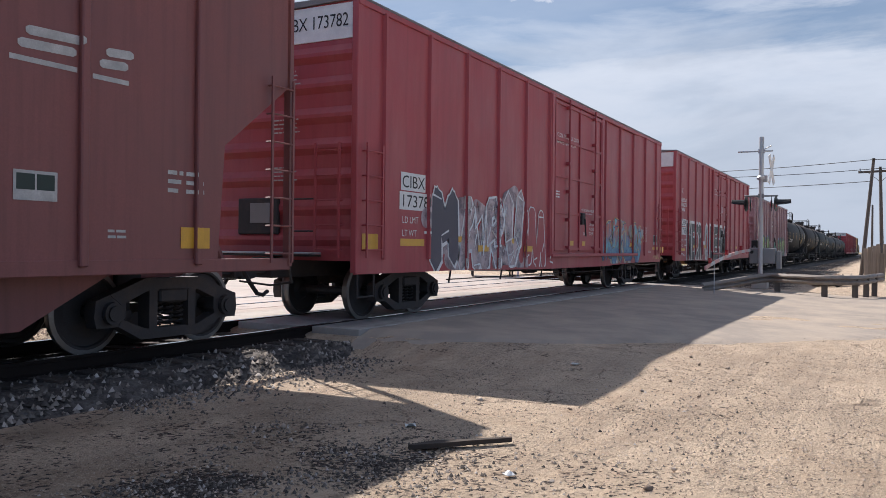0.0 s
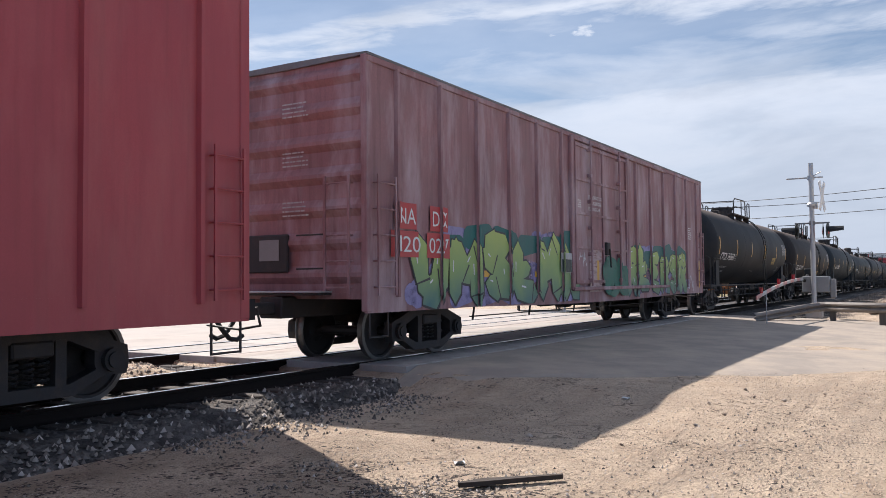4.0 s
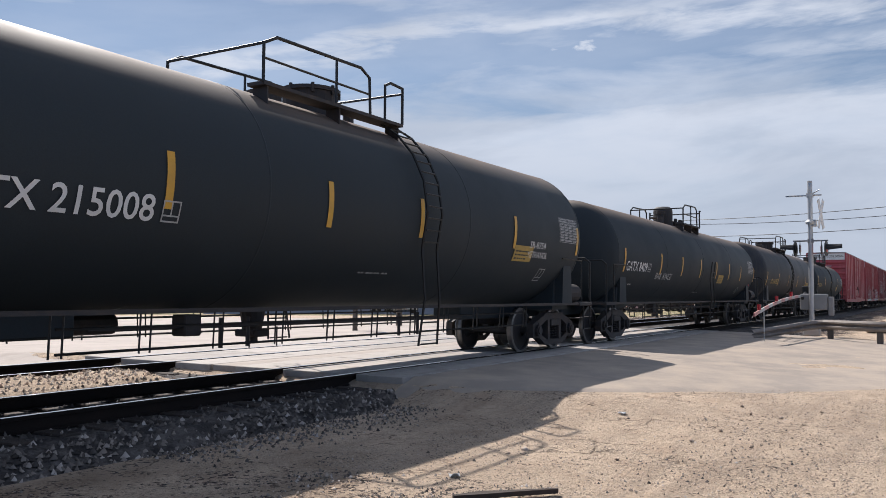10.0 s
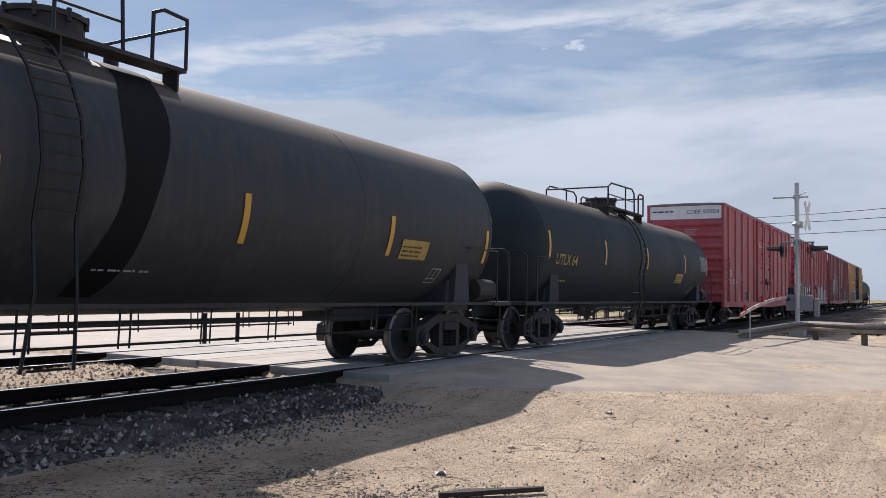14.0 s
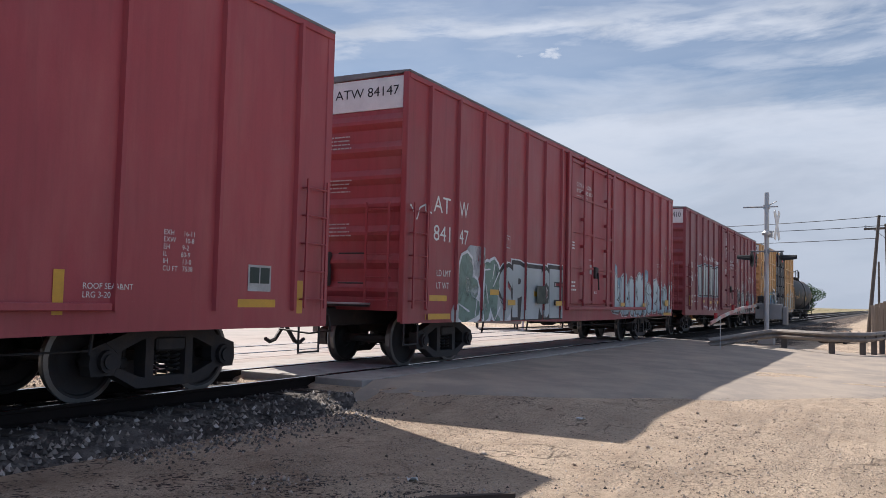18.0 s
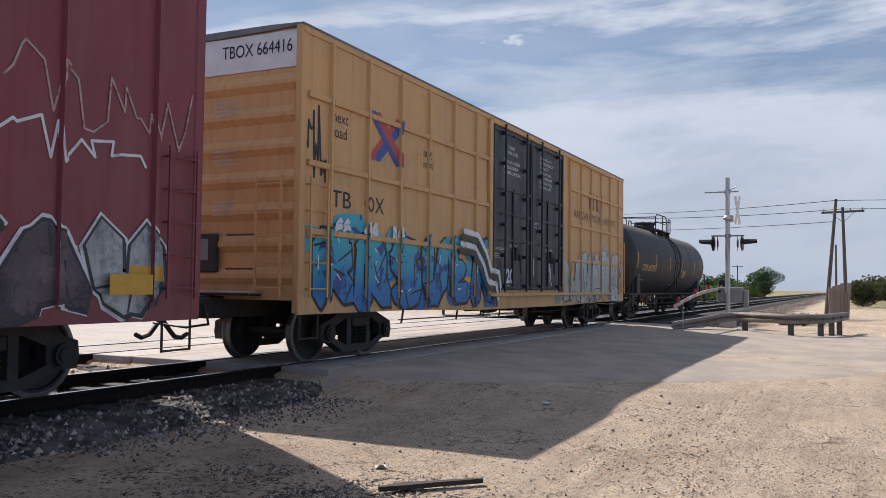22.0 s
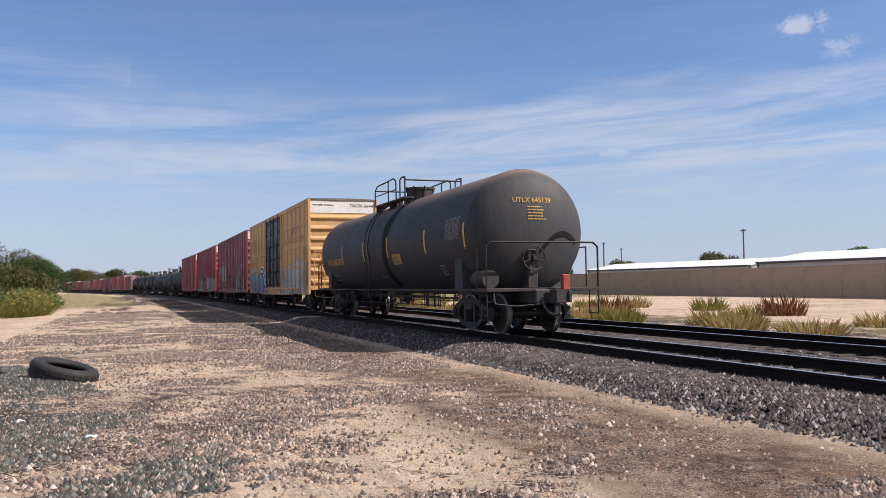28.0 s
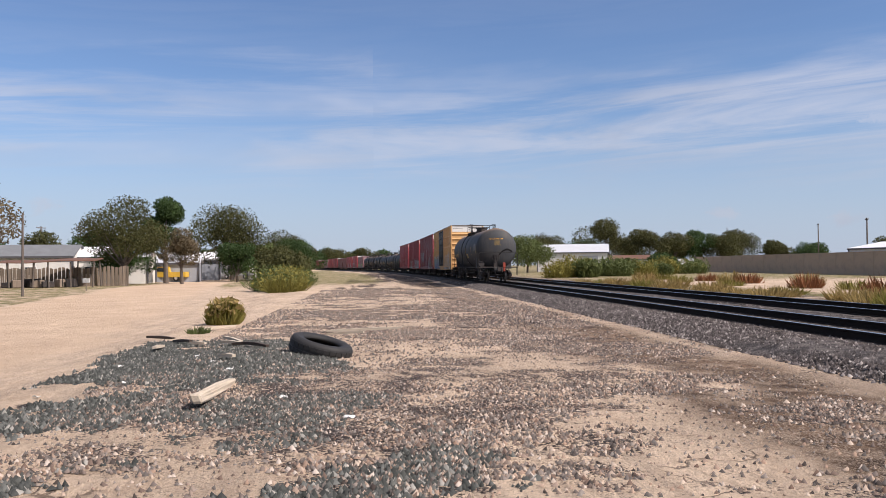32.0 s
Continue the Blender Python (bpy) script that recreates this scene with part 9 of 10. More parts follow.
# red boxcar A
P = 221.05
load_lines(box_a, ribs_a, -229.25 + P, 1.62)
for k, (t, x0, x1, z0, z1) in enumerate((("CIBX", -229.30, -228.48, 2.16, 2.46), ("17378", -229.34, -228.40, 1.84, 2.14), ("2", -228.18, -227.98, 1.84, 2.14))):
    plate(box_a, ribs_a, x0 + P, x1 + P, z0, z1, WHITE, 0.004)
    word(box_a, ribs_a, t, x0 + P + 0.03, z0 + 0.05, 0.20, BLACKP, 0.007, wide=x1 - x0 - 0.07)
spray(box_a, ribs_a, -228.3 + P, -224.1 + P, 0.80, 2.36, 4, G_SLATE, G_WHITE, 11, 0.165, 0.045, cloud=G_HAZE, shade=G_HAZE, label="slate-grey sprayed letters rimmed in white on a pinkish haze", ends=2)
spray(box_a, ribs_a, -224.35 + P, -222.75 + P, 0.80, 2.1, 3, BOX_RED2, G_WHITE, 17, 0.12, 0.028, label="white outlined letters")
scribble(box_a, ribs_a, -225.2 + P, 1.0, 0.9, 0.3, 13, G_WHITE, 19, 0.012, 0.03)
scribble(box_a, ribs_a, -226.9 + P, 0.9, 1.6, 1.1, 11, G_WHITE, 20, 0.022, 0.03)
spray(box_a, ribs_a, -218.5 + P, -214.1 + P, 0.84, 2.05, 4, G_DUSK, G_DEEP, 12, 0.20, 0.03, cloud=G_SILVER, glow=G_YELLOW, label="blue and salmon sprayed letters rimmed in yellow", ends=3)
scribble(box_a, ribs_a, -218.2 + P, 1.0, 4.4, 0.95, 26, G_YELLOW, 18, 0.014, 0.03)
plate(box_a, ribs_a, -230.45 + P, -230.0 + P, 1.18, 1.42, YEL_MARK, 0.016)
plate(box_a, ribs_a, -229.3 + P, -228.5 + P, 1.24, 1.36, YEL_MARK, 0.004)
plate(box_a, ribs_a, -227.0 + P, -226.72 + P, 1.95, 2.2, WHITE_DIM, 0.02)
boxcar_common(box_a, ribs_a, hl_a, door_a, 1)
door_words(box_a, "CLOSE AND LOCK DOORS\nBEFORE MOVING CAR", -222.1 + P, 3.93, 0.095)
door_words(box_a, "SECURE BOTH HANDLES\nBEFORE MOVING CAR", -220.26 + P, 2.2, 0.065)
door_words(box_a, "SEAL", -220.1 + P, 1.58, 0.07)
door_words(box_a, "UNLATCH\nTO CLOSE\nDOOR", -219.6 + P, 1.84, 0.075)
for x in (-221.08, -220.15):
    plate(box_a, [], x + P, x + 0.24 + P, 1.30, 1.42, YEL_MARK, DOOR_Y, "reflector_strip", "yellow reflective strip")
for x in (-224.06, -226.4):
    plate(box_a, ribs_a, x + P, x + 0.48 + P, 1.15, 1.27, YEL_MARK, 0.03, "reflector_strip", "yellow reflective strip")
word(box_a, ribs_a, "EXH      16-11\nEXW      10-8\nEW        9-2\nIL         60-9\nIH         13-0\nCU FT   7500", -213.83 + P, 1.90, 0.058, WHITE)
word(box_a, ribs_a, "LIFT, JACK\nAND PULL\nHERE", -213.2 + P, 1.12, 0.06, WHITE)
defect_card(box_a, ribs_a, -212.5 + P, 1.38, 0.46, 0.34)
plate(box_a, ribs_a, -212.66 + P, -211.84 + P, 1.22, 1.31, YEL_MARK, 0.006, "reflector_strip", "yellow reflective strip")
plate(box_a, ribs_a, -211.56 + P, -211.12 + P, 1.12, 1.32, YEL_MARK, 0.03, "reflector_strip", "yellow reflective strip")
scribble(box_a, ribs_a, -212.7 + P, 0.86, 1.5, 0.22, 22, G_YELLOW, 14, 0.016)
scribble(box_a, ribs_a, -222.55 + P, 0.85, 0.3, 0.25, 5, G_WHITE, 13, 0.02)
word(box_a, ribs_a, "60K", -223.1 + P, 1.2, 0.09, WHITE)
small_print(box_a, [], -222.14 + P, 2.42, 0.32, 0.2, 3, WHITE, 8, DOOR_Y)
car_end_text(box_a, -1, hl_a, "CIBX 173782", -0.15, 4.58, 0.20, BLACKP, -0.028)
# red boxcar B
P = 199.175
load_lines(box_b, ribs_b, -207.8 + P, 1.55)
for k, (t, x0, x1, z0, z1) in enumerate((("CIBX", -207.78, -206.86, 2.15, 2.44), ("17381", -207.8, -206.84, 1.82, 2.12), ("6", -206.52, -206.32, 1.82, 2.12))):
    plate(box_b, ribs_b, x0 + P, x1 + P, z0, z1, WHITE, 0.022)
    word(box_b, ribs_b, t, x0 + P + 0.03, z0 + 0.05, 0.21, BLACKP, 0.025, wide=x1 - x0 - 0.07)
for txt, x0, x1 in (("MECR", -206.74, -203.45), ("O", -202.93, -202.1), ("LEHM", -201.92, -198.1)):
    up = ribs_b + ([(door_b[0] - 0.2, door_b[1] + 0.2)] if txt == "LEHM" else [])
    word(box_b, up, txt, x0 + P, 0.86, 1.42, G_WHITE, 0.026 if txt == "LEHM" else 0.009, "graffiti", "big white-rimmed block letters", wide=x1 - x0, fat=0.15)
    word(box_b, up, txt, x0 + P + 0.04, 0.90, 1.34, G_DARK if txt != "O" else G_SILVER, 0.030 if txt == "LEHM" else 0.013, "graffiti_fill", wide=x1 - x0 - 0.10, fat=0.075)
plate(box_b, ribs_b, -203.45 + P, -202.9 + P, 1.46, 1.62, G_WHITE, 0.014, "graffiti", "white sprayed dash")
word(box_b, ribs_b, "COLORFULLY\nDESTRUCTIVE\nCOATING", -207.84 + P, 3.12, 0.13, G_WHITE, 0.006, "paint_tag", shear=0.2, line=1.0, fat=0.006, wide=1.1)
scribble(box_b, ribs_b, -207.6 + P, 3.25, 0.2, 0.4, 4, G_WHITE, 5)
scribble(box_b, ribs_b, -207.85 + P, 0.92, 0.9, 0.2, 12, G_WHITE, 6)
plate(box_b, ribs_b, -207.85 + P, -206.98 + P, 1.18, 1.28, YEL_MARK, 0.006)
boxcar_common(box_b, ribs_b, hl_b, door_b, 2)
door_words(box_b, "CLOSE AND LOCK DOORS\nBEFORE MOVING CAR", -200.8 + P, 3.95, 0.095)
scribble(box_b, [], -199.2 + P, 2.85, 0.6, 0.55, 12, G_WHITE, 15, 0.012, DOOR_Y)
small_print(box_b, [], -198.9 + P, 1.6, 0.5, 0.6, 6, WHITE, 9, DOOR_Y)
# faded brown boxcar C
P = 177.9
for t, x0, x1, z0, z1 in (("NA", -186.75, -186.15, 2.05, 2.45), ("120", -186.85, -186.1, 1.62, 2.02), ("DX", -185.75, -185.2, 2.05, 2.45), ("027", -185.85, -185.15, 1.62, 2.02)):
    plate(box_c, ribs_c, x0 + P, x1 + P, z0, z1, SIGN_RED, 0.028)
    word(box_c, ribs_c, t, x0 + P + 0.05, z0 + 0.08, 0.24, WHITE, 0.031, wide=x1 - x0 - 0.1)
spray(box_c, ribs_c, -186.3 + P, -179.4 + P, 0.80, 2.12, 6, G_LIMEFADE, G_DARK, 21, 0.20, 0.035, cloud=G_LILAC, shine=G_WHITE, top_cloud=G_TEALDEEP, label="lime-green sprayed letters fading to teal on lilac", ends=2)
spray(box_c, ribs_c, -176.2 + P, -170.5 + P, 0.80, 2.08, 6, G_LIMEFADE, G_DARK, 22, 0.17, 0.03, cloud=G_LILAC, shine=G_WHITE, top_cloud=G_TEALDEEP, label="lime-green sprayed letters fading to teal on lilac", ends=2)
spray(box_c, [(-179.4 + P, -176.3 + P)], -178.0 + P, -176.1 + P, 0.85, 1.75, 2, G_GREEN, G_GREEN, 23, 0.16, 0.05, depth=DOOR_Y + 0.03)
plate(box_c, ribs_c, -180.56 + P, -179.97 + P, 1.42, 1.84, WHITE_DIM, 0.058, "record_card", "dark green card with a pale top")
plate(box_c, ribs_c, -180.52 + P, -180.0 + P, 1.43, 1.70, DARKGREEN_CARD, 0.062, "record_card")
boxcar_common(box_c, ribs_c, hl_c, door_c, 3)
door_words(box_c, "CLOSE AND LOCK\nDOORS BEFORE\nMOVING CAR", -178.9 + P, 3.13, 0.082)
small_print(box_c, [], -179.54 + P, 2.86, 0.25, 0.2, 4, WHITE, 25, DOOR_Y)
small_print(box_c, ribs_c, -170.14 + P, 2.5, 0.42, 0.4, 6, WHITE, 26)
plate(box_c, [], -178.88 + P, -178.1 + P, 0.98, 1.95, G_SALMON_PALE, DOOR_Y, "paint_patch", "pale pink rolled-on paint patch")
plate(box_c, [], -178.41 + P, -178.27 + P, 1.22, 1.71, YEL_MARK, DOOR_Y + 0.004, "reflector_strip", "yellow reflective strip")
scribble(box_c, [], -179.5 + P, 1.52, 0.42, 0.36, 14, G_WHITE, 24, 0.009, DOOR_Y)
scribble(box_c, ribs_c, -170.4 + P, 0.86, 0.9, 0.5, 16, G_WHITE, 28, 0.012)
plate(box_c, ribs_c, -168.98 + P, -168.86 + P, 0.98, 1.85, YEL_MARK, 0.03, "reflector_strip", "yellow reflective strip")
# clean red boxcar D
P = 43.6
word(box_d, ribs_d, "COER", -52.35 + P, 2.06, 0.27, WHITE, wide=0.86)
for x in (-52.9, -50.0, -47.62, -40.99, -38.55, -34.86):
    plate(box_d, ribs_d, x + P, x + 0.12 + P, 0.98, 1.42, YEL_MARK, 0.006, "reflector_strip", "yellow reflective strip")
plate(box_d, ribs_d, -48.55 + P, -47.9 + P, 1.1, 1.46, DARKGREEN_CARD, 0.006, "record_card", "dark framed card")
plate(box_d, ribs_d, -49.49 + P, -49.22 + P, 1.93, 2.23, WHITE_DIM, 0.006)
boxcar_common(box_d, ribs_d, hl_d, door_d, 4, strips=False)
door_words(box_d, "CLOSE AND LOCK DOORS\nBEFORE MOVING CAR", -45.25 + P, 3.80, 0.095)
door_words(box_d, "SECURE BOTH HANDLES\nBEFORE MOVING", -43.27 + P, 2.06, 0.06)
door_words(box_d, "UNLATCH\nTO CLOSE\nDOOR", -42.7 + P, 1.72, 0.07)
door_words(box_d, "SEAL", -43.5 + P, 1.45, 0.07)
word(box_d, ribs_d, "ROOF SEALANT\nLRG 3-20", -38.24 + P, 1.24, 0.06, WHITE, 0.03)
word(box_d, ribs_d, "EXH      16-11\nEXW      10-8\nEH        9-2\nIL         60-9\nIH         13-0\nCU FT   7538", -37.21 + P, 1.86, 0.055, WHITE)
defect_card(box_d, ribs_d, -35.83 + P, 1.26, 0.43, 0.33)
plate(box_d, ribs_d, -36.0 + P, -35.3 + P, 1.06, 1.16, YEL_MARK, 0.006, "reflector_strip", "yellow reflective strip")
word(box_d, ribs_d, "503", -52.13 + P, 1.76, 0.2, WHITE, wide=0.5)
word(box_d, ribs_d, "004", -51.2 + P, 1.76, 0.2, WHITE, wide=0.5)
small_print(box_d, [], -41.9 + P, 1.45, 0.35, 0.3, 3, WHITE, 33, DOOR_Y)
car_end_text(box_d, -1, hl_d, "COER 503004", 0.1, 4.60, 0.17, BLACKP, -0.028)
part("end_small_print", on_end(bars(1.1, 0.12, 1, 1, 0.9, 34), -1, hl_d, 1.35, 4.62, -0.028), BLACKP, box_d)
# dark red boxcar E
P = 22.7
word(box_e, ribs_e, "AT", -31.15 + P, 2.74, 0.29, WHITE, wide=0.62)
word(box_e, ribs_e, "W", -30.17 + P, 2.74, 0.29, WHITE, wide=0.36)
word(box_e, ribs_e, "841", -31.15 + P, 2.24, 0.27, WHITE, wide=0.62)
word(box_e, ribs_e, "47", -30.17 + P, 2.24, 0.27, WHITE, wide=0.38)
load_lines(box_e, ribs_e, -31.0 + P, 1.62)
plate(box_e, ribs_e, -31.3 + P, -30.6 + P, 1.18, 1.28, YEL_MARK, 0.006)
plate(box_e, ribs_e, -31.4 + P, -30.5 + P, 0.86, 0.96, YEL_MARK, 0.03)
spray(box_e, ribs_e, -30.1 + P, -28.3 + P, 0.80, 2.05, 2, G_SAGE, G_WHITE, 41, 0.20, 0.06, cloud=G_SILVER, label="pale green and white sprayed shapes", ends=4)
throw_up(box_e, ribs_e, "SPICE", -28.4 + P, -24.85 + P, 0.80, 2.02, (("glow", G_WHITE, 0.145), ("letter_outline", G_BLACK, 0.125), ("letter", G_STEELY, 0.060)), 42, "silver sprayed letters with black rims")
spray(box_e, ribs_e, -20.7 + P, -17.0 + P, 0.80, 2.14, 4, G_FROST, G_BLACK, 43, 0.21, 0.035, cloud=G_ICE, glow=G_WHITE, label="frosty white and blue sprayed letters", ends=4)
spray(box_e, ribs_e, -16.9 + P, -13.4 + P, 0.82, 1.95, 5, G_FROST, G_DARK, 44, 0.15, 0.03, cloud=None, glow=G_WHITE, label="thin frosty sprayed letters", ends=2)
scribble(box_e, ribs_e, -32.0 + P, 2.55, 0.75, 0.4, 9, G_WHITE, 44)
scribble(box_e, ribs_e, -14.74 + P, 2.72, 1.4, 0.7, 18, G_SALMON_PALE, 45, 0.012)
plate(box_e, ribs_e, -28.14 + P, -27.84 + P, 2.30, 2.56, WHITE_DIM, 0.004)
plate(box_e, ribs_e, -28.125 + P, -27.855 + P, 2.315, 2.545, BOX_RED, 0.006)
word(box_e, ribs_e, "PLATE\n   F", -28.08 + P, 2.46, 0.045, WHITE, 0.008)
plate(box_e, ribs_e, -26.47 + P, -25.89 + P, 1.16, 1.56, DARKGREEN_CARD, 0.075, "record_card", "dark card over the sprayed letters")
for x in (-28.1, -25.3, -20.0, -17.6):
    plate(box_e, ribs_e, x + P, x + 0.42 + P, 1.12, 1.23, YEL_MARK, 0.08, "reflector_strip", "yellow reflective strip")
word(box_e, ribs_e, "EMPTY CG   4-10\nFLOOR HT   3-8\n\nEXH      16-11\nEXW      10-6\nEH         5-7\nIL         60-9\nIH         13-3\nCU FT   7500", -15.54 + P, 2.52, 0.05, WHITE)
defect_card(box_e, ribs_e, -15.6 + P, 1.13, 0.5, 0.31)
plate(box_e, ribs_e, -14.66 + P, -14.16 + P, 1.14, 1.35, YEL_MARK, 0.08, "notice_plate", "yellow notice plate with a dark rim")
plate(box_e, ribs_e, -14.88 + P, -13.85 + P, 0.83, 0.92, YEL_MARK, 0.08, "reflector_strip", "yellow reflective strip")
boxcar_common(box_e, ribs_e, hl_e, door_e, 5)
door_words(box_e, "CLOSE AND LOCK\nBOTH DOORS BEFORE\nMOVING CAR", -23.85 + P, 4.15, 0.095)
small_print(box_e, [], -24.2 + P, 2.5, 0.3, 0.22, 3, WHITE, 46, DOOR_Y)
small_print(box_e, [], -24.25 + P, 1.45, 0.5, 0.28, 3, WHITE, 47, DOOR_Y)
door_words(box_e, "OPEN CLOSE", -22.8 + P, 2.3, 0.05)
door_words(box_e, "SEAL", -22.35 + P, 1.45, 0.07)
plate(box_e, [], -22.75 + P, -22.55 + P, 1.95, 2.2, WHITE_DIM, DOOR_Y)
car_end_text(box_e, -1, hl_e, "ATW 84147", -0.25, 4.62, 0.16, BLACKP, -0.028)
# maroon boxcar F
P = 1.7
word(box_f, ribs_f, "NO", -10.25 + P, 2.66, 0.27, WHITE, wide=0.42)
word(box_f, ribs_f, "KL", -9.2 + P, 2.66, 0.27, WHITE, wide=0.40)
word(box_f, ribs_f, "601", -10.28 + P, 2.28, 0.27, WHITE, wide=0.52)
word(box_f, ribs_f, "410", -9.28 + P, 2.28, 0.27, WHITE, wide=0.50)
throw_up(box_f, ribs_f, "I" * 9, -8.6 + P, -4.3 + P, 1.46, 3.02, (("glow", G_ICE, 0.045), ("letter_outline", G_BLACK, 0.026), ("letter", G_STEELY, -0.004)), 51, "tall pale sprayed bars with black rims")
spray(box_f, ribs_f, 0.9 + P, 7.1 + P, 0.80, 1.98, 6, G_SILVER, G_DARK, 52, 0.19, 0.04, cloud=None, glow=G_WHITE, shade=G_PLUM, label="grey sprayed letters", ends=2)
for k, (x, z, w, h, n) in enumerate(((-8.5, 3.1, 2.6, 0.3, 22), (-10.2, 1.8, 0.5, 0.5, 8), (-7.5, 0.95, 1.2, 0.25, 10), (-5.0, 1.15, 0.6, 0.3, 8), (2.2, 2.9, 0.6, 0.9, 9), (2.6, 1.9, 1.5, 0.7, 12), (4.2, 2.4, 2.6, 0.5, 20), (-6.8, 0.9, 2.2, 0.3, 16))):
    scribble(box_f, ribs_f, x + P, z, w, h, n, G_WHITE, 53 + k, 0.016)
for x, z, w, h in ((-10.45, 1.18, 0.4, 0.42), (-6.3, 1.28, 0.4, 0.11), (-4.6, 1.3, 0.3, 0.10), (6.6, 1.25, 0.5, 0.16)):
    plate(box_f, ribs_f, x + P, x + w + P, z, z + h, YEL_MARK, 0.02, "reflector_strip", "yellow reflective strip")
load_lines(box_f, ribs_f, -10.2 + P, 1.5)
boxcar_common(box_f, ribs_f, hl_f, door_f, 6)
door_words(box_f, "CLOSE AND LOCK\nBOTH DOORS BEFORE\nMOVING CAR", -1.3 + P, 3.32, 0.095)
word(box_f, ribs_f, "WE MISS", -4.92 + P, 3.06, 0.13, G_WHITE, name="paint_tag", shear=0.2, fat=0.012)
word(box_f, ribs_f, "1999...", -5.9 + P, 3.12, 0.16, G_WHITE, name="paint_tag", shear=0.1, fat=0.012)
defect_card(box_f, ribs_f, 5.48 + P, 1.24, 0.46, 0.36)
plate(box_f, ribs_f, 6.28 + P, 6.88 + P, 1.1, 1.32, YEL_MARK, 0.09, "notice_plate", "yellow notice plate")
for x in (-2.55, -1.3):
    plate(box_f, [], x + P, x + 0.35 + P, 1.2, 1.3, YEL_MARK, DOOR_Y, "reflector_strip", "worn yellow reflective strip")
scribble(box_f, ribs_f, 5.05 + P, 2.75, 2.4, 0.8, 24, G_SALMON_PALE, 64, 0.012)
scribble(box_f, [], -2.55 + P, 3.3, 0.65, 1.2, 16, G_WHITE, 62, 0.010, DOOR_Y)
scribble(box_f, [], -2.75 + P, 2.55, 0.85, 0.6, 18, G_WHITE, 63, 0.009, DOOR_Y)
scribble(box_f, [], -0.5 + P, 3.8, 0.4, 0.65, 8, G_WHITE, 65, 0.010, DOOR_Y)
scribble(box_f, ribs_f, 0.8 + P, 3.4, 0.5, 0.8, 9, G_WHITE, 66, 0.012)
car_end_text(box_f, -1, hl_f, "NOKL 601410", 0.25, 4.62, 0.20, BLACKP, -0.028)
# yellow boxcar G
P = -19.125
word(box_g, ribs_g, "TB", 10.5 + P, 2.42, 0.26, BLACKP, wide=0.55)
word(box_g, ribs_g, "OX", 11.45 + P, 2.42, 0.26, BLACKP, wide=0.62)
word(box_g, ribs_g, "next\nload", 10.5 + P, 3.72, 0.17, BLACKP, line=0.95)
word(box_g, ribs_g, "any\nroad", 13.5 + P, 3.62, 0.15, BLACKP, line=0.95)
for a, c, lf in ((1, SIGN_RED, 0.006), (-1, SIGN_BLUE, 0.012)):
    for o in (-0.13, 0.13):
        bm = bmesh.new()
        capsule(bm, (12.2 + P - 0.42 * a + o * 0.6, 3.35), (12.2 + P + 0.42 * a + o * 0.6, 4.05), 0.085, 0, 2)
        part("mark_bar", lay(bm, ribs_g, 0.055, lf + 0.002 * (o > 0)), c if o < 0 else (SIGN_BLUE if c is SIGN_RED else SIGN_RED), box_g, "red and blue crossed bars")
spray(box_g, ribs_g, 10.0 + P, 16.85 + P, 0.80, 2.18, 6, G_BLUEFADE, G_BLACK, 71, 0.20, 0.045, cloud=G_BLUEFADE, shine=G_WHITE, label="blue and teal sprayed letters with black rims", ends=2)
for k, t in enumerate(("66", "44", "16")):
    word(box_g, ribs_g, t, 10.6 + 0.85 * k + P, 2.02, 0.21, G_WHITE, 0.034, fat=0.03, wide=0.45)
spray(box_g, ribs_g, 21.6 + P, 28.1 + P, 0.82, 2.30, 5, G_STEELY, G_DARK, 72, 0.32, 0.025, cloud=G_SILVER, shine=G_WHITE, label="silver sprayed letters with dark rims", ends=2)
spray(box_g, ribs_g, 27.2 + P, 28.3 + P, 1.2, 2.1, 2, G_GREEN, G_ORANGE, 73, 0.09, 0.04)
scribble(box_g, ribs_g, 9.85 + P, 2.7, 0.5, 1.2, 18, BLACKP, 75, 0.02)
BROWN_INK = surface("faded_brown_lettering", (0.13, 0.05, 0.03), 0.6)
word(box_g, ribs_g, "RAILCAR POOLING EXPERTS", 22.85 + P, 3.24, 0.22, BROWN_INK, wide=4.6)
for x in (24.35, 24.75, 25.15):
    plate(box_g, ribs_g, x + P, x + 0.16 + P, 3.6, 4.1, BROWN_INK, 0.004, "mark_bar")
for a in (-1, 1):
    bm = bmesh.new()
    capsule(bm, (25.7 + P - 0.25 * a, 3.6), (25.7 + P + 0.25 * a, 4.1), 0.07, 0.002 * (a > 0), 2)
    part("mark_bar", lay(bm, ribs_g, 0.055, 0.004), G_SALMON, box_g)
door_words(box_g, "CLOSING\nMAIN DOOR", 17.61 + P, 4.40, 0.075)
door_words(box_g, "CIERRE ESTA PUERTA\nANTES DE CERRAR\nLA PUERTA PRINCIPAL", 17.36 + P, 4.06, 0.075)
door_words(box_g, "CLOSE AND LOCK\nBOTH DOORS BEFORE\nMOVING CAR", 19.82 + P, 4.46, 0.072)
door_words(box_g, "CIERRE Y PONGA\nSEGURO EN AMBAS\nPUERTAS ANTES DE\nMOVER EL CARRO", 19.84 + P, 4.09, 0.072)
door_words(box_g, "DO NOT LUBE DOORS", 16.84 + P, 2.06, 0.05)
small_print(box_g, [], 16.86 + P, 1.86, 0.4, 0.11, 3, WHITE_DIM, 76, DOOR_Y)
door_words(box_g, "SECURITY\nDEVICE\nONLY", 19.42 + P, 2.86, 0.05)
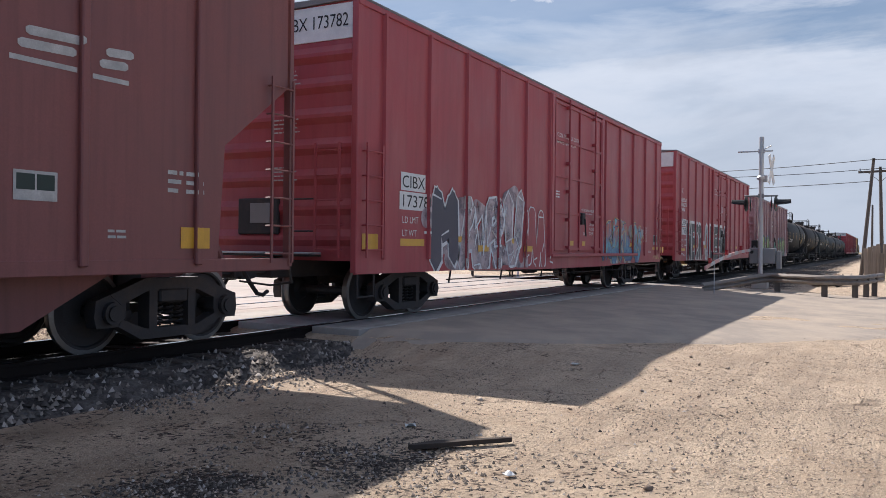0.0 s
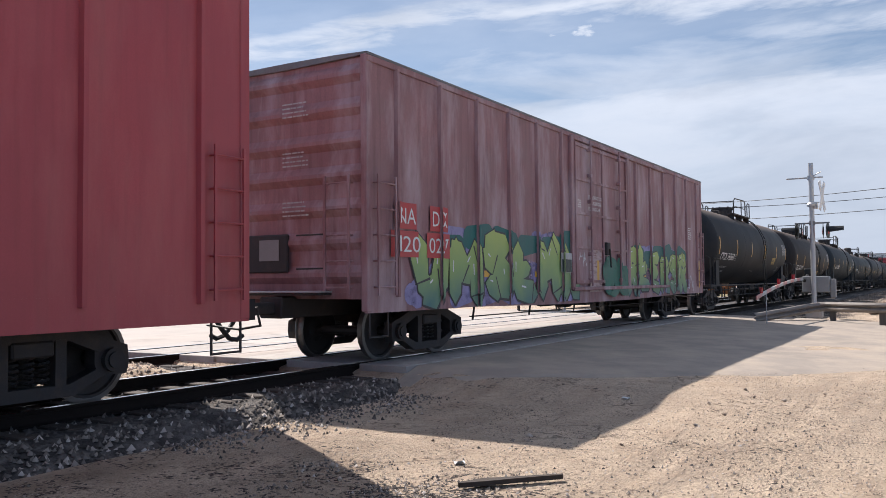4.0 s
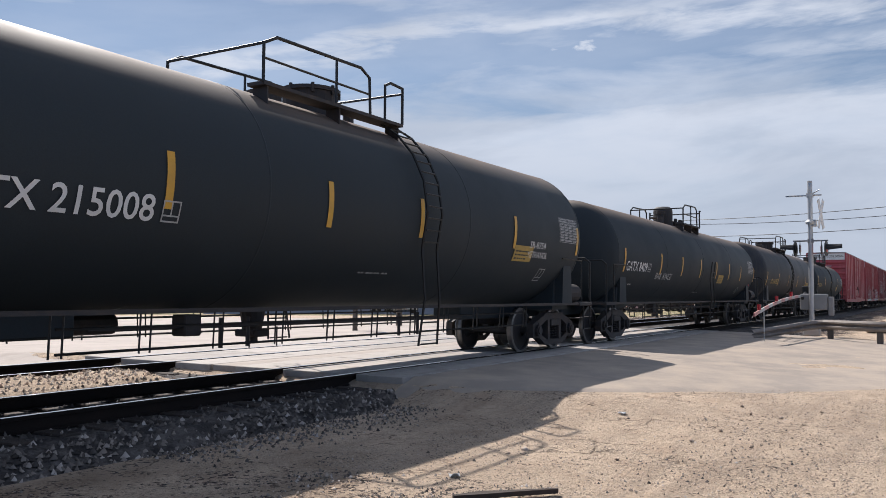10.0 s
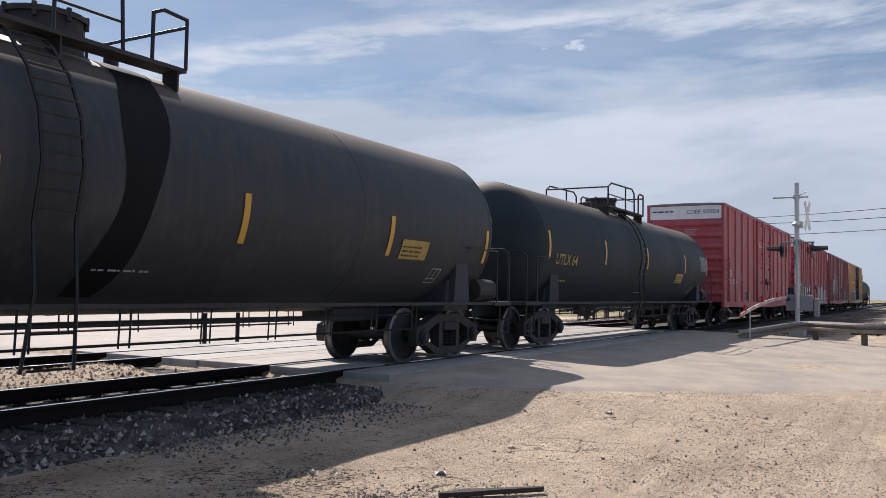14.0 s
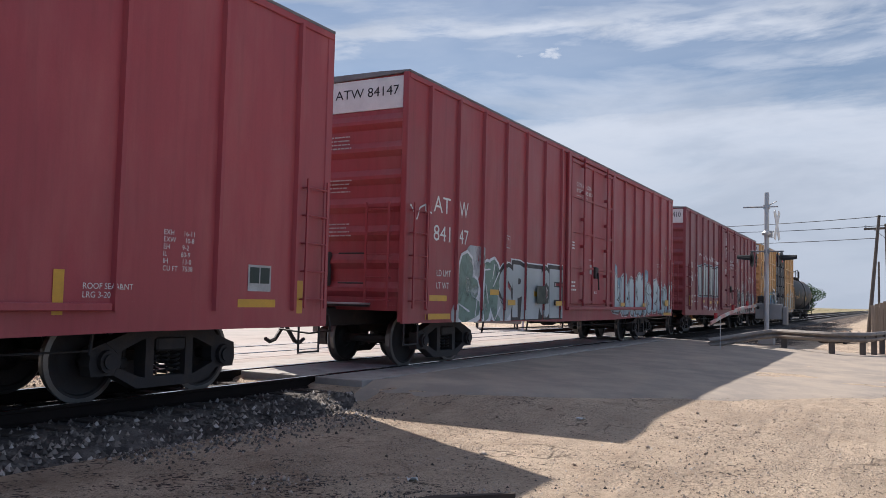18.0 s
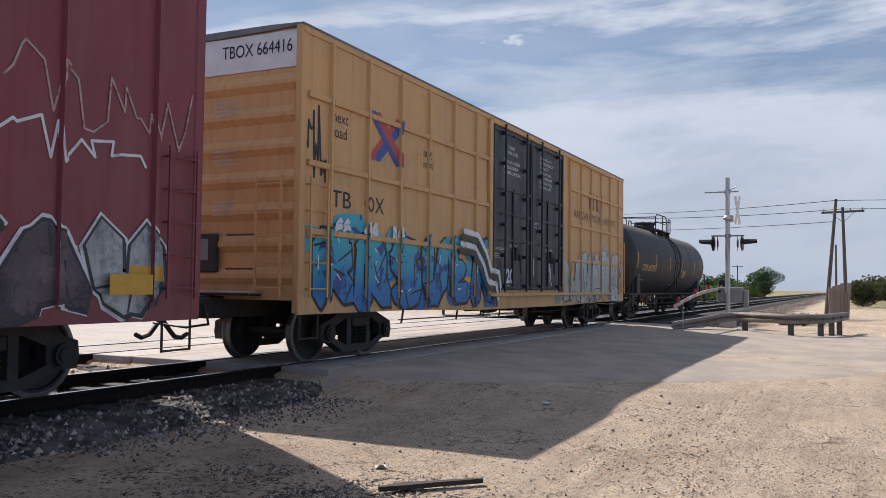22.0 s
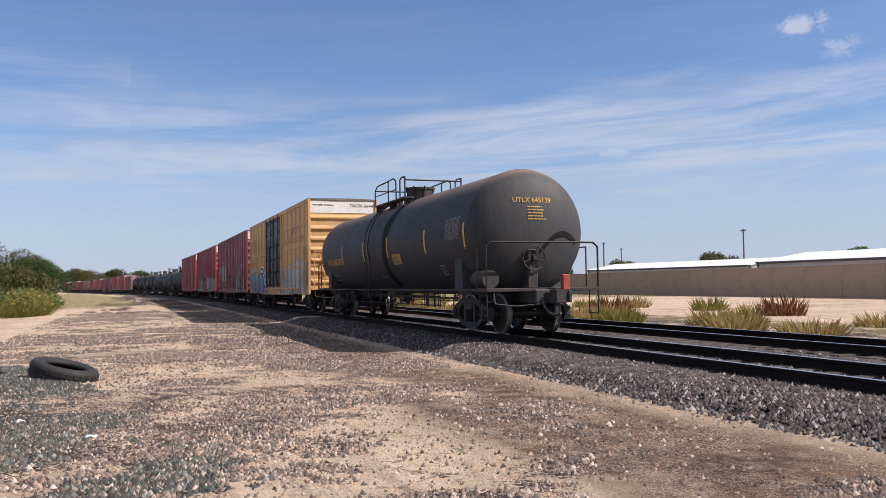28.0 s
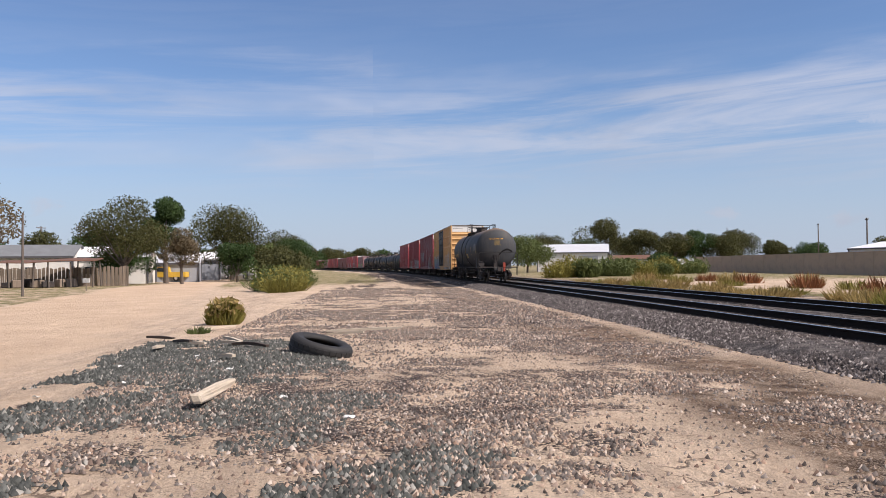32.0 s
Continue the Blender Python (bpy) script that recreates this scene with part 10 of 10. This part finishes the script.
for xw in (17.72, 20.25):
    door_words(box_g, "OPEN", xw + P, 2.14, 0.06)
    door_words(box_g, "CLOSE", xw + 0.3 + P, 2.14, 0.06)
plate(box_g, [], 18.0 + P, 18.2 + P, 1.9, 2.12, WHITE, DOOR_Y)
plate(box_g, [], 19.3 + P, 19.42 + P, 1.5, 1.95, YEL_MARK, DOOR_Y)
part("paint_tag", lay(letters("120", 0.44, fat=0.015), [], 0.055, DOOR_Y + 0.002, 17.34 + P, 1.33), G_WHITE, box_g, "white sprayed numerals")
scribble(box_g, [], 17.33 + P, 1.18, 0.6, 0.12, 9, G_WHITE, 78, 0.014, DOOR_Y)
scribble(box_g, [], 20.5 + P, 1.15, 0.25, 0.9, 13, G_WHITE, 80, 0.014, DOOR_Y)
for k_ in range(4):
    bm = bmesh.new()
    pts_ = [(15.2, 2.35), (15.9, 2.3), (16.35, 1.95), (16.6, 1.6), (17.05, 1.55), (17.15, 1.25), (16.95, 0.95)]
    for i_, ((xa_, za_), (xb_, zb_)) in enumerate(zip(pts_, pts_[1:])):
        capsule(bm, (xa_ - 0.13 * k_ * 0.6 + P, za_ - 0.13 * k_), (xb_ - 0.13 * k_ * 0.6 + P, zb_ - 0.13 * k_), 0.055, 0.0004 * i_, 4)
    part("paint_tag", lay(bm, [], 0.055, 0.078 + 0.003 * k_), (G_WHITE, G_BLACK)[k_ % 2], box_g, "black and white sprayed ribbon")
boxcar_common(box_g, ribs_g, hl_g, door_g, 7)
car_end_text(box_g, -1, hl_g, "TBOX 664416", 0.2, 4.62, 0.19, BLACKP, -0.028)
car_end_text(box_g, 1, hl_g, "TBOX 664416", 0.3, 4.66, 0.13, BLACKP, -0.028)
part("end_small_print", on_end(bars(1.0, 0.1, 1, 4, 0.8, 4), 1, hl_g, -1.35, 4.66, -0.028), BLACKP, box_g)
# covered hopper
P = 240.475
HS = [(x - 0.05, x + 0.05) for x in np.linspace(-8.725 + 1.7, 8.725 - 1.7, 10)]
for x0, x1, z0 in ((-235.8, -235.08, 2.92), (-234.9, -234.45, 2.90)):
    plate(hopper_car, HS, x0 + P, x1 + P, z0 - 0.02, z0 + 0.03, WHITE_DIM)
    bm = bmesh.new()
    capsule(bm, (x0 + 0.12 + P, z0 + 0.15), (x1 - 0.05 + P, z0 + 0.17), 0.045, 0, 3)
    capsule(bm, (x0 + 0.2 + P, z0 + 0.28), (x1 + 0.02 + P, z0 + 0.30), 0.045, 0.0005, 3)
    part("mark_bar", lay(bm, HS, 0.06, 0.004), WHITE_DIM, hopper_car)
plate(hopper_car, HS, -233.7 + P, -233.25 + P, 1.18, 1.42, YEL_MARK, 0.006, "reflector_strip", "yellow reflective strip")
defect_card(hopper_car, HS, -235.75 + P, 1.62, 0.46, 0.28)
small_print(hopper_car, HS, -233.9 + P, 1.75, 0.55, 0.3, 3, WHITE_DIM, 81, cols=2)
small_print(hopper_car, HS, -234.7 + P, 1.25, 0.3, 0.12, 2, WHITE_DIM, 82)


# tank cars
def tank_word(car, text, x, z, height, mat, R, zc, wide=None, shear=0.0, fat=0.0, name="lettering", stretch=1.0):
    bm = letters(text, height / 0.69, shear=shear, fat=fat)
    if wide:
        xs = [v.co.x for v in bm.verts]
        f = wide / (max(xs) - min(xs))
        for v in bm.verts:
            v.co.x *= f
    return part(name, on_tank(bm, x, z, R, zc), mat, car)


def tank_print(car, x, z, w, h, rows, R, zc, mat=None, seed=1, cols=1, fill=0.5):
    return part("small_print", on_tank(bars(w, h, rows, cols, fill, seed), x, z, R, zc), mat or WHITE_DIM, car)


def tank_patch(car, x0, x1, z, h, R, zc, mat, skew=0.0, lift=0.012, name="marking_plate", label=""):
    return part(name, on_tank(rect(x0, x1, 0, h, skew), 0, z, R, zc, lift), mat, car, label)


def tank_square(car, x, z, s, R, zc, skew=0.0):
    bm = bmesh.new()
    w = 0.018
    for a in ((0, s, 0, w), (0, s, s - w, s), (0, w, w, s - w), (s - w, s, w, s - w), (s / 2 - w / 2, s / 2 + w / 2, s * 0.3, s - w), (w, s - w, s * 0.27, s * 0.27 + w)):
        quad(bm, a[0] + skew * a[2], a[1] + skew * a[2], a[2], a[3], skew)
    return part("record_card", on_tank(bm, x, z, R, zc), WHITE_DIM, car, "white-framed stencil card")


def tank_table(car, x, z, w, h, R, zc, seed):
    ink = GREY_PRINT if seed > 60 else WHITE_DIM
    tank_print(car, x + 0.04, z, w - 0.06, h, 9, R, zc, ink, seed, 4, 0.42)
    bm = bmesh.new()
    t = 0.009
    for k in range(10):
        quad(bm, 0, w, h * k / 9 + 0.006, h * k / 9 + 0.006 + t)
    for q in (0, 0.34, 0.56, 0.78, 1.0):
        quad(bm, q * w - t / 2, q * w + t / 2, 0.006, h + 0.006)
    part("record_table", on_tank(bm, x, z, R, zc, 0.0135), ink, car, "ruled white stencil table")


def placard(car, x, z, R, zc, text):
    bm = bmesh.new()
    s = 0.19
    bm.faces.new([bm.verts.new(p) for p in ((0, -s, 0), (s, 0, 0), (0, s, 0), (-s, 0, 0))])
    p = part("hazard_placard", on_tank(bm, x, z, R, zc, 0.02), RED_SIGN, car, "red diamond hazard placard")
    part("placard_field", on_tank(rect(-0.13, 0.13, -0.05, 0.05), x, z, R, zc, 0.024), WHITE, p)
    part("placard_number", on_tank(letters(text, 0.085, align="CENTER"), x, z - 0.035, R, zc, 0.028), BLACKP, p)


def on_head(bm, s, y0, z0, R, zc, hs, lift=0.012, hd=0.62):
    for v in bm.verts:
        y, z = y0 + s * v.co.x, z0 + v.co.y
        rho = min(0.999 * R, math.hypot(y, z - zc))
        v.co = Vector((s * (hs - hd * (1 - math.cos(math.asin(rho / R))) + lift), y, z))
    return bm


def tank_marks(car, centre, R, zc, hs, text, x0, x1, z, mat, seed, shear=0.0, number=None, fat=0.004, label_x=None, table_x=None, sq_x=None, table=True, label_z=-0.62):
    tank_word(car, text, x0 - centre, z, (x1 - x0) / len(text) * 1.28, mat, R, zc, wide=x1 - x0, shear=shear, fat=fat)
    if text[0] != "C":
        tank_print(car, x0 - centre, z - 0.42, 1.0, 0.09, 1, R, zc, mat if mat is YEL_DIM else WHITE_DIM, seed, 3, 0.9)
        tank_print(car, x0 - centre, z - 0.60, 0.95, 0.09, 1, R, zc, mat if mat is YEL_DIM else WHITE_DIM, seed + 1, 3, 0.9)
    if mat is not YEL_DIM:
        tank_square(car, x1 - centre + 0.12, z + 0.0, 0.24, R, zc)
    part("head_lettering", on_head(letters(text, 0.19), -1, 0.3, zc + 0.45, R, zc, hs), mat, car)
    part("head_small_print", on_head(bars(0.7, 0.22, 2, 1, 0.5, seed), -1, 0.4, zc + 0.2, R, zc, hs), WHITE_DIM, car)
    tank_patch(car, hs - 3.6 if label_x is None else label_x - centre, (hs - 2.8) if label_x is None else label_x - centre + 0.82, zc + label_z, 0.32, R, zc, YEL_DIM, 0.05, name="emergency_label", label="orange emergency label")
    tank_print(car, (hs - 3.55) if label_x is None else label_x - centre + 0.06, zc + label_z, 0.7, 0.22, 3, R, zc, BLACKP, seed + 3, 1, 0.4)
    if table:
        tank_table(car, (hs - 1.75) if table_x is None else table_x - centre, zc - 0.15, 1.0, 0.52, R, zc, seed + 5)
    tank_square(car, (hs - 2.45) if sq_x is None else sq_x - centre, zc - 0.98, 0.30, R, zc, 0.15)
    tank_print(car, -0.3, zc - 1.0, 0.8, 0.06, 1, R, zc, WHITE_DIM, seed + 7, 4, 0.9)


tank_marks(tank_1, -158.1, r_1, c_1, 8.15, "CTCX 743660", -165.0, -162.7, 2.0, WHITE, 1, shear=0.12, label_x=-154.35, table_x=-151.7)
for tk, cn, xx, zz, R_, c_ in ((tank_1, -158.1, -165.0, 1.70, r_1, c_1), (tank_2, -139.7, -146.45, 1.46, r_2, c_2)):
    tank_word(tk, "LD LMT  211700LB  96050KG", xx - cn, zz, 0.085, WHITE_DIM, R_, c_, wide=1.6)
    tank_word(tk, "LT WT   74300LB  33700KG", xx - cn, zz - 0.15, 0.085, WHITE_DIM, R_, c_, wide=1.6)
tank_word(tank_3, "SR-8754", -116.1 + 121.1, 2.17, 0.13, WHITE, r_3, c_3, wide=0.75)
tank_word(tank_3, "METHANOL", -116.15 + 121.1, 1.98, 0.13, WHITE, r_3, c_3, wide=0.95)
tank_word(tank_4, "RAIL KINGS", -107.1 + 101.6, 1.72, 0.2, WHITE_DIM, r_4, c_4, wide=1.7, name="paint_tag", shear=0.2)
tank_marks(tank_2, -139.7, r_2, c_2, 8.1, "CBTX 741479", -146.45, -144.05, 1.76, WHITE, 11, shear=0.12, label_x=-137.1, table_x=-133.42, sq_x=-134.5, label_z=-1.05)
tank_marks(tank_3, -121.1, r_3, c_3, 8.2, "GATX 215008", -127.75, -125.35, 1.98, WHITE, 21, label_x=-116.75)
tank_marks(tank_4, -101.6, r_4, c_4, 9.35, "GATX 8409", -109.83, -108.05, 1.90, WHITE, 31, label_x=-99.26, table_x=-93.95, sq_x=-95.3)
tank_marks(tank_5, -81.6, r_5, c_5, 8.7, "UTLX 643852", -88.55, -86.45, 1.85, YEL_DIM, 41, table=False)
tank_marks(tank_6, -63.2, r_6, c_6, 8.2, "UTLX 64", -70.2, -68.9, 1.9, YEL_DIM, 51, label_x=-59.8, table_x=-56.6)
tank_marks(tank_7, 38.8, r_7, c_7, 8.45, "UTLX 645139", 32.05, 34.15, 1.94, YEL_MARK, 61, label_x=40.57, table_x=45.2, sq_x=44.3)
for cr, cn, R, zc, hs in ((tank_1, "1294", r_1, c_1, 8.15), (tank_2, "1294", r_2, c_2, 8.1), (tank_3, "1230", r_3, c_3, 8.2), (tank_4, "1230", r_4, c_4, 9.35)):
    placard(cr, hs - 1.0, 1.62, R, zc, cn)
    bm = bmesh.new()
    s_ = 0.19
    bm.faces.new([bm.verts.new(p) for p in ((0, -s_, 0), (s_, 0, 0), (0, s_, 0), (-s_, 0, 0))])
    pl_ = part("hazard_placard", on_head(bm, -1, 0.15, 1.55, R, zc, hs, 0.05), RED_SIGN, cr, "red diamond hazard placard")
    part("placard_field", on_head(rect(-0.13, 0.13, -0.05, 0.05), -1, 0.15, 1.55, R, zc, hs, 0.056), WHITE, pl_)
    part("placard_number", on_head(letters(cn, 0.085, align="CENTER"), -1, 0.15, 1.515, R, zc, hs, 0.062), BLACKP, pl_)
part("head_lettering", on_head(letters("UTLX 645139", 0.17), 1, -0.55, 3.05, r_7, c_7, 8.45), YEL_MARK, tank_7)
part("head_small_print", on_head(bars(0.5, 0.36, 5, 1, 0.4, 66), 1, -0.2, 2.6, r_7, c_7, 8.45), YEL_DIM, tank_7)
# end-of-train unit on the last coupler, head stain, end sill fittings
bm = bmesh.new()
box(bm, 8.98, 9.12, 0.31, 0.49, 1.0, 1.36, bevel=0.02)
box(bm, 8.99, 9.10, 0.33, 0.47, 0.72, 1.0, bevel=0.02)
part("marker_unit", bm, surface("marker_unit_red", (0.34, 0.06, 0.035), 0.6, vary=0.2, scale=4), tank_7, "weathered red end-of-train unit")
bm = bmesh.new()
k_ = 14
for i in range(k_):
    a0, a1 = i / k_, (i + 1) / k_
    p = lambda a, w: (0.0 + 1.05 * a, 1.62 + 0.42 * math.sin(a * 2.6) - w)
    bm.faces.new([bm.verts.new((*q, 0)) for q in (p(a0, 0.0), p(a0, 0.13), p(a1, 0.13), p(a1, 0.0))])
part("spill_stain", on_head(bm, 1, 0.1, 0.35, r_7, c_7, 8.45, 0.014), SPILL, tank_7, "black stain across the tank head")

motions()
